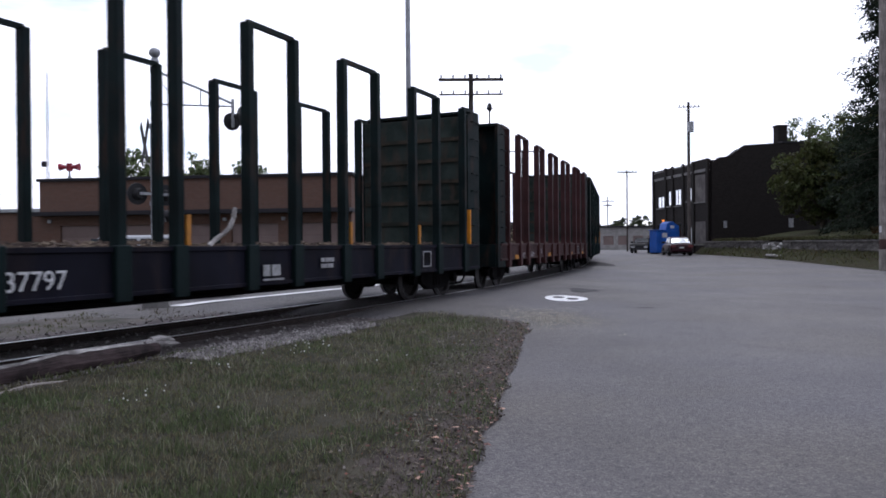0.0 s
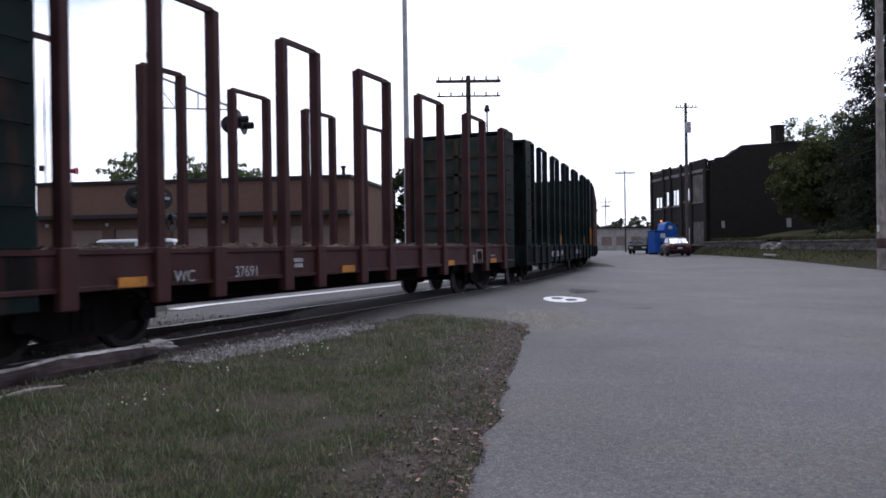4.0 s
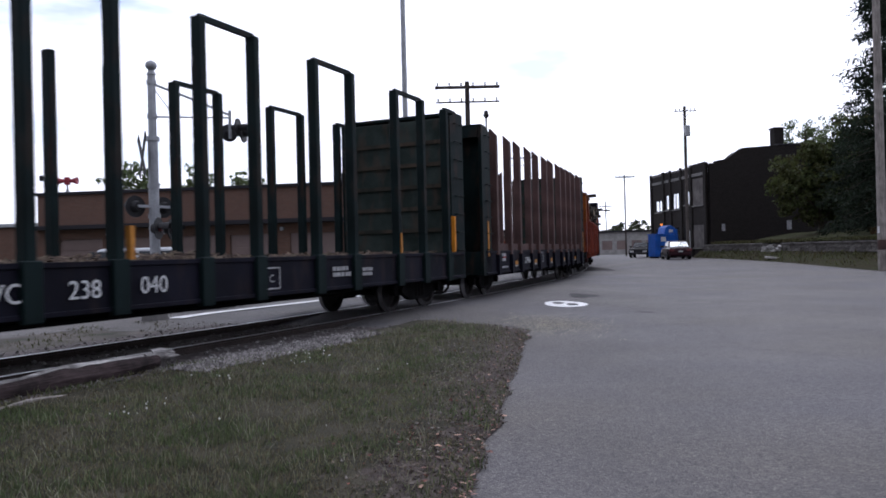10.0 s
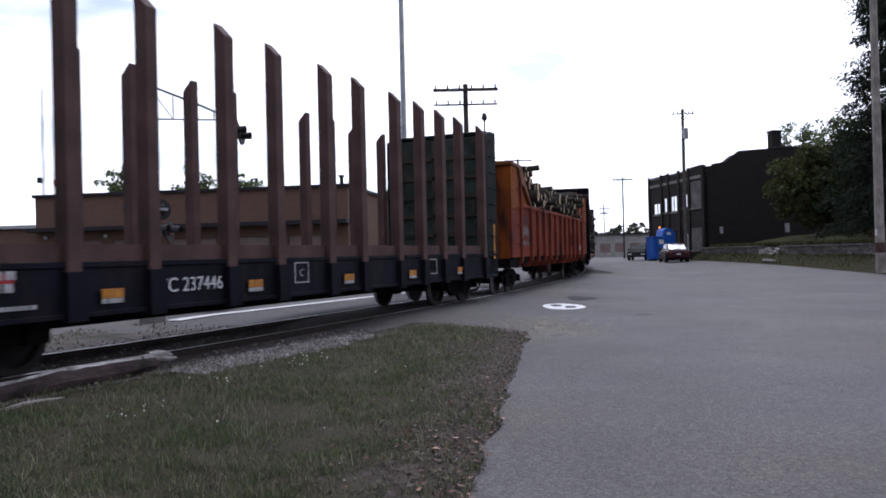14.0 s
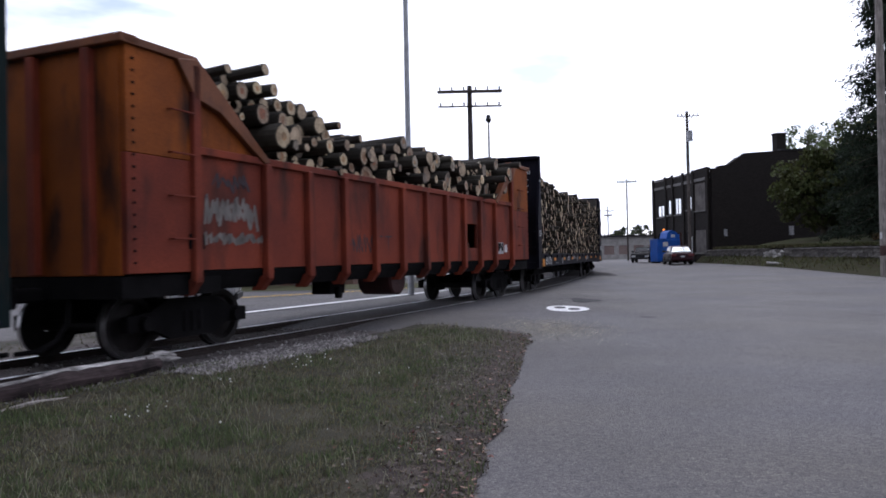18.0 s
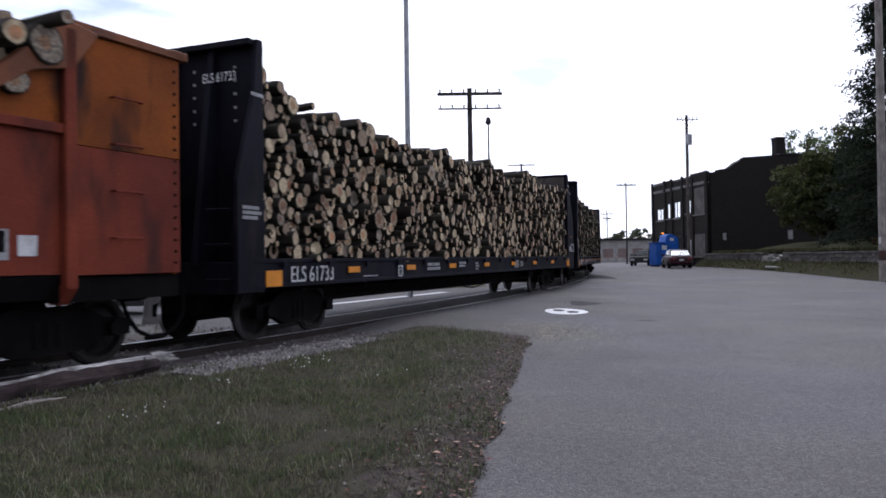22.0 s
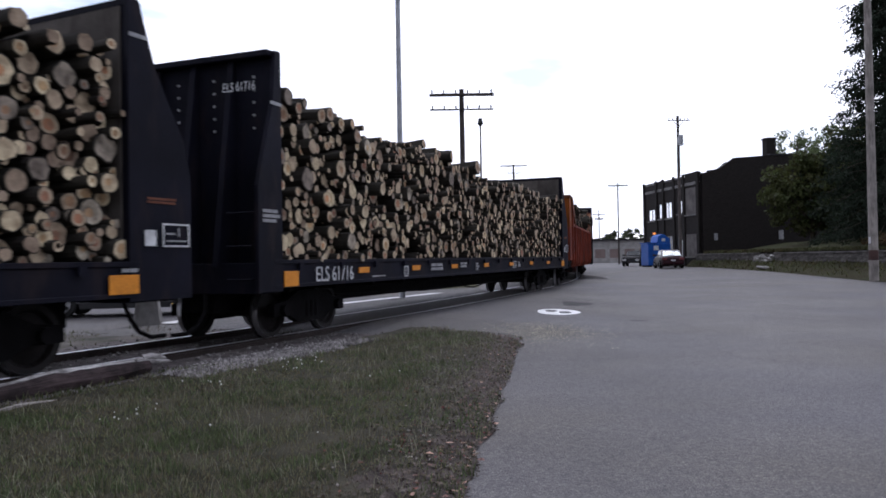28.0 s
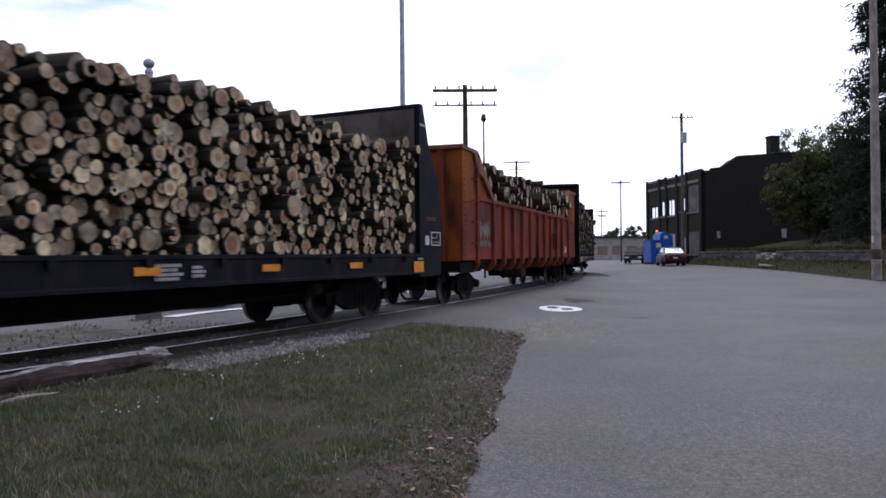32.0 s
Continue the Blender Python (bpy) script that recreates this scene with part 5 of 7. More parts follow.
def stack_logs(car, data, n_parts, seed, x_parts, jitter=0.085, rim=0.0, top=None):
    """Logs of a load: those in the stretch x_parts are parts, the rest one joined stack."""
    rng = np.random.default_rng(seed)
    verts, faces, idx, made = [], [], [], 0
    for x, z, r in zip(*data):
        k = int(rng.choice(len(LOG_DATA), p=LOG_ODDS))
        y, yaw, roll, spin = rng.normal(-0.10 if not rim else -0.04, jitter), rng.normal(0, 2.5), rng.normal(0, 1.7), float(rng.uniform(0, 360))
        if rng.random() < 0.26:
            y += rng.uniform(-0.22, 0.5)
        if top and z > top(x) - 0.30 and r < 0.2:   # loose logs on the crest lie askew
            yaw, roll, y = rng.normal(0, 4.5), rng.normal(0, 2.2), y + rng.normal(0, 0.09)
            z += 0.05 * rng.random()
        if rim and z < 2.3:
            y = 0.04 + 0.30 * rng.random()
        elif rim and (z < rim - 0.1 or abs(x) > 6.2):
            y, yaw, roll = abs(rng.normal(0, 0.04)), yaw * 0.2, roll * 0.2
        m = pose(x, y, z, roll, 0, yaw) @ pose(0, 0, 0, 0, spin, 0) @ Matrix.Diagonal((r, 1, r, 1))
        if x_parts[0] <= x <= x_parts[1] and made < n_parts:
            part("log", LOG_MESHES[k], None, car, at=m)
            made += 1
        else:
            v, f, ix = LOG_DATA[k]
            base = len(verts)
            verts += [m @ Vector(q) for q in v]
            faces += [[base + i for i in q] for q in f]
            idx += ix
    if verts:
        ob = part("log_load", data_mesh("log_load", verts, faces, [M["bark_i"], M["cut_i"], M["heart_i"], M["cut_grey_i"], M["heart_red_i"], M["hollow"]], idx), None, car, "rest of the stacked pulpwood logs")
        ob["kind"] = "stuff"


def log_car(name, label, number, cfg, tracked):
    """Loaded bulkhead flatcar: deep blue-black sills, braced end bulkheads, logs stacked crosswise."""
    car = thing(name, pose(0, 0, RAIL_Z), label, "railcar", "railcars of the train")
    nv = M["navy"]
    for sy in (-1, 1):
        part("side_sill", sill(sy, 10.3, 0.85, 1.29), nv, car, bevel=0.006)
    part("deck", B(((-10.3, -1.38, 1.16), (10.3, 1.38, 1.25))), M["black"], car)
    underframe(car, 10.2, 0.46, 1.17)
    pocket = mesh_of(B(((-0.05, -1.575, 1.13), (0.05, -1.53, 1.24))), "stake_pocket", nv)
    for i in range(15):
        part("tie_down", pocket, None, car, at=pose(-9.6 + 1.36 * i, 0, 0))
    for sx in (-1, 1):
        def bx(a, b, y0, y1, z0, z1):
            return ((min(sx * a, sx * b), y0, z0), (max(sx * a, sx * b), y1, z1))
        e = 10.16 if sx > 0 else 10.07   # inner face of the bulkhead
        out = 0.40 if sx > 0 else 0.0
        bh = part("bulkhead", B(bx(e, e + 0.09, -1.455, 1.455, 1.25, 4.419)), nv, car, "tall dark steel end bulkhead", bevel=0.01)
        if sx > 0 and cfg.get("lining"):
            part("bulkhead_lining", B(bx(e - 0.03, e - 0.006, -1.40, 1.40, 1.30, 4.41)), M["lining"], bh, "bare weathered grey inner face")
        part("bulkhead_cap", B(bx(e - 0.004, e + 0.26, -1.455, 1.455, 4.42, 4.515)), nv, bh, bevel=0.01)
        part("bulkhead_foot", B(bx(e + 0.094, 10.6 + out, -1.44, 1.44, 0.78, 1.25)), nv, bh, bevel=0.01)
        for sy in (-1, 1):
            bm = bmesh.new()
            prism(bm, [(10.14, 0.80), (10.14, 4.51), (10.32, 4.51), (10.58, 3.71), (11.06, 2.84), (11.17, 2.35), (11.17, 0.80)] if sx > 0 else [(-10.07, 0.80), (-10.07, 4.51), (-10.21, 4.51), (-10.30, 3.69), (-10.63, 2.67), (-10.71, 2.40), (-10.71, 0.80)], "y", sy * 1.49 - 0.035, sy * 1.49 + 0.035)
            part("gusset", bm, nv, bh, bevel=0.006)
        for y in (-0.72, 0.0, 0.72):
            bm = bmesh.new()
            prism(bm, [(sx * (e + 0.09), 1.2), (sx * (e + 0.09), 4.42), (sx * (e + 0.17), 4.42), (sx * (e + 0.62), 1.2)], "y", y - 0.05, y + 0.05)
            part("brace", bm, nv, bh)
        bm = bmesh.new()
        for y in (-1.1, -0.35, 0.35, 1.1):
            for k in range(5):
                rod(bm, (sx * (e + 0.09), y, 3.35 + 0.2 * k), (sx * (e + 0.115), y, 3.35 + 0.2 * k), 0.022, n=6)
                rod(bm, (sx * e, y, 3.35 + 0.2 * k), (sx * (e - 0.02), y, 3.35 + 0.2 * k), 0.022, n=6)
        part("rivet_strip", bm, M["dimwhite"], bh)["kind"] = "stuff"
        part("white_tick", B(((min(sx * e, sx * (e + 0.30)), -1.532, 3.66 if sx < 0 else 4.04), (max(sx * e, sx * (e + 0.30)), -1.526, 3.71 if sx < 0 else 4.09))), M["dimwhite"], bh)
        coupler(car, sx, 10.55 + out)
        truck_parts(car, sx * 8.45, tracked)
        ladder(car, sx * (10.62 if sx < 0 else 11.0), -1.38, -0.95, 1.0, 2.0, 3, "x", nv)
    m = Matrix.Translation((-10.175, 0, 3.86)) @ pose(0, 0, 0, 90, 0, -90)
    words(number, 0.20, M["white"], car, m @ Matrix.Translation((0.92, 0.06, 0.14)), squeeze=0.72)
    words(number, 0.36, M["white"], car, near_face(cfg["num_x"], 0.92), squeeze=0.88)
    part("reflector_panel", B(((-10.07, -1.545, 0.87), (-9.66, -1.533, 1.11))), M["amber"], car, "amber reflector panel")
    part("reflector_panel", B(((9.82, -1.545, 0.90), (10.26, -1.536, 1.13))), M["amber"], car, "amber reflector panel")
    for x in (-7.37, -4.88, -2.46, 0.09, 2.63, 5.07, 7.53):
        part("reflector", B(((x - 0.21, -1.545, 1.03), (x + 0.21, -1.533, 1.135))), M["amber"], car, "amber reflector strip")
    for x, z, rows, w, h in ((-10.60, 2.0, 3, 0.44, 0.05), (-3.98, 1.10, 2, 0.75, 0.065), (-0.80, 1.10, 3, 0.22, 0.05), (10.02, 1.16, 1, 0.3, 0.045), (-2.0, 1.12, 2, 0.45, 0.05), (2.75, 1.13, 4, 0.5, 0.04), (-7.0, 0.94, 1, 0.7, 0.025), (3.4, 1.1, 3, 0.25, 0.04)):
        bars(car, x, z, rows, w, h, M["dimwhite"])
    bars(car, 10.42, 2.06, 2, 0.5, 0.03, M["orange_ink"])
    for x, z, k, w in ((-5.42, 1.02, 0.11, 0.10), (10.88, 1.62, 0.15, 0.23)):
        bm = B(((x - w, -1.545, z - k), (x + w, -1.538, z - k + 0.022)), ((x - w, -1.545, z + k - 0.022), (x + w, -1.538, z + k)), ((x - w, -1.545, z - k + 0.022), (x - w + 0.022, -1.538, z + k - 0.022)), ((x + w - 0.022, -1.545, z - k + 0.022), (x + w, -1.538, z + k - 0.022)))
        part("stencil_frame", bm, M["white"], car, "white stencilled frame")
        part("stencil_bars", B(((x - w * 0.75, -1.542, z - k * 0.55), (x + w * 0.75, -1.536, z - k * 0.42)), ((x - w * 0.75, -1.542, z + k * 0.05), (x - w * 0.1, -1.536, z + k * 0.2)), ((x + w * 0.15, -1.542, z - k * 0.1), (x + w * 0.25, -1.536, z + k * 0.65))), M["dimwhite"], car)["kind"] = "stuff"
    bm = B(((10.36, -1.545, 1.48), (10.54, -1.538, 1.68)))
    part("white_patch", bm, M["white"], car)
    bm = bmesh.new()
    tube(bm, [(-1.2, -1.2, 0.8), (-0.9, -1.25, 0.52), (-0.2, -1.25, 0.47), (0.6, -1.25, 0.54), (0.8, -1.2, 0.8)], 0.018, 5)
    part("chain_loop", bm, M["black"], car)
    top = cfg["top"]
    stack_logs(car, pack(-10.03, 10.12, 1.27, top, cfg["seed"]), cfg["parts"], cfg["seed"] + 1, cfg["stretch"], top=top)
    return car


def gondola(name, label, cfg, tracked):
    """High-ended orange gondola with outside ribs, loaded with logs."""
    car = thing(name, pose(0, 0, RAIL_Z), label, "railcar", "railcars of the train")
    og, oh = M["orange"], M["orange_hi"]
    xs_end, pk_of, sl_of = 8.03, {-1: 6.84, 1: 6.36}, {-1: 5.32, 1: 4.95}
    hx, hz = (2.88, 3.62), (1.46, 2.07)
    for sy in (-1, 1):
        bm = bmesh.new()
        lo, hi = (sy * 1.40, sy * 1.46) if sy > 0 else (sy * 1.46, sy * 1.40)
        box(bm, (-pk_of[-1], lo, 1.14), (hx[0] if sy < 0 else pk_of[1], hi, 2.72))
        if sy < 0:
            box(bm, (hx[1], lo, 1.14), (pk_of[1], hi, 2.72))
            box(bm, (hx[0], lo, 1.14), (hx[1], hi, hz[0]))
            box(bm, (hx[0], lo, hz[1]), (hx[1], hi, 2.72))
        part("side_sheet", bm, og, car, "dented faded orange side sheet")
        for sx in (-1, 1):
            xs_pk, xs_sl = pk_of[sx], sl_of[sx]
            bm = bmesh.new()
            prism(bm, [(sx * xs_pk, 1.12), (sx * xs_pk, 2.58), (sx * xs_end, 2.58), (sx * xs_end, 1.12)], "y", lo - 0.03, hi + 0.03)
            part("end_side_sheet", bm, og, car, bevel=0.008)
            bm = bmesh.new()
            prism(bm, [(sx * xs_pk, 2.585), (sx * xs_pk, 3.84), (sx * xs_end, 3.90), (sx * xs_end, 2.585)], "y", lo - 0.03, hi + 0.03)
            part("end_side_sheet", bm, M["orange_up"], car, "brighter orange upper end sheet", bevel=0.008)
            bm = bmesh.new()
            prism(bm, [(sx * xs_pk, 2.72), (sx * xs_sl, 2.72), (sx * xs_pk, 3.84)], "y", lo, hi)
            part("sloped_sheet", bm, M["orange_up"], car)
            bm = bmesh.new()
            d = 0.10
            prism(bm, [(sx * (xs_sl - 0.04), 2.74), (sx * (xs_sl + 0.10), 2.70), (sx * (xs_pk - 0.43), 3.30), (sx * (xs_pk + 0.05), 3.42), (sx * (xs_pk + 0.39), 3.868), (sx * xs_pk, 3.94)], "y", lo - d if sy < 0 else lo, hi if sy < 0 else hi + d)
            part("slope_cap", bm, oh, car, "orange capping along the slope", bevel=0.008)
            bm = B(((min(sx * (xs_pk - 0.02), sx * (xs_end + 0.05)), lo - 0.08, 3.87), (max(sx * (xs_pk - 0.02), sx * (xs_end + 0.05)), hi + 0.08, 3.97)))
            part("end_cap", bm, oh, car, bevel=0.008)
        bm = bmesh.new()
        box(bm, (-pk_of[-1], lo - 0.07, 2.68), (pk_of[1], hi + 0.07, 2.79))
        part("top_chord", bm, og, car, "orange top chord", bevel=0.01)
        ribs = [-6.87, -5.32, -4.18, -3.04, -1.91, -0.73, 0.44, 1.55, 2.65, 3.78, 4.93, 6.38]
        for x in ribs:
            bm = bmesh.new()
            y0, y1 = sy * 1.45, sy * 1.56
            prism(bm, [(x - 0.075, 0.98), (x + 0.075, 0.98), (x + 0.075, 2.70 if abs(x) < 6 else 3.86), (x - 0.075, 2.70 if abs(x) < 6 else 3.86)], "y", min(y0, y1), max(y0, y1))
            part("rib", bm, og, car, bevel=0.015)
            bm = bmesh.new()
            prism(bm, [(sy * 1.56, 1.02), (sy * 1.56, 0.98), (sy * 1.40, 0.80), (sy * 1.24, 0.80), (sy * 1.24, 1.02)], "x", x - 0.06, x + 0.06)
            part("rib_foot", bm, og, car)
        bm = bmesh.new()
        prism(bm, [(sy * 1.42, 1.13), (sy * 1.455, 1.12), (sy * 1.32, 0.86), (sy * 1.25, 0.87)], "x", -pk_of[-1], pk_of[1])
        part("floor_slope", bm, M["black"], car, "dark sloping floor sheet")
    for sx in (-1, 1):
        part("end_wall", B(((min(sx * 7.99, sx * 8.05), -1.40, 1.10), (max(sx * 7.99, sx * 8.05), 1.40, 3.86))), M["orange_up"], car, "orange end wall streaked with black", bevel=0.006)
        part("end_top_cap", B(((min(sx * 7.86, sx * 8.14), -1.54, 3.875), (max(sx * 7.86, sx * 8.14), 1.54, 3.985))), oh, car, bevel=0.01)
        for y in (-0.95, 0.0, 0.95):
            part("end_rib", B(((min(sx * 8.03, sx * 8.15), y - 0.07, 1.12), (max(sx * 8.03, sx * 8.15), y + 0.07, 3.86))), og, car, bevel=0.01)
        bm = bmesh.new()
        for k in range(18):
            rod(bm, (sx * 7.93, -1.50, 1.25 + 0.145 * k), (sx * 7.93, -1.515, 1.25 + 0.145 * k), 0.018, n=6)
        part("rivet_strip", bm, M["black"], car)["kind"] = "stuff"
        ladder(car, sx * 7.15 - 0.2, -1.50, 0.42, 1.55, 3.2, 4, "y", og)
        part("end_sill", B(((min(sx * 6.3, sx * 8.05), -1.42, 0.82), (max(sx * 6.3, sx * 8.05), 1.42, 1.09))), M["black"], car)
        coupler(car, sx, 7.95)
        truck_parts(car, sx * 6.45, tracked)
    part("floor", B(((-7.9, -1.38, 1.0), (7.9, 1.38, 1.10))), M["black"], car)
    underframe(car, 7.6, 0.86, 1.08, 0.90)
    bm = bmesh.new()
    prism(bm, [(-0.70, 0.90), (-0.64, 0.62), (-0.50, 0.49), (-0.18, 0.46), (0.00, 0.56), (0.10, 0.90)], "y", -1.15, -0.35)
    # dark red, not the car's orange: underfloor shade put into the tub's colour
    part("centre_tub", bm, M["red"], car, "rounded tub under the floor, coloured dark for the shade there", bevel=0.04)
    dp = part("data_panel", B(((5.22, -1.468, 1.30), (5.70, -1.461, 1.62))), M["dimwhite"], car, "worn white stencilled data panel")
    part("panel_field", B(((5.25, -1.471, 1.38), (5.38, -1.467, 1.60)), ((5.40, -1.471, 1.46), (5.49, -1.467, 1.60)), ((5.51, -1.471, 1.38), (5.55, -1.467, 1.57)), ((5.58, -1.471, 1.38), (5.66, -1.467, 1.60))), M["black"], dp)
    part("white_card", B(((5.80, -1.470, 1.34), (6.02, -1.462, 1.56))), M["white"], car, "white card holder")
    part("dark_card", B(((-7.0, -1.50, 1.42), (-6.7, -1.492, 1.62))), M["black"], car)
    rng = random.Random(cfg["seed"])

    def scrawl(x0, x1, z0, z1, n, w, mt, label):
        """One continuous sprayed line, zigzagging like hasty letters."""
        bm, last = bmesh.new(), None
        for k in range(n):
            x = x0 + (x1 - x0) * k / (n - 1) + rng.uniform(-0.06, 0.06)
            z = (z0, z1)[k % 2] + rng.uniform(-0.3, 0.3) * (z1 - z0)
            now = [bm.verts.new((x - w, -1.4635, z - w * 0.5)), bm.verts.new((x + w, -1.4635, z + w * 0.5))]
            if last:
                bm.faces.new((last[0], last[1], now[1], now[0]))
            last = now
        part("spray_paint", bm, mt, car, label)
    scrawl(-6.62, -5.50, 1.76, 2.10, 27, 0.026, M["scribble"], "faded grey spray-paint scrawl")
    scrawl(-6.60, -5.62, 1.84, 2.06, 19, 0.022, M["scribble"], "faded grey spray-paint scrawl")
    scrawl(-6.68, -5.42, 1.50, 1.62, 35, 0.034, M["scribble"], "faded grey spray-paint smear")
    scrawl(-6.45, -5.75, 2.26, 2.46, 13, 0.024, M["scribble_dark"], "dark spray-paint letters")
    scrawl(-2.85, -1.98, 1.42, 1.66, 15, 0.014, M["scribble_dark"], "dark spray-paint letters")
    for x in (-1.72, -1.32):
        part("spray_paint", B(((x - 0.012, -1.4635, 1.40), (x + 0.012, -1.462, 1.68)), ((x - 0.14, -1.4635, 1.66), (x + 0.16, -1.462, 1.69))), M["scribble_dark"], car, "dark painted stroke")
    part("brake_cylinder", B(((-2.80, -1.0, 0.60), (-2.25, -0.6, 0.86)), ((-2.65, -1.1, 0.52), (-2.5, -1.0, 0.74))), M["black"], car, bevel=0.02)

    def top(x):
        return 3.64 + 0.08 * smooth01((1.5 - x) / 1.5) + 0.07 * math.sin(x * 1.3 + cfg["seed"]) + 0.05 * math.sin(x * 2.9) + 0.22 * smooth01((abs(x) - 4.5) / 1.0)
    data = pack(-7.7, 7.7, 1.15, top, cfg["seed"], 0.06, 0.24, 1200, 0.08, 1.02)
    keep = [i for i in range(len(data[0])) if data[1][i] > 2.35 or (2.4 < data[0][i] < 3.8 and data[1][i] > 1.2)]
    stack_logs(car, tuple(np.array(d)[keep] for d in data), cfg["parts"], cfg["seed"] + 3, (-8, 8), 0.18, 2.95)
    return car


# ---------------------------------------------------------------- buildings
def wall_with_holes(bm, x0, x1, z0, z1, y0, y1, holes):
    """A wall in the plane of x and z, with rectangular openings (xa, xb, za, zb), thick from y0 to y1."""
    xs = sorted({x0, x1, *[h[0] for h in holes], *[h[1] for h in holes]})
    zs = sorted({z0, z1, *[h[2] for h in holes], *[h[3] for h in holes]})
    solid = {(i, k) for i in range(len(xs) - 1) for k in range(len(zs) - 1)
             if not any(h[0] < (xs[i] + xs[i + 1]) / 2 < h[1] and h[2] < (zs[k] + zs[k + 1]) / 2 < h[3] for h in holes)}
    made = {}

    def v(i, k, y):
        if (i, k, y) not in made:
            made[(i, k, y)] = bm.verts.new((xs[i], y, zs[k]))
        return made[(i, k, y)]
    for i, k in solid:
        bm.faces.new((v(i, k, y0), v(i + 1, k, y0), v(i + 1, k + 1, y0), v(i, k + 1, y0)))
        bm.faces.new((v(i, k, y1), v(i, k + 1, y1), v(i + 1, k + 1, y1), v(i + 1, k, y1)))
        for di, dk, a, b in ((-1, 0, (i, k), (i, k + 1)), (1, 0, (i + 1, k), (i + 1, k + 1)), (0, -1, (i, k), (i + 1, k)), (0, 1, (i, k + 1), (i + 1, k + 1))):
            if (i + di, k + dk) not in solid:
                bm.faces.new((v(*a, y0), v(*b, y0), v(*b, y1), v(*a, y1)))


def window(parent, xa, xb, za, zb, y, mt, frame_mt, bars_n=1, name="window"):
    bm = B(((xa, y - 0.03, za), (xb, y + 0.05, za + 0.07)), ((xa, y - 0.03, zb - 0.07), (xb, y + 0.05, zb)), ((xa, y - 0.03, za + 0.07), (xa + 0.07, y + 0.05, zb - 0.07)), ((xb - 0.07, y - 0.03, za + 0.07), (xb, y + 0.05, zb - 0.07)))
    for i in range(bars_n):
        x = xa + (xb - xa) * (i + 1) / (bars_n + 1)
        box(bm, (x - 0.03, y - 0.02, za + 0.07), (x + 0.03, y + 0.04, zb - 0.07))
    w = part(name, bm, frame_mt, parent)
    part("pane", B(((xa + 0.07, y + 0.0, za + 0.07), (xb - 0.07, y + 0.01, zb - 0.07))), mt, w)
    return w


def build_brick_hall():
    t = thing("brick_hall", pose(-21.85, 41.3, 0, 0, 0, -8.27), "low tan brick hall with dark roof edge and pale doors", "building")
    L, D = 17.4, 11.7
    doors = [(1.2 + 3.25 * i, 3.75 + 3.25 * i, 0.05, 2.6) for i in range(5)]
    bm = bmesh.new()
    wall_with_holes(bm, 0, L, 0, 3.12, 0, 0.3, doors)
    part("front_wall", bm, M["brick"], t)
    part("upper_wall", B(((0, -0.004, 3.34), (L, 0.3, 5.0))), M["brick"], t, "upper brick band")
    part("end_wall", B(((L - 0.3, 0.3, 0), (L, D, 5.0))), M["brick"], t)
    part("end_wall", B(((0, 0.3, 0), (0.3, D, 5.0))), M["brick"], t)
    part("back_wall", B(((0.3, D - 0.3, 0), (L - 0.3, D, 5.0))), M["brick"], t)
    part("roof", B(((0.1, 0.1, 5.0), (L - 0.1, D - 0.1, 5.06))), M["roof"], t)
    part("roof_edge", B(((-0.12, -0.14, 5.0), (L + 0.12, 0.0, 5.16)), ((L, 0.0, 5.0), (L + 0.12, D, 5.16)), ((-0.12, 0.0, 5.0), (0, D, 5.16))), M["fascia"], t, "dark metal roof edge", bevel=0.01)
    part("canopy", B(((-0.05, -0.75, 3.12), (L + 0.1, 0.3, 3.34))), M["fascia"], t, "dark canopy over the doors", bevel=0.01)
    for xa, xb, za, zb in doors:
        d = part("garage_door", B(((xa, 0.14, za), (xb, 0.20, zb))), M["panel"], t, "pale sectional garage door")
        for k in range(4):
            z = za + (zb - za) * k / 4
            part("door_section", B(((xa + 0.05, 0.115, z + 0.03), (xb - 0.05, 0.142, z + (zb - za) / 4 - 0.03))), M["panel"], d, bevel=0.008)
    for x in (0.6, 4.1, 7.4, 10.6, 13.8):
        part("wall_lamp", B(((x - 0.1, -0.12, 2.75), (x + 0.1, 0.0, 2.93))), M["galv"], t, bevel=0.02)
    bm = bmesh.new()
    rod(bm, (L - 0.9, 2.2, 5.0), (L - 0.9, 2.2, 5.75), 0.10, n=10)
    rod(bm, (L - 0.9, 2.2, 5.75), (L - 0.9, 2.2, 5.85), 0.17, n=10)
    part("vent_pipe", bm, M["fascia"], t)
    # lower wing
    w = thing("brick_wing", pose(-21.85, 41.3, 0, 0, 0, -8.27), "low reddish brick wing with a flat pale roof edge", "building")
    bm = bmesh.new()
    wins = [(-11.5, -9.0, 1.0, 2.4), (-7.0, -4.5, 1.0, 2.4)]
    wall_with_holes(bm, -16, -0.3, 0, 3.35, 0.6, 0.9, wins)
    part("front_wall", bm, M["brick"], w)
    for h in wins:
        window(w, *h, 0.72, M["glass"], M["fascia"])
    part("end_wall", B(((-16, 0.9, 0), (-15.7, 10, 3.35))), M["brick"], w)
    part("roof", B(((-16.1, 0.5, 3.35), (-0.15, 10, 3.5))), M["fascia"], w)
    part("roof_edge", B(((-16.15, 0.40, 3.40), (-0.15, 0.50, 3.58))), M["galv"], w, "pale metal roof edge")
    # siren on the roof
    s = thing("roof_siren", pose(-21.05, 43.0, 5.06), "red twin-horn warning siren on a short mast on the roof", "siren")
    bm = bmesh.new()
    rod(bm, (0, 0, 0), (0, 0, 0.75), 0.05, n=8)
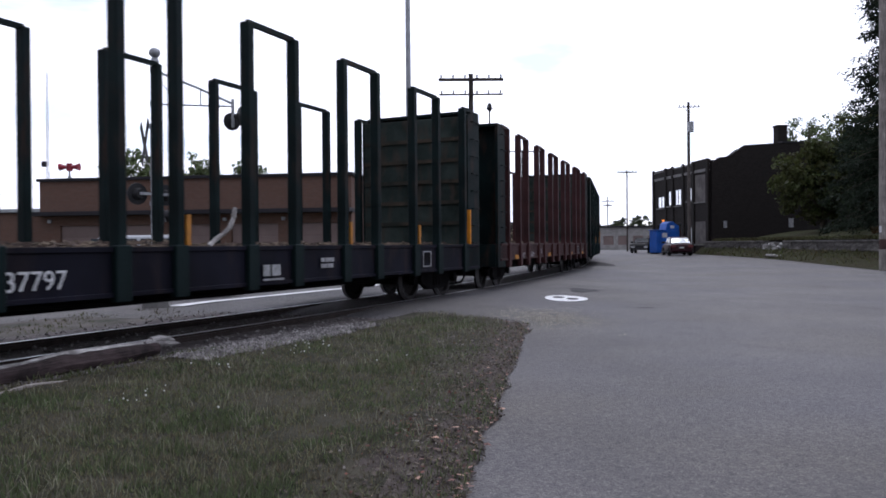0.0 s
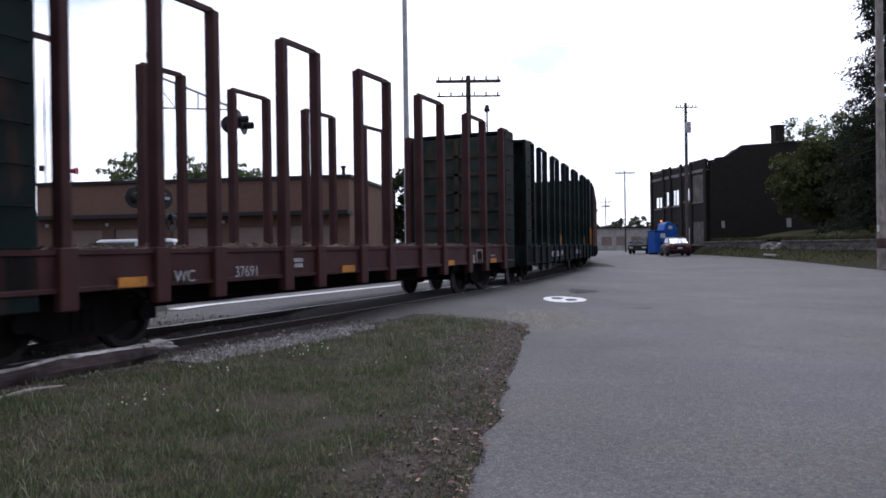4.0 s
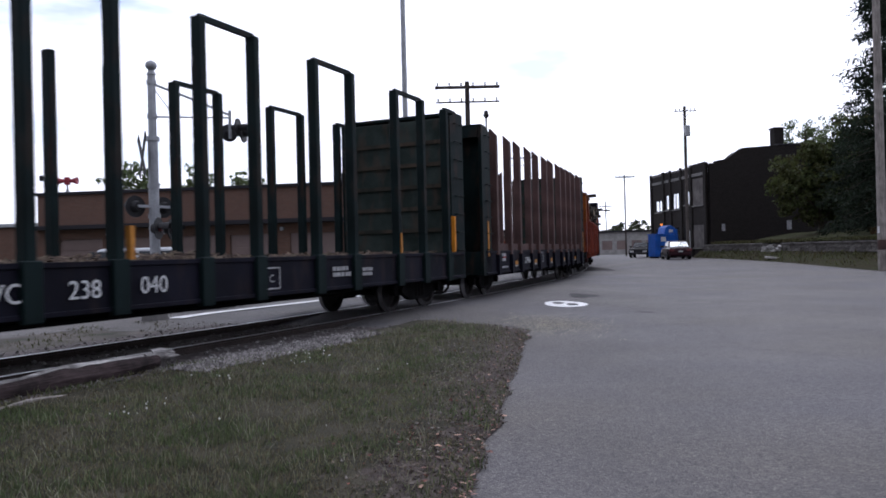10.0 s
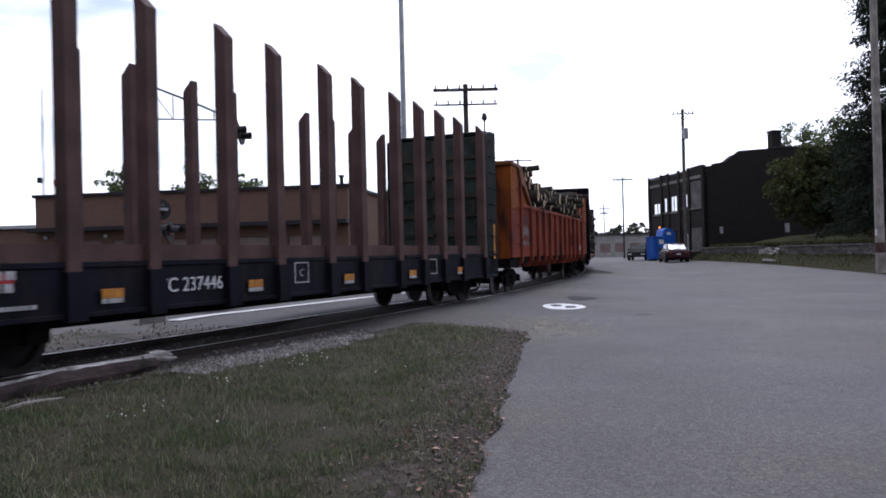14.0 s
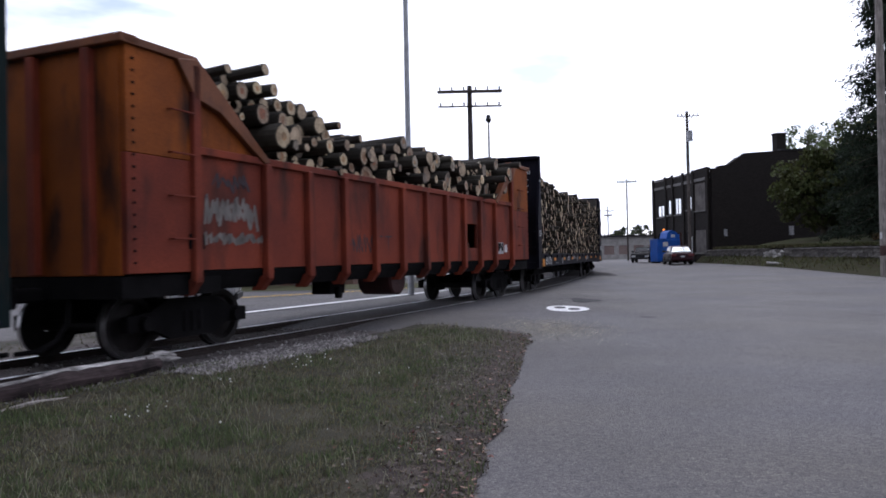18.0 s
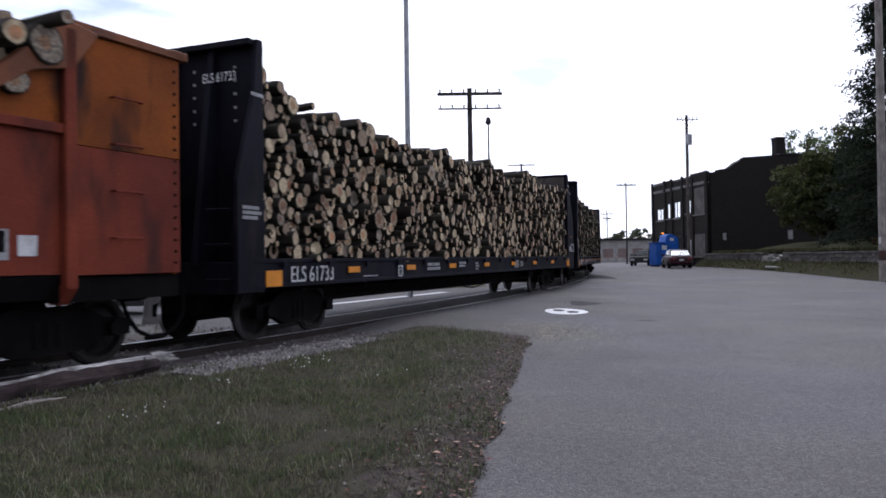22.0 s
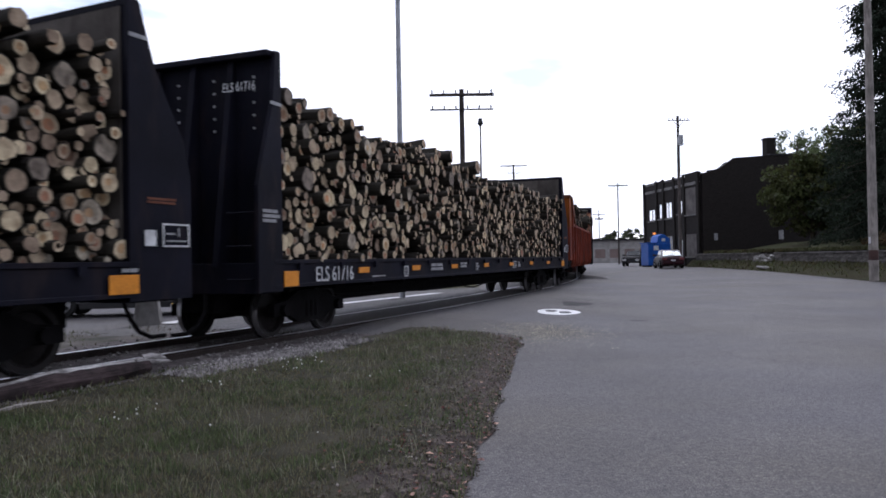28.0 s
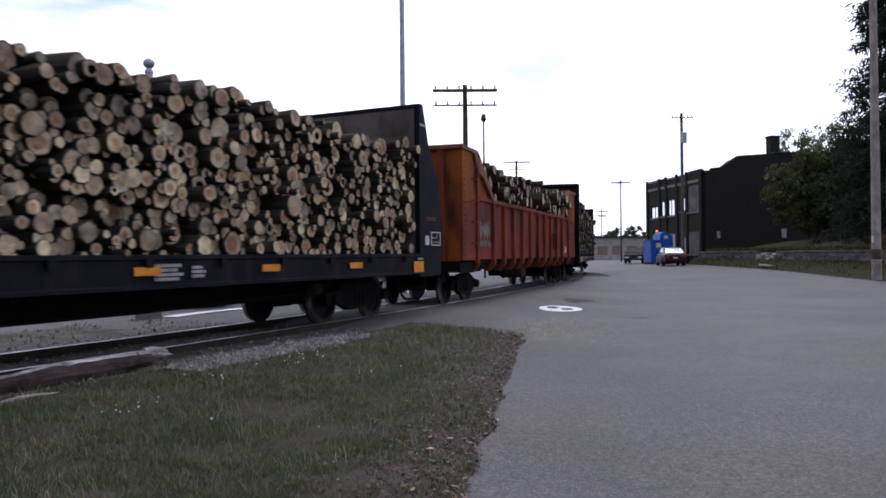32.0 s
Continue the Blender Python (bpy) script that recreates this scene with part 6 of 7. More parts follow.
    rod(bm, (-0.25, 0, 0), (0, 0, 0.5), 0.025, n=6)
    rod(bm, (0.25, 0, 0), (0, 0, 0.5), 0.025, n=6)
    part("mast", bm, M["galv"], s)
    bm = bmesh.new()
    rod(bm, (0, 0, 0.70), (0, 0, 1.12), 0.16, n=12)
    part("motor", bm, M["siren_red"], s)
    for sx in (-1, 1):
        bm = bmesh.new()
        rod(bm, (sx * 0.14, 0, 0.92), (sx * 0.34, 0, 0.92), 0.09, 0.13, n=12)
        rod(bm, (sx * 0.34, 0, 0.92), (sx * 0.56, 0, 0.92), 0.13, 0.21, n=14)
        part("horn", bm, M["siren_red"], s, "flared red horn")
    a = thing("radio_mast", pose(-77.7, 150, -0.06), "thin guyed lattice radio mast far behind the hall", "mast")
    for i in range(3):
        bm = bmesh.new()
        p = (0.35 * math.cos(2.094 * i), 0.35 * math.sin(2.094 * i))
        rod(bm, (p[0], p[1], 0), (p[0] * 0.5, p[1] * 0.5, 36), 0.06, 0.04, n=5)
        part("leg", bm, M["galv"], a)
    bm = bmesh.new()
    for k in range(34):
        i = k % 3
        p = [(0.35 * math.cos(2.094 * j), 0.35 * math.sin(2.094 * j)) for j in (i, (i + 1) % 3)]
        f0, f1 = 1 - 0.5 * k / 34, 1 - 0.5 * (k + 1) / 34
        rod(bm, (p[0][0] * f0, p[0][1] * f0, k * 1.05), (p[1][0] * f1, p[1][1] * f1, k * 1.05 + 1.05), 0.025, n=4)
    rod(bm, (0, 0, 35.5), (0, 0, 38.2), 0.03, n=5)
    part("bracing", bm, M["galv"], a)
    bm = B(((-1.1, -0.3, 17.5), (-0.3, 0.3, 18.6)))
    rod(bm, (-0.4, 0, 18.0), (0.2, 0, 18.0), 0.05)
    part("antenna_dish", bm, M["fascia"], a)


def build_school():
    """Dark brick building, its brick darkened for backlight, above the stone wall: windowed flank along the street,
    blank gabled front.
    """
    z0 = 0.3
    t = thing("brick_school", pose(23.48, 66.0, z0, 0, 0, 7.1), "two-storey building of dark brick, darkened for backlight, with a sloped parapet and chimney", "building")
    H = 8.45 - z0 + 0.15
    bm = bmesh.new()
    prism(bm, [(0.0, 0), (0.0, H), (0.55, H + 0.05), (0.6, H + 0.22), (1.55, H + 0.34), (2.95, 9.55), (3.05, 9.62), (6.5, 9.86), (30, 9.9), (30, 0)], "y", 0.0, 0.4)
    part("front_wall", bm, M["brick_dark_backlit"], t, "blank front of dark brick, darkened for backlight")
    part("end_wall", B(((29.6, 0.4, 0), (30, 12.35, 9.9))), M["brick_dark_backlit"], t)
    part("back_wall", B(((0.0, 11.97, 0), (29.6, 12.35, 8.3))), M["brick_dark_backlit"], t)
    bm = bmesh.new()
    prism(bm, [(0.45, 8.0), (1.6, 8.4), (2.95, 9.4), (29.6, 9.7), (29.6, 9.4), (3.0, 9.1), (0.45, 7.7)], "y", 0.4, 1.6)
    part("gable_roof", bm, M["fascia"], t)
    part("roof", B(((0.42, 1.6, 7.45), (29.6, 11.97, 7.6))), M["roof"], t)
    part("coping", B(((6.4, -0.08, 9.84), (30.05, 0.48, 9.98))), M["fascia"], t, "dark coping", bevel=0.01)
    bm = B(((6.45, 0.5, 9.6), (7.30, 1.3, 11.35)), ((6.38, 0.43, 11.35), (7.37, 1.37, 11.5)))
    part("chimney", bm, M["brick_dark_backlit"], t, "square brick chimney", bevel=0.01)
    # flank along the street, built in its own frame: x runs along the flank away from the corner
    upper = [(0.5, 2.55, 4.75, 7.15), (2.95, 4.25, 4.95, 6.15), (5.35, 6.85, 4.65, 6.20), (7.45, 8.5, 4.70, 6.15), (9.0, 10.8, 4.60, 5.75)]
    lower = [(0.5, 2.55, 1.0, 3.0), (3.9, 4.4, 1.0, 3.0), (5.3, 6.9, 1.0, 3.0), (7.5, 8.4, 1.0, 3.0), (9.1, 10.8, 1.0, 3.0)]
    holes = upper + lower
    fl = part("flank_wall", bmesh.new(), M["brick_dark_backlit"], t, at=pose(0, 0, 0, 0, 0, 90))
    bm = bmesh.new()
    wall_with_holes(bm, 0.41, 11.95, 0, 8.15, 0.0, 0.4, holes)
    fl.data = mesh_of(bm, "flank_wall", M["brick_dark_backlit"])
    for k, h in enumerate(holes):
        if k in (0, 5):
            part("boarded_opening", B(((h[0], 0.30, h[2]), (h[1], 0.37, h[3]))), M["board"], t, "grey boarded window", at=pose(0, 0, 0, 0, 0, 90))
        else:
            w = window(t, *h, 0.33, M["glare_pane"] if k < 5 else M["glass"], M["fascia"], 1 if h[1] - h[0] > 1.2 else 0)
            w.matrix_basis = pose(0, 0, 0, 0, 0, 90)
        part("window_sill", B(((h[0] - 0.08, 0.36, h[2] - 0.12), (h[1] + 0.08, 0.50, h[2] - 0.004))), M["concrete_old"], t, "pale stone sill", at=pose(0, 0, 0, 0, 0, 90))
    piers = (0.05, 2.75, 4.8, 7.15, 8.75, 11.7)
    for x in piers:
        part("pier", B(((x - 0.20, 0.402, 0), (x + 0.20, 0.52, 8.45))), M["brick_dark_backlit"], t, at=pose(0, 0, 0, 0, 0, 90), bevel=0.01)
    for i, (a, b) in enumerate(zip(piers[:-1], piers[1:])):
        part("parapet", B(((a + 0.24, -0.02, 8.15), (b - 0.24, 0.42, (8.45, 8.3, 8.3, 8.36, 8.36)[i]))), M["concrete_old"] if i in (1, 2, 4) else M["brick_dark_backlit"], t, at=pose(0, 0, 0, 0, 0, 90))
        part("string_course", B(((a + 0.24, 0.401, 7.35), (b - 0.24, 0.46, 7.60))), M["concrete_old"], t, "pale stone band under the parapet", at=pose(0, 0, 0, 0, 0, 90))
    part("side_door", B(((2.98, 0.41, 0.1), (3.7, 0.47, 2.5))), M["white"], t, "pale side door", at=pose(0, 0, 0, 0, 0, 90))
    lamp = part("wall_lamp", B(((9.1, 0.42, 3.25), (9.3, 0.58, 3.4))), M["amber_lamp"], t, "glowing amber lamp", at=pose(0, 0, 0, 0, 0, 90))
    part("wall_sign", B(((7.05, -0.05, 2.4), (7.5, -0.01, 3.2))), M["dimwhite"], t, "small pale wall notice")
    part("wall_sign", B(((1.0, -0.05, 2.4), (1.3, -0.01, 3.0))), M["dimwhite"], t, "small pale wall notice")

    # stone retaining wall, stone by stone
    a, b = Vector((21.55, 62.0)), Vector((25.9, 30.6))
    d = (b - a).normalized()
    ang = math.degrees(math.atan2(d.y, d.x))
    w = thing("stone_wall", pose(a.x, a.y, 0.25, 0, 0, ang), "rough grey stone retaining wall below the lawn", "wall", kind="structure")
    length = (b - a).length
    part("wall_core", B(((0, 0.06, -0.1), (length, 0.55, 1.18))), M["mortar"], w, "grey mortar core")
    rng = random.Random(5)
    meshes = []
    for k in range(6):
        bm = B(((0, 0, 0), (1, 1, 1)))
        soften(bm, 0.06)
        for v in bm.verts:
            v.co += Vector([rng.uniform(-0.075, 0.075) for _ in range(3)])
        meshes.append(mesh_of(bm, "stone", M["stone"]))
    for row, (z, h) in enumerate(((-0.05, 0.34), (0.30, 0.31), (0.62, 0.27), (0.90, 0.25))):
        x = -0.2 * row
        while x < length:
            l = rng.uniform(0.45, 0.95)
            if not (11.5 < x < 13.2 and row < 2) and not (8.3 < x < 10.5 and row > 0):
                part("stone", rng.choice(meshes), None, w, at=Matrix.Translation((x, rng.uniform(-0.03, 0.02), z)) @ Matrix.Diagonal((l - 0.03, 0.35, h - 0.02, 1)))
            x += l
    part("coping", B(((-0.1, -0.06, 1.14), (8.4, 0.5, 1.27)), ((10.8, -0.05, 1.13), (length, 0.5, 1.26))), M["stone"], w, "worn stone coping", bevel=0.02)
    pale = []
    for me in meshes[:3]:
        me = me.copy()
        me.materials.clear()
        me.materials.append(M["concrete"])
        pale.append(me)
    for k in range(54):   # fallen pale rubble in the breach
        u, h = rng.uniform(-1.15, 1.15), rng.random()
        l = rng.uniform(0.16, 0.42)
        part("rubble_stone", rng.choice(pale), None, w, at=pose(9.6 + u, -0.05 - 0.55 * (1 - h) * rng.random(), 0.16 + 0.92 * h * (1 - 0.2 * u * u), rng.uniform(-25, 25), rng.uniform(-25, 25), rng.uniform(0, 90)) @ Matrix.Diagonal((l, l * 0.8, l * 0.6, 1)))
    s = thing("concrete_slab", pose(21.5, 49.0, ground_z(21.5, 49.0) + 0.12, 6, 4, 30), "broken pale concrete slab on the grass", "slab")
    part("slab", B(((-0.6, -0.35, 0), (0.6, 0.35, 0.14))), M["concrete"], s, bevel=0.03)

    # low shed and wall at the far end of the street
    f = thing("far_shed", pose(22.0, 118, 0.2), "long low grey block shed at the far end of the street", "building")
    bm = bmesh.new()
    hs = [(3.0 + 2.3 * i, 4.6 + 2.3 * i, 1.0, 2.4) for i in range(5)]
    wall_with_holes(bm, -6, 18, 0, 3.7, 0, 0.3, hs)
    part("front_wall", bm, M["concrete"], f)
    for h in hs:
        part("shutter", B(((h[0], 0.1, h[2]), (h[1], 0.2, h[3]))), M["panel"], f)
    part("roof", B(((-6.2, -0.3, 3.7), (18.2, 9, 3.95))), M["fascia"], f)
    part("side_wall", B(((-6, 0.3, 0), (-5.7, 9, 3.7))), M["concrete"], f)
    part("side_wall", B(((17.7, 0.3, 0), (18.0, 9, 3.7))), M["concrete"], f)


# ---------------------------------------------------------------- poles and signals
def utility_pole(x, y, h, r, arms, mt, label, lean=(0, 0), turn=0.0, insul=True, braced=True):
    z = ground_z(x, y)
    t = thing("utility_pole", pose(x, y, z - 0.05, lean[0], lean[1], turn), label, "utility pole", "utility poles")
    bm = bmesh.new()
    rod(bm, (0, 0, 0), (0, 0, h), r, r * 0.72, n=12)
    part("pole", bm, mt, t, smooth=False)
    for za, w, th in arms:
        bm = B(((-w / 2, -r - 0.09, za - th), (w / 2, -r + 0.02, za + th)))
        part("crossarm", bm, mt, t, bevel=0.008)
        for sx in (-1, 1) if braced else ():
            bm = bmesh.new()
            rod(bm, (sx * w * 0.22, -r - 0.03, za - th), (0, -r * 0.8, za - 0.55), 0.018, n=5)
            part("brace", bm, M["galv"], t)
        if insul:
            for k in range(6):
                u = -w / 2 + 0.12 + (w - 0.24) * k / 5
                if abs(u) < r:
                    continue
                bm = bmesh.new()
                rod(bm, (u, -r - 0.03, za + th), (u, -r - 0.03, za + th + 0.16), 0.03, 0.04, n=7)
                part("insulator", bm, M["black_metal"], t)
    return t


def build_poles():
    utility_pole(1.41, 36.0, 9.44, 0.15, [(9.14, 3.05, 0.065), (8.44, 3.0, 0.03)], M["pole_dark"], "dark creosoted telegraph pole with two crossarms", braced=False)
    p2 = utility_pole(19.5, 60.0, 12.1, 0.145, [(11.7, 1.75, 0.03)], M["pole_mid"], "tall grey-brown utility pole with a short crossarm and transformer")
    bm = bmesh.new()
    rod(bm, (0.05, -0.42, 9.7), (0.05, -0.42, 10.5), 0.22, n=12)
    part("transformer", bm, M["galv"], p2)
    p3 = utility_pole(22.4, 92.0, 9.9, 0.10, [(9.6, 2.4, 0.06)], M["pole_dark"], "distant utility pole with one crossarm")
    p4 = utility_pole(30.5, 140.0, 9.7, 0.11, [(8.8, 2.4, 0.06), (8.0, 1.6, 0.1)], M["pole_dark"], "distant utility pole with small crossarms")
    utility_pole(7.96, 75.0, 10.73, 0.13, [(10.58, 2.7, 0.05), (9.88, 1.6, 0.03)], M["pole_dark"], "distant utility pole standing beyond the curve of the track", insul=False)
    rp = utility_pole(19.77, 34.0, 13.0, 0.205, [], M["pole_wood"], "bare grey wooden utility pole at the road edge")
    bm = bmesh.new()
    rod(bm, (0, 0, 1.0), (0, 0, 1.45), 0.204, 0.203, n=12, caps=False)
    part("marker_band", bm, M["brown"], rp, "faded reddish marker band")
    part("tag", B(((-0.21, -0.15, 1.75), (-0.19, 0.0, 2.05))), M["white"], rp)
    # tall steel pole and street lamp
    t = thing("steel_pole", pose(-1.12, 26.0, 0.0), "tall slender grey steel pole", "pole")
    bm = bmesh.new()
    rod(bm, (0, 0, 0), (0, 0, 13.0), 0.105, 0.075, n=12)
    part("shaft", bm, M["alu"], t)
    bm = bmesh.new()
    rod(bm, (0, 0, 0), (0, 0, 0.12), 0.24, n=12)
    part("base_flange", bm, M["galv"], t)
    t = thing("street_lamp", pose(2.85, 45.0, 0.0), "thin street lamp post with a small lantern", "street lamp")
    bm = bmesh.new()
    rod(bm, (0, 0, 0), (0, 0, 9.3), 0.07, 0.045, n=8)
    part("post", bm, M["pole_dark"], t)
    bm = bmesh.new()
    rod(bm, (0, 0, 9.3), (0, 0, 9.45), 0.06, 0.20, n=8)
    rod(bm, (0, 0, 9.45), (0, 0, 9.75), 0.17, 0.10, n=8)
    part("lantern", bm, M["black_metal"], t)
    # level-crossing signal with cantilever
    m = thing("crossing_signal", pose(-6.56, 17.44, 0.0, 0, 0, 12), "aluminium level-crossing signal mast with cantilever, crossbuck and lamps", "crossing signal")
    bm = bmesh.new()
    prism(bm, [(-0.30, 0.0), (0.30, 0.0), (0.20, 0.75), (-0.20, 0.75)], "y", -0.25, 0.25)
    part("concrete_base", bm, M["concrete_old"], m, "tapered concrete foundation", bevel=0.02)
    bm = bmesh.new()
    rod(bm, (0, 0, 0.75), (0, 0, 4.2), 0.118, 0.112, n=14)
    rod(bm, (0, 0, 4.2), (0, 0, 5.65), 0.092, 0.088, n=14)
    for z, r in ((1.2, 0.14), (2.35, 0.14), (3.05, 0.135), (4.12, 0.15), (4.64, 0.11), (5.42, 0.11)):
        rod(bm, (0, 0, z), (0, 0, z + 0.10), r, n=14)
    part("mast", bm, M["alu"], m, "painted aluminium tube")
    bm = bmesh.new()
    rod(bm, (0, 0, 5.65), (0, 0, 5.75), 0.11, 0.06, n=10)
    bmesh.ops.create_uvsphere(bm, u_segments=12, v_segments=8, radius=0.13, matrix=Matrix.Translation((0, 0, 5.86)) @ Matrix.Diagonal((1, 1, 0.9, 1)))
    part("bell", bm, M["alu"], m, "bell on the mast top")
    bm = bmesh.new()
    tube(bm, [(0, 0, 5.45), (1.0, 0, 5.06), (1.72, 0, 4.74)], 0.03)
    tube(bm, [(0, 0, 4.68), (1.72, 0, 4.68)], 0.02)
    for x in (0.5, 1.0, 1.4):
        tube(bm, [(x, 0, 4.68), (x, 0, 5.45 - 0.40 * x)], 0.014)
    tube(bm, [(0.5, 0, 4.68), (0, 0, 5.40)], 0.012)
    part("cantilever_arm", bm, M["alu"], m)

    def lamp_pair(turn, z, away):
        """Two round lamps on a bar across the mast, turned about it."""
        at = pose(0, 0, 0, 0, 0, turn)
        for k in (-1, 1):
            bm = bmesh.new()
            rod(bm, (k * 0.36, -away, z), (k * 0.36, -away + 0.02, z), 0.25, n=18)
            part("lamp_backing", bm, M["black_metal"], m, "round lamp backing", at=at)
            bm = bmesh.new()
            rod(bm, (k * 0.36, -away + 0.02, z), (k * 0.36, -away + 0.16, z), 0.14, 0.10, n=14)
            part("lamp_housing", bm, M["black_metal"], m, at=at)
            bm = bmesh.new()
            rod(bm, (k * 0.36, -away - 0.02, z), (k * 0.36, -away - 0.03, z), 0.10, n=14)
            part("lamp_lens", bm, M["lens"], m, at=at)
            bm = bmesh.new()
            for a0 in range(0, 10):
                a, b = math.pi * a0 / 10, math.pi * (a0 + 1) / 10
                q = [bm.verts.new((k * 0.36 + 0.13 * math.cos(w), yy, z + 0.13 * math.sin(w))) for w, yy in ((a, -away - 0.02), (b, -away - 0.02), (b, -away - 0.26), (a, -away - 0.26))]
                bm.faces.new(q)
            part("lamp_visor", bm, M["black_metal"], m, at=at)
        part("lamp_bar", B(((-0.40, -away + 0.17, z - 0.03), (0.40, -away + 0.22, z + 0.03))), M["alu"], m, at=at)
    lamp_pair(222, 2.62, 0.19)
    lamp_pair(75, 2.10, 0.26)
    for k, (dx, dy) in enumerate(((0.20, -0.22), (-0.22, 0.20), (0.42, -0.05))):
        d = Vector((0.93, -0.30, 0.0)) if k != 1 else Vector((-0.5, 0.86, 0.0))
        c = Vector((1.80 + dx * 0.5, dy, 4.42 - 0.06 * k))
        bm = bmesh.new()
        rod(bm, c, c + d * 0.03, 0.21, n=18)
        part("lamp_backing", bm, M["black_metal"], m, "round black lamp backing")
        bm = bmesh.new()
        rod(bm, c + d * 0.03, c + d * 0.24, 0.075, 0.085, n=12, caps=False)
        part("lamp_visor", bm, M["black_metal"], m)
        bm = bmesh.new()
        rod(bm, c - d * 0.14, c, 0.06, 0.09, n=12)
        part("lamp_housing", bm, M["black_metal"], m)
    bm = bmesh.new()
    rod(bm, (1.72, 0, 4.2), (1.72, 0, 4.85), 0.035, n=8)
    part("lamp_hanger", bm, M["alu"], m)
    for k in (-1, 1):
        bm = B(((-0.60, -0.145 - 0.02 * (k > 0), -0.09), (0.60, -0.13 - 0.02 * (k > 0), 0.09)))
        part("crossbuck_board", bm, M["roof"], m, "crossbuck board", at=pose(-0.08, -0.05, 3.78, 0, 0, -70) @ pose(0, 0, 0, 0, 50 * k, 0))


# ---------------------------------------------------------------- vehicles and bin
def vehicle(name, label, m, L, W, H, paint, wheelbase, wr, kind, tail):
    """A parked road vehicle; its own x points forwards."""
    t = thing(name, m, label, "car")
    hood, belt = H * 0.62, H * 0.64
    h2 = L / 2
    if kind == "sedan":
        low = [(-h2, 0.30), (-h2 - 0.02, 0.62), (-h2 + 0.05, belt - 0.02), (-h2 + 0.75, belt + 0.02), (h2 - 1.25, belt), (h2 - 0.35, hood - 0.06), (h2, hood - 0.22), (h2, 0.32), (h2 - 0.3, 0.24), (-h2 + 0.3, 0.24)]
        cab = [(-h2 + 0.40, belt), (-h2 + 1.15, H - 0.05), (-h2 + 1.65, H), (h2 - 2.05, H - 0.01), (h2 - 1.22, belt)]
    elif kind == "pickup":
        hood = belt = H * 0.60
        low = [(-h2, 0.48), (-h2, belt - 0.04), (h2 - 1.45, belt), (h2 - 0.25, belt - 0.10), (h2, belt - 0.28), (h2, 0.48), (h2 - 0.25, 0.38), (-h2 + 0.2, 0.38)]
        cab = [(-1.18, belt), (-1.05, H - 0.05), (-0.85, H), (0.90, H - 0.02), (1.72, belt)]
    else:
        low = [(-h2, 0.42), (-h2, belt), (h2 - 1.5, belt), (h2 - 0.25, belt - 0.08), (h2, belt - 0.25), (h2, 0.42), (h2 - 0.25, 0.34), (-h2 + 0.2, 0.34)]
        cab = [(-h2 + 0.06, belt), (-h2 + 0.25, H - 0.04), (-h2 + 0.6, H), (h2 - 2.35, H - 0.02), (h2 - 1.5, belt)]
    bm = bmesh.new()
    prism(bm, low, "y", -W / 2, W / 2)
    if kind == "sedan":   # rounded ends: the flanks draw in towards bumper and deck
        for v in bm.verts:
            v.co.y *= 1 - 0.10 * smooth01((abs(v.co.x) - h2 + 0.5) / 0.5) - (0.03 if v.co.z > belt - 0.1 else 0)
    part("body", bm, paint, t, bevel=0.09 if kind == "sedan" else 0.05)
    bm = bmesh.new()
    prism(bm, cab, "y", -W / 2 + 0.12, W / 2 - 0.12)
    for v in bm.verts:
        if v.co.z > belt + 0.1:
            v.co.y *= 0.86
    cabin = part("cabin", bm, paint, t, bevel=0.05)
    cx0, cx1 = cab[0][0], cab[-1][0]
    for sy in (-1, 1):
        y = sy * (W / 2 - 0.12)
        mid = (cab[1][0] + cab[3][0]) / 2
        for a, b in ((cab[1][0] + 0.02, mid - 0.05), (mid + 0.05, cab[3][0] + 0.25)):
            bm = B(((a, min(y, y + sy * 0.006), belt + 0.06), (b, max(y, y + sy * 0.006), H - 0.10)))
            for v in bm.verts:   # leans with the cabin's flank
                v.co.y *= 1 - 0.14 * (v.co.z - belt) / (H - belt)
            part("side_window", bm, M["glass"], cabin)
        part("sill", B(((-wheelbase / 2 + 0.45, min(y + sy * 0.1, y + sy * 0.135), 0.24), (wheelbase / 2 - 0.45, max(y + sy * 0.1, y + sy * 0.135), 0.40))), M["trim"], t)
        part("mirror", B(((cx1 - 0.35, min(y + sy * 0.02, y + sy * 0.28), belt + 0.02), (cx1 - 0.2, max(y + sy * 0.02, y + sy * 0.28), belt + 0.18))), M["trim"], t, bevel=0.02)
        for k in (-1, 1):
            bm = bmesh.new()
            x = k * wheelbase / 2
            w0, w1 = sy * (W / 2 - 0.20), sy * (W / 2 + 0.012)
            rod(bm, (x, w0, wr), (x, w1, wr), wr, n=24)
            wh = part("wheel", bm, M["tyre"], t, "black tyre", bevel=0.03)
            bm = bmesh.new()
            rod(bm, (x, w1, wr), (x, w1 + sy * 0.012, wr), wr * 0.64, n=18)
            part("rim", bm, M["rim"], wh, "silver alloy rim")
            bm = bmesh.new()
            for j in range(5):
                a = 2 * math.pi * j / 5
                rod(bm, (x, w1 + sy * 0.016, wr), (x + wr * 0.6 * math.cos(a), w1 + sy * 0.016, wr + wr * 0.6 * math.sin(a)), 0.035, 0.06, n=5)
            rod(bm, (x, w1 + sy * 0.01, wr), (x, w1 + sy * 0.03, wr), 0.08, n=10)
            part("spoke_gaps", bm, M["trim"], wh, "dark gaps between the spokes")
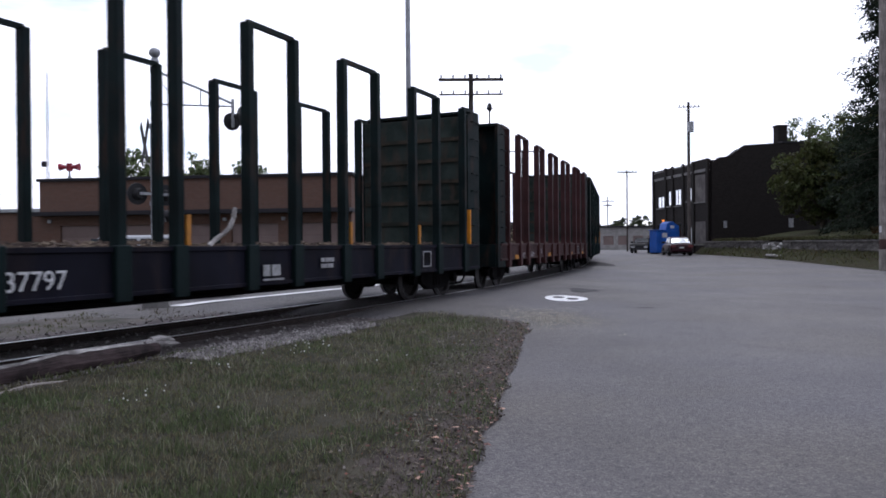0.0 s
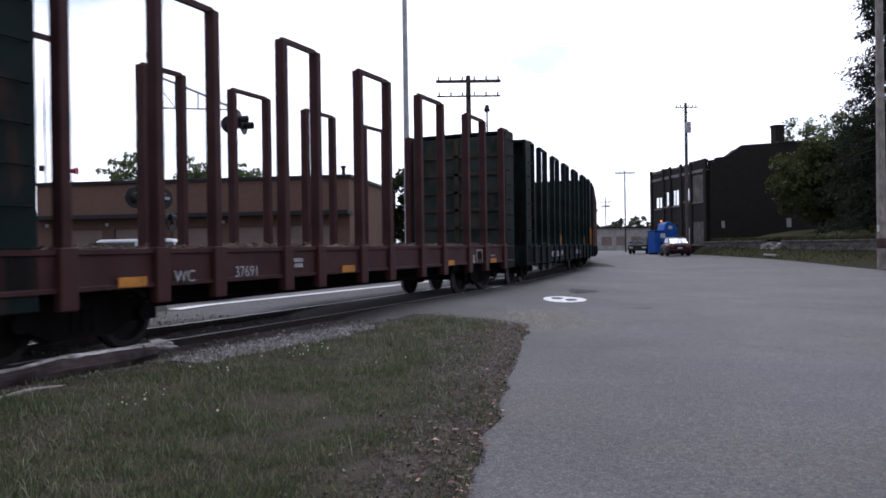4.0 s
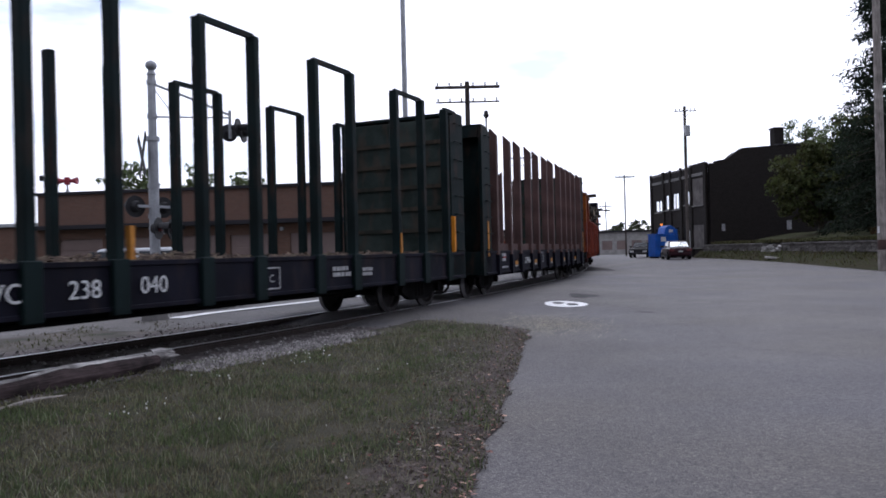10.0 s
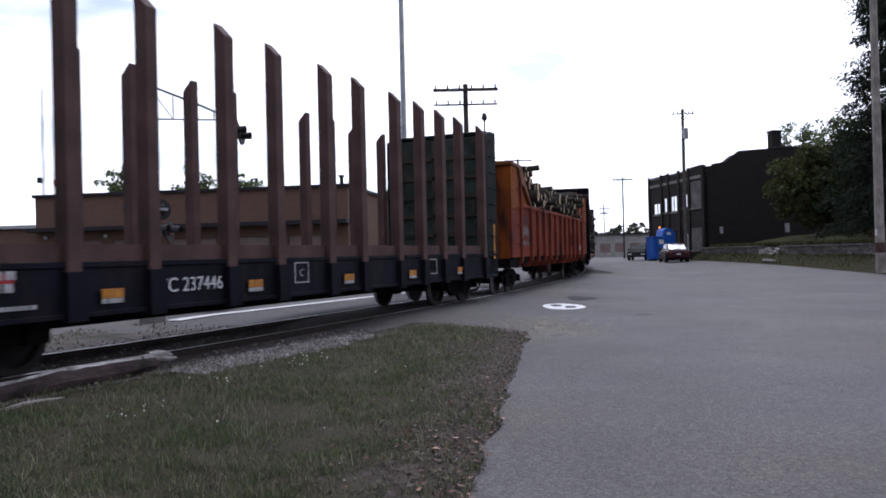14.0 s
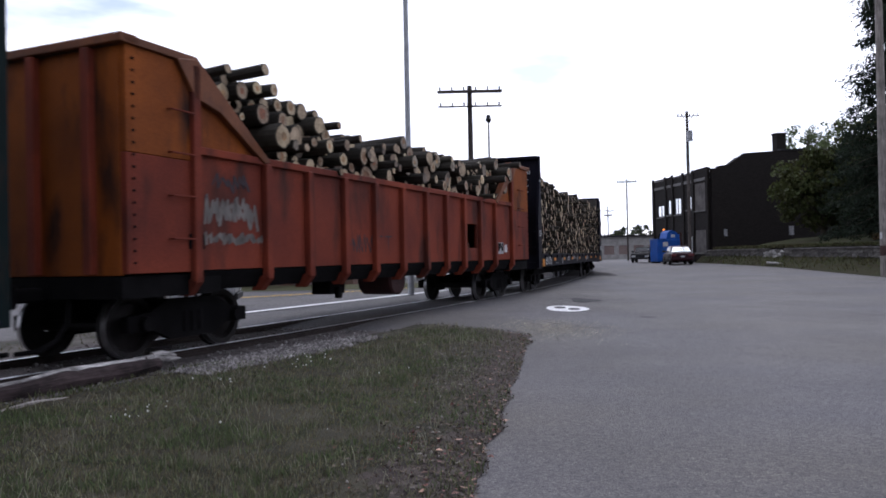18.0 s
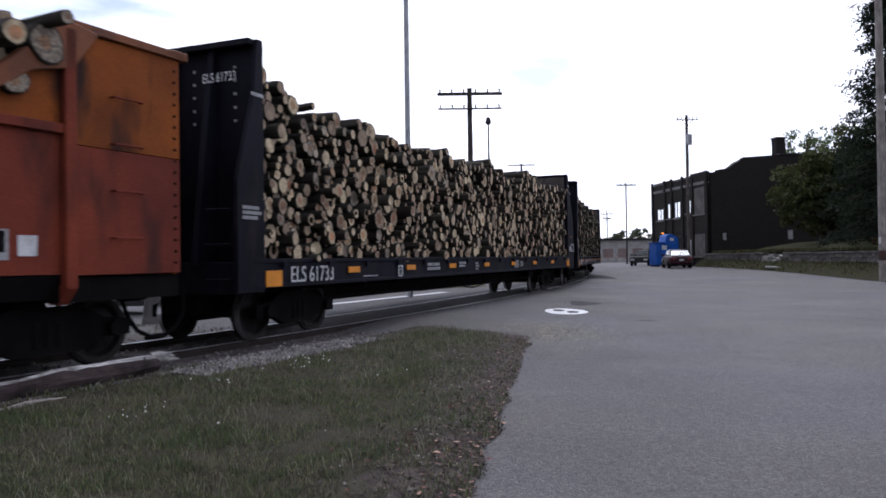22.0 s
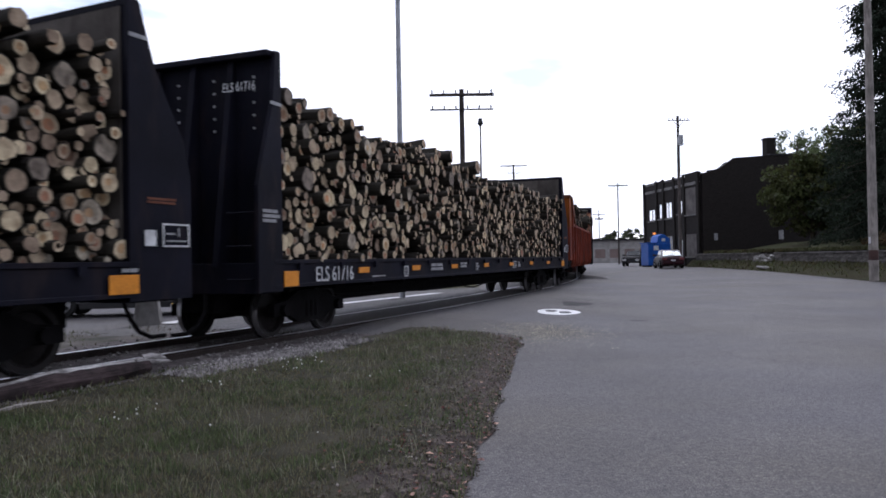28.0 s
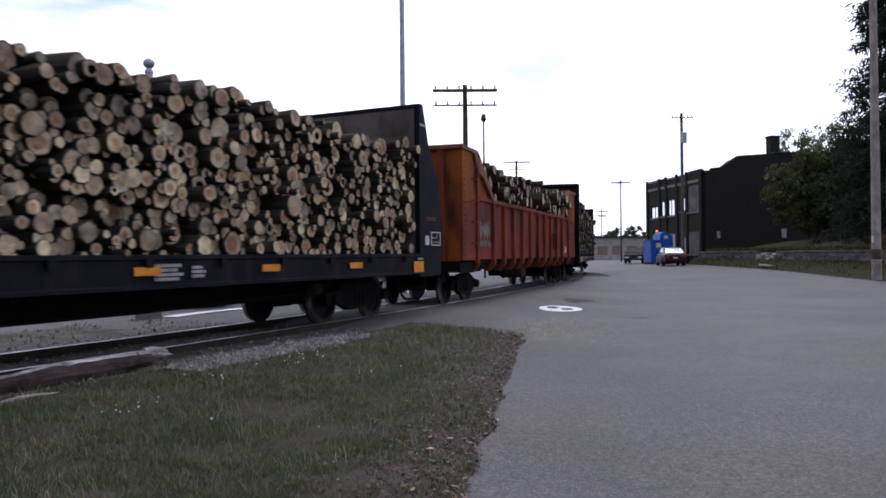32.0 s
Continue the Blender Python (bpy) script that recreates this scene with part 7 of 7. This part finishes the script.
        part("tail_lamp", B(((-h2 - 0.035, min(sy * (W / 2 - 0.42), sy * (W / 2 - 0.06)), belt - 0.28), (-h2 + 0.06, max(sy * (W / 2 - 0.42), sy * (W / 2 - 0.06)), belt - 0.10))), M["lamp_red"], t, "red tail lamp", bevel=0.01)
        part("headlamp", B(((h2 - 0.08, min(sy * (W / 2 - 0.45), sy * (W / 2 - 0.08)), hood - 0.40), (h2 + 0.02, max(sy * (W / 2 - 0.45), sy * (W / 2 - 0.08)), hood - 0.26))), M["lamp_clear"], t, "clear headlamp", bevel=0.01)

    def pane(a, b, name, gm=M["glass"]):
        a, b = Vector((a[0], 0, a[1])), Vector((b[0], 0, b[1]))
        nrm = Vector((b.z - a.z, 0, -(b.x - a.x))).normalized() * 0.012
        if nrm.z < 0:
            nrm = -nrm
        bm = bmesh.new()
        w = W / 2 - 0.19
        p, q = a.lerp(b, 0.12) + nrm, a.lerp(b, 0.88) + nrm
        bm.faces.new([bm.verts.new(v) for v in ((p.x, -w, p.z), (p.x, w, p.z), (q.x, w * 0.86, q.z), (q.x, -w * 0.86, q.z))])
        bmesh.ops.solidify(bm, geom=bm.faces[:], thickness=0.006)
        part(name, bm, gm, cabin)
    # tail: rear window gets the mirror metal that stands in for sky glare
    pane(cab[0], cab[1], "rear_window", M["glare_pane"] if tail else M["glass"])
    pane(cab[-1], cab[-2], "windscreen")
    part("bumper", B(((-h2 - 0.06, -W / 2 + 0.1, 0.32), (-h2 + 0.1, W / 2 - 0.1, 0.52))), M["trim"] if kind != "sedan" else paint, t, bevel=0.03)
    part("bumper", B(((h2 - 0.1, -W / 2 + 0.1, 0.32), (h2 + 0.06, W / 2 - 0.1, 0.52))), M["trim"] if kind != "sedan" else paint, t, bevel=0.03)
    part("grille", B(((h2 - 0.02, -W / 2 + 0.5, hood - 0.42), (h2 + 0.03, W / 2 - 0.5, hood - 0.26))), M["black_metal"], t)
    part("plate", B(((-h2 - 0.075, -0.16, 0.56), (-h2 - 0.03, 0.16, 0.66))), M["white"], t, "plain white plate")
    return t


def build_vehicles():
    def z(x, y):
        return ground_z(x, y) + 0.004
    vehicle("parked_sedan", "dark red sedan parked at the kerb, sky on its rear window", pose(18.2, 59.0, z(18.2, 59.0), 0, 0, 82), 4.5, 1.74, 1.42, M["car_red"], 2.7, 0.32, "sedan", True)
    vehicle("parked_hatchback", "black car parked farther up the street", pose(19.45, 74.0, z(19.45, 74.0), 0, 0, 248), 4.2, 1.75, 1.5, M["car_dark"], 2.5, 0.31, "suv", False)
    vehicle("parked_pickup", "silver pickup truck parked on the road behind the rails", pose(-8.47, 21.40, z(-8.47, 21.40), 0, 0, 190), 5.2, 1.9, 1.74, M["car_silver"], 3.2, 0.38, "pickup", False)
    t = thing("blue_container", pose(19.75, 67.6, z(19.75, 67.6), 0, 0, 8), "tall blue steel collection container with a sloped lid", "container")
    bm = bmesh.new()
    prism(bm, [(-1.05, 0.12), (1.05, 0.12), (1.05, 2.05), (-1.05, 2.05)], "y", -0.8, 0.8)
    part("body", bm, M["bin_blue"], t, "bright blue steel body", bevel=0.03)
    bm = bmesh.new()
    prism(bm, [(-0.20, 2.06), (-0.06, 2.68), (0.22, 2.86), (0.50, 2.84), (1.05, 2.45), (1.05, 2.06)], "y", -0.72, 0.72)
    part("hood", bm, M["bin_blue"], t, "raised sloped blue hood", bevel=0.03)
    bm = bmesh.new()
    prism(bm, [(-1.12, 2.06), (-0.26, 2.06), (-0.26, 2.12), (-1.12, 2.14)], "y", -0.86, 0.86)
    part("lid", bm, M["bin_blue"], t, bevel=0.012)
    part("label_plate", B(((-0.55, -0.825, 1.45), (-0.1, -0.81, 1.85))), M["white"], t, "white label")
    part("label_plate", B(((0.25, -0.735, 2.25), (0.60, -0.72, 2.50))), M["white"], t, "white label")
    for x in (-0.6, 0.0, 0.6):
        part("side_rib", B(((x - 0.05, -0.86, 0.15), (x + 0.05, -0.80, 1.3))), M["bin_blue"], t)
    for x in (-0.85, 0.85):
        part("skid", B(((x - 0.1, -0.75, 0.0), (x + 0.1, 0.75, 0.12))), M["black"], t)


# ---------------------------------------------------------------- trees
def leaves(name, centres, per, spread, size, mt, parent, rng, flat=1.0):
    verts, faces = [], []
    for c in centres:
        for _ in range(per):
            d = rng.normal(0, 1, 3)
            d *= spread * rng.random() ** 0.4 / np.linalg.norm(d)
            p = np.array(c) + d * np.array((1, 1, flat))
            a, b = rng.normal(0, 1, 3), rng.normal(0, 1, 3)
            a /= np.linalg.norm(a)
            b -= a * (a @ b)
            b /= np.linalg.norm(b)
            s = size * (0.6 + 0.8 * rng.random())
            k = len(verts)
            verts += [p - a * s, p - b * s * 0.55, p + a * s, p + b * s * 0.55]
            faces += [(k, k + 1, k + 2, k + 3)]
    return part(name, data_mesh(name, verts, faces, mt), None, parent)


def tree(x, y, z, h, rad, mt, seed, label, per=60, blobs=60, size=0.16, crown0=0.3, spread=0.6, name="tree"):
    rng = np.random.default_rng(seed)
    t = thing(name, pose(x, y, z), label, "tree", "trees")
    bm = bmesh.new()
    tips = []
    lean = rng.normal(0, 0.03, 2)
    rod(bm, (0, 0, -0.1), (lean[0] * h, lean[1] * h, h * 0.55), 0.035 * h ** 0.9, 0.016 * h ** 0.9, n=9)
    for i in range(9):
        a = 2.4 * i + rng.random()
        z0 = h * (crown0 + 0.04 * i) * 0.8
        z1 = z0 + h * (0.18 + 0.22 * rng.random())
        r = rad * (0.5 + 0.45 * rng.random())
        p0 = Vector((lean[0] * z0, lean[1] * z0, z0))
        p1 = Vector((math.cos(a) * r * 0.5, math.sin(a) * r * 0.5, (z0 + z1) / 2 + 0.2))
        p2 = Vector((math.cos(a) * r, math.sin(a) * r, min(z1, h * 0.92)))
        rod(bm, p0, p1, 0.013 * h ** 0.9, 0.008 * h ** 0.9, n=6)
        rod(bm, p1, p2, 0.008 * h ** 0.9, 0.002 * h ** 0.9, n=5)
        tips += [p1, p2]
    part("trunk", bm, M["trunk"], t, "brown trunk with limbs")
    cs = []
    while len(cs) < blobs:
        d = rng.normal(0, 1, 3)
        d /= np.linalg.norm(d)
        k = 0.35 + 0.65 * rng.random() ** 0.5
        zc = h * (crown0 + 1) / 2 + d[2] * k * h * (1 - crown0) / 2 * 0.95
        taper = 1.0 - 0.35 * max(0, (zc / h - 0.6) / 0.4)
        wob = 1 + 0.75 * noise.noise((d[0] * 2.2, d[1] * 2.2, d[2] * 2.2 + seed)) + 0.15 * noise.noise((d[0] * 6, d[1] * 6, d[2] * 6 + seed))
        cs.append((d[0] * k * rad * taper * wob, d[1] * k * rad * taper * wob, zc))
    cs += [tuple(q) for q in tips]
    leaves("crown", cs, per, spread, size, mt, t, rng, 0.75)
    return t


def spruce(x, y, z, h, rad, seed, label):
    """A ragged spruce: drooping boughs of uneven reach, each with hanging clumps of needle sprays."""
    rng = np.random.default_rng(seed)
    t = thing("spruce_tree", pose(x, y, z), label, "tree", "trees")
    bm = bmesh.new()
    rod(bm, (0, 0, -0.2), (0, 0, h), 0.26, 0.03, n=9)
    part("trunk", bm, M["trunk"], t, "straight dark trunk")
    bm = bmesh.new()
    heads, dirs = [], []
    zz = 1.0
    while zz < h - 0.3:
        f = 1 - zz / h
        L = (0.25 + rad * f) * (0.45 + 0.62 * rng.random() ** 0.8)
        a = rng.random() * 6.283
        rise = rng.normal(0.02, 0.10)
        droop = 0.25 + 0.25 * rng.random()
        pts = []
        for u in (0.0, 0.25, 0.5, 0.75, 1.0):
            w = a + 0.25 * (u * rng.normal(0, 0.5))
            pts.append(Vector((math.cos(w) * L * u, math.sin(w) * L * u, zz + L * (rise * u - droop * u * u + (0.10 if u == 1.0 else 0)))))
        for k, (p, q) in enumerate(zip(pts[:-1], pts[1:])):
            rod(bm, p, q, 0.04 - 0.009 * k, 0.031 - 0.009 * k, n=4, caps=False)
        n = int(3 + 3.4 * L)
        for k in range(n):
            u = 0.15 + 0.87 * (k + rng.random()) / n
            m = min(3, int(u * 4))
            c = pts[m].lerp(pts[m + 1], u * 4 - m)
            side = rng.normal(0, 0.10 + 0.20 * math.sin(min(1.0, u) * 3.1)) * min(1.5, 0.4 + L / 3)
            c = np.array((c.x - math.sin(a) * side, c.y + math.cos(a) * side, c.z - 0.35 * abs(side) - 0.05))
            big = 0.17 + 0.15 * rng.random()
            m = int(13 + 12 * rng.random())
            heads.append(c + rng.normal(0, 1, (m, 3)) * np.array((big, big, big * 0.55)) - np.array((0, 0, 0.10)) * rng.random((m, 1)))
            dirs.append(np.array((math.cos(a) * 0.55, math.sin(a) * 0.55, -0.5)) + rng.normal(0, 0.55, (m, 3)))
        zz += (0.055 + 0.05 * rng.random()) * (0.75 + 0.5 * f)
    part("limbwork", bm, M["trunk"], t, "thin dark boughs")
    p, d = np.concatenate(heads), np.concatenate(dirs)
    d /= np.linalg.norm(d, axis=1)[:, None]
    o = np.cross(d, rng.normal(0, 1, d.shape))
    o /= np.linalg.norm(o, axis=1)[:, None]
    ln = (0.10 + 0.13 * rng.random(len(p)))[:, None]
    quad = np.stack([p - o * 0.022, p + o * 0.022, p + d * ln + o * 0.04, p + d * ln * 1.5, p + d * ln - o * 0.04], 1).reshape(-1, 3)
    part("needles", data_mesh("needles", quad.tolist(), np.arange(len(quad)).reshape(-1, 5).tolist(), M["needle"]), None, t, "drooping dark green needle sprays")
    return t


def build_trees():
    spruce(28.7, 47.5, 1.8, 22.5, 5.5, 3, "tall dark spruce with drooping ragged branches on the lawn")
    spruce(33.6, 52.0, 2.0, 18.0, 5.0, 4, "dark spruce standing behind another on the lawn")
    tree(29.1, 58.0, 1.6, 7.7, 3.7, M["leaf"], 11, "broad olive green tree before the brick building", per=60, blobs=125, size=0.17, crown0=0.16, spread=0.7)
    tree(32.0, 58.0, 1.9, 8.2, 3.6, M["leaf_dark"], 12, "dense dark tree before the brick building", per=70, blobs=120, size=0.17, crown0=0.06, spread=0.7)
    tree(30.4, 53.5, 2.6, 5.0, 3.0, M["leaf_dark"], 13, "low dark bush-like tree on the lawn", per=60, blobs=80, size=0.15, crown0=0.04, spread=0.6)
    tree(40.8, 85.5, 0.4, 15.2, 3.4, M["leaf_pale"], 14, "taller thin-leaved pale tree behind the building", per=34, blobs=75, size=0.15, crown0=0.5, spread=0.6)
    tree(45.8, 87.0, 0.4, 16.4, 3.6, M["leaf_pale"], 24, "taller thin-leaved pale tree behind the building", per=30, blobs=70, size=0.15, crown0=0.5, spread=0.6)
    tree(34.2, 60.5, 2.0, 10.4, 2.7, M["leaf"], 15, "tall leafy tree behind the spruce", per=40, blobs=70, size=0.16, crown0=0.4)
    tree(-25.0, 62.0, 0.0, 9.6, 2.6, M["leaf_pale"], 16, "sparse green tree showing above the hall", per=30, blobs=60, size=0.17, crown0=0.45, spread=0.5)
    tree(-20.0, 63.0, 0.0, 9.5, 2.2, M["leaf_pale"], 17, "sparse green tree showing above the hall", per=28, blobs=55, size=0.17, crown0=0.45, spread=0.5)
    tree(-16.5, 64.0, 0.0, 8.7, 1.8, M["leaf_pale"], 18, "sparse green tree showing above the hall", per=28, blobs=45, size=0.17, crown0=0.5, spread=0.5)
    tree(-1.6, 50.5, 0.0, 7.4, 2.0, M["leaf_dark"], 19, "dark bushy tree beside the hall", per=60, blobs=70, size=0.15, crown0=0.08, spread=0.5)
    for x, y, h, r, sd in ((26.2, 41.5, 0.75, 1.3, 41), (27.0, 44.5, 0.8, 1.5, 42)):
        tree(x, y, 1.72, h, r, M["leaf_brown"], sd, "low reddish-brown shrub above the stone wall", per=40, blobs=45, size=0.09, crown0=0.05, spread=0.3, name="shrub")
    for i, (x, y, h, r) in enumerate(((31, 150, 5.6, 3.0), (36, 152, 6.6, 3.2), (40.5, 155, 7.2, 3.2), (45, 150, 6.2, 3.0))):
        tree(x, y, 0.0, h, r, M["far_green"], 30 + i, "distant hazy green tree behind the shed", per=26, blobs=44, size=0.3, crown0=0.1)


# ---------------------------------------------------------------- build the place, then the train
build_ground()
build_rails()
build_driftwood()
build_brick_hall()
build_school()
build_poles()
build_vehicles()
build_trees()

TRAIN = []   # car, centre along the track at 20 s, truck spacing, wheelsets


def add_car(maker, centre, truck, *args):
    ws = []
    TRAIN.append((maker(*args, ws), centre, truck, ws))


GREEN = dict(side="navy", stake="green", inner="dull", bulk="green", ztop=1.26, zbot=0.66, number="", amber=[(-2.12, 0.42), (1.92, 0.42), (4.66, 0.42), (7.42, 0.85)], seed=21,
             text=[("37797", -4.28, 0.80, 0.30)], bars=[(1.04, 0.98, 2, 0.36, 0.07), (-0.50, 0.80, 1, 0.50, 0.17), (-0.50, 0.73, 1, 0.55, 0.03)], panels=[(5.16, 0.95, "")], ink="white")
REDCAR = dict(side="red", stake="red", inner="dull", bulk="green", ztop=1.28, zbot=0.80, number="", amber=[], seed=22,
              text=[("WC", -5.42, 0.84, 0.22), ("37691", -4.15, 0.86, 0.22)], bars=[(-3.05, 1.04, 2, 0.35, 0.06), (6.1, 0.98, 1, 0.4, 0.03), (4.72, 0.98, 3, 0.16, 0.05)], panels=[(5.33, 0.99, "")], strips=[(-6.3, 0.88), (-1.3, 0.88), (3.37, 0.87), (6.30, 0.86)], ink="dimwhite")
GREEN2 = dict(lost_bars=(1, 2), far_hoops=[(-6.0, -4.9), (-3.4, -2.25), (-0.78, 0.34), (1.80, 2.95), (4.60, 5.70)], hoops=[(-6.0, -4.88), (-3.37, -2.21), (-0.74, 0.40), (1.97, 3.13), (4.82, 6.0)], side="navy", stake="green", inner="dull", bulk="green", ztop=1.25, zbot=0.65, number="", amber=[(-2.08, 0.42), (4.80, 0.42), (7.46, 0.85)], seed=23,
              text=[("WC", -3.72, 0.83, 0.30), ("238", -2.70, 0.83, 0.30), ("040", -1.68, 0.84, 0.30)], bars=[(2.35, 0.98, 2, 0.58, 0.07), (3.35, 0.95, 2, 0.32, 0.06), (-4.9, 0.86, 2, 0.3, 0.06)], panels=[(0.70, 0.92, "C")], ink="white")
BROWN = dict(side="navy", stake="brown", inner="dull", bulk="green", ztop=1.27, zbot=0.64, number="WC 237446", amber=[], seed=24,
             text=[("WC 237446", -3.73, 0.86, 0.262)], bars=[(-6.75, 0.78, 1, 0.95, 0.045), (-6.62, 1.10, 2, 0.4, 0.09)], panels=[(-1.12, 1.02, "C"), (3.98, 1.0, "")], ink="white")
add_car(stake_car, -71.0, 6.6, "pulpwood_flatcar", "empty dark green pulpwood flatcar with hooped stakes and rusty bulkheads", "hoop", GREEN)
add_car(stake_car, -53.1, 6.6, "pulpwood_flatcar", "empty oxide-red pulpwood flatcar with hooped stakes and green bulkheads", "hoop", REDCAR)
add_car(stake_car, -35.3, 6.6, "pulpwood_flatcar", "empty blue-black pulpwood flatcar with green hooped stakes and amber strips", "hoop", GREEN2)
add_car(stake_car, -17.58, 6.6, "pulpwood_flatcar", "empty pulpwood flatcar with broad brown stakes cut to a point", "blade", BROWN)
add_car(gondola, 0.03, 6.45, "log_gondola", "faded orange ribbed gondola with raised ends, heaped with logs", dict(seed=51, parts=300))
add_car(log_car, 19.58, 8.45, "log_flatcar", "blue-black bulkhead flatcar stacked with cut logs, sky-lit log ends", "ELS 61733",
        dict(seed=61, lining=True, num_x=-8.75, parts=300, stretch=(-9.9, 2.0), top=lambda x: 4.10 + 0.08 * math.sin(x * 1.7) - 0.30 * smooth01((x + 9.5) / 4.0) + 0.14 * smooth01((x + 2.5) / 4.0)))
add_car(log_car, 42.58, 8.45, "log_flatcar", "blue-black bulkhead flatcar stacked with cut logs of mixed thickness", "ELS 61716",
        dict(seed=62, lining=True, num_x=-8.45, parts=300, stretch=(-9.9, 2.0), top=lambda x: 4.05 + 0.06 * math.sin(x * 1.3 + 1) - 0.14 * smooth01((x + 9.0) / 5.0) - 0.29 * smooth01((x + 3.2) / 3.0)))
add_car(gondola, 63.2, 6.45, "log_gondola", "faded orange ribbed gondola farther back, heaped with logs", dict(seed=53, parts=300))
add_car(log_car, 82.75, 8.45, "log_flatcar", "blue-black bulkhead flatcar stacked with logs far back in the train", "ELS 61733",
        dict(seed=61, num_x=-8.6, parts=0, stretch=(0, 0), top=lambda x: 3.72 + 0.07 * math.sin(x * 1.5) - 0.15 * smooth01((x - 4.0) / 5.5)))
# a pale stripped branch on the first car's deck
bent = bmesh.new()
TWIG = [(-0.64, -0.6, 1.26), (-0.50, -0.6, 1.36), (-0.30, -0.6, 1.46), (-0.15, -0.6, 1.56), (-0.06, -0.6, 1.72), (-0.03, -0.6, 1.88)]
for a, b in zip(TWIG[:-1], TWIG[1:]):
    rod(bent, a, b, 0.042, 0.034, n=7)
part("stripped_branch", bent, M["driftwood"], TRAIN[0][0], "pale bent stripped branch on the deck")


SLACK = (-0.04, 0.04, 0.08, 0.06, -0.04, -0.15, -0.18, -0.19, -0.22, -0.20, -0.10, 0.0, 0.05, 0.13, 0.18, 0.18, 0.06,
         -0.10, -0.16, -0.08, 0.02, 0.13, 0.03, -0.06, -0.14, -0.17, -0.16, -0.10, -0.02, 0.02, 0.02, 0.08, 0.18)


def travelled(t):
    """Metres that the train has gone towards the camera since 20 s: a steady roll with a little slack running in and out."""
    return 3.7206 * (t - 20) + 0.00166 * (t - 20) ** 2 + float(np.interp(t, range(33), SLACK))


def car_pose(s, half):
    ax, ay, _ = track(s - half)
    bx, by, _ = track(s + half)
    return pose((ax + bx) / 2, (ay + by) / 2, RAIL_Z, 0, 0, math.degrees(math.atan2(by - ay, bx - ax)))


def motions():
    for car, centre, half, wheels in TRAIN:
        walk(car, [(t, car_pose(centre - travelled(t), half)) for t in [0.5 * i for i in range(65)]])
        for ws, ax in wheels:
            walk(ws, [(t, pose(ax, 0, 0.42, 0, -math.degrees(travelled(t) / 0.42), 0)) for t in [i / 7.5 for i in range(241)]])


motions()
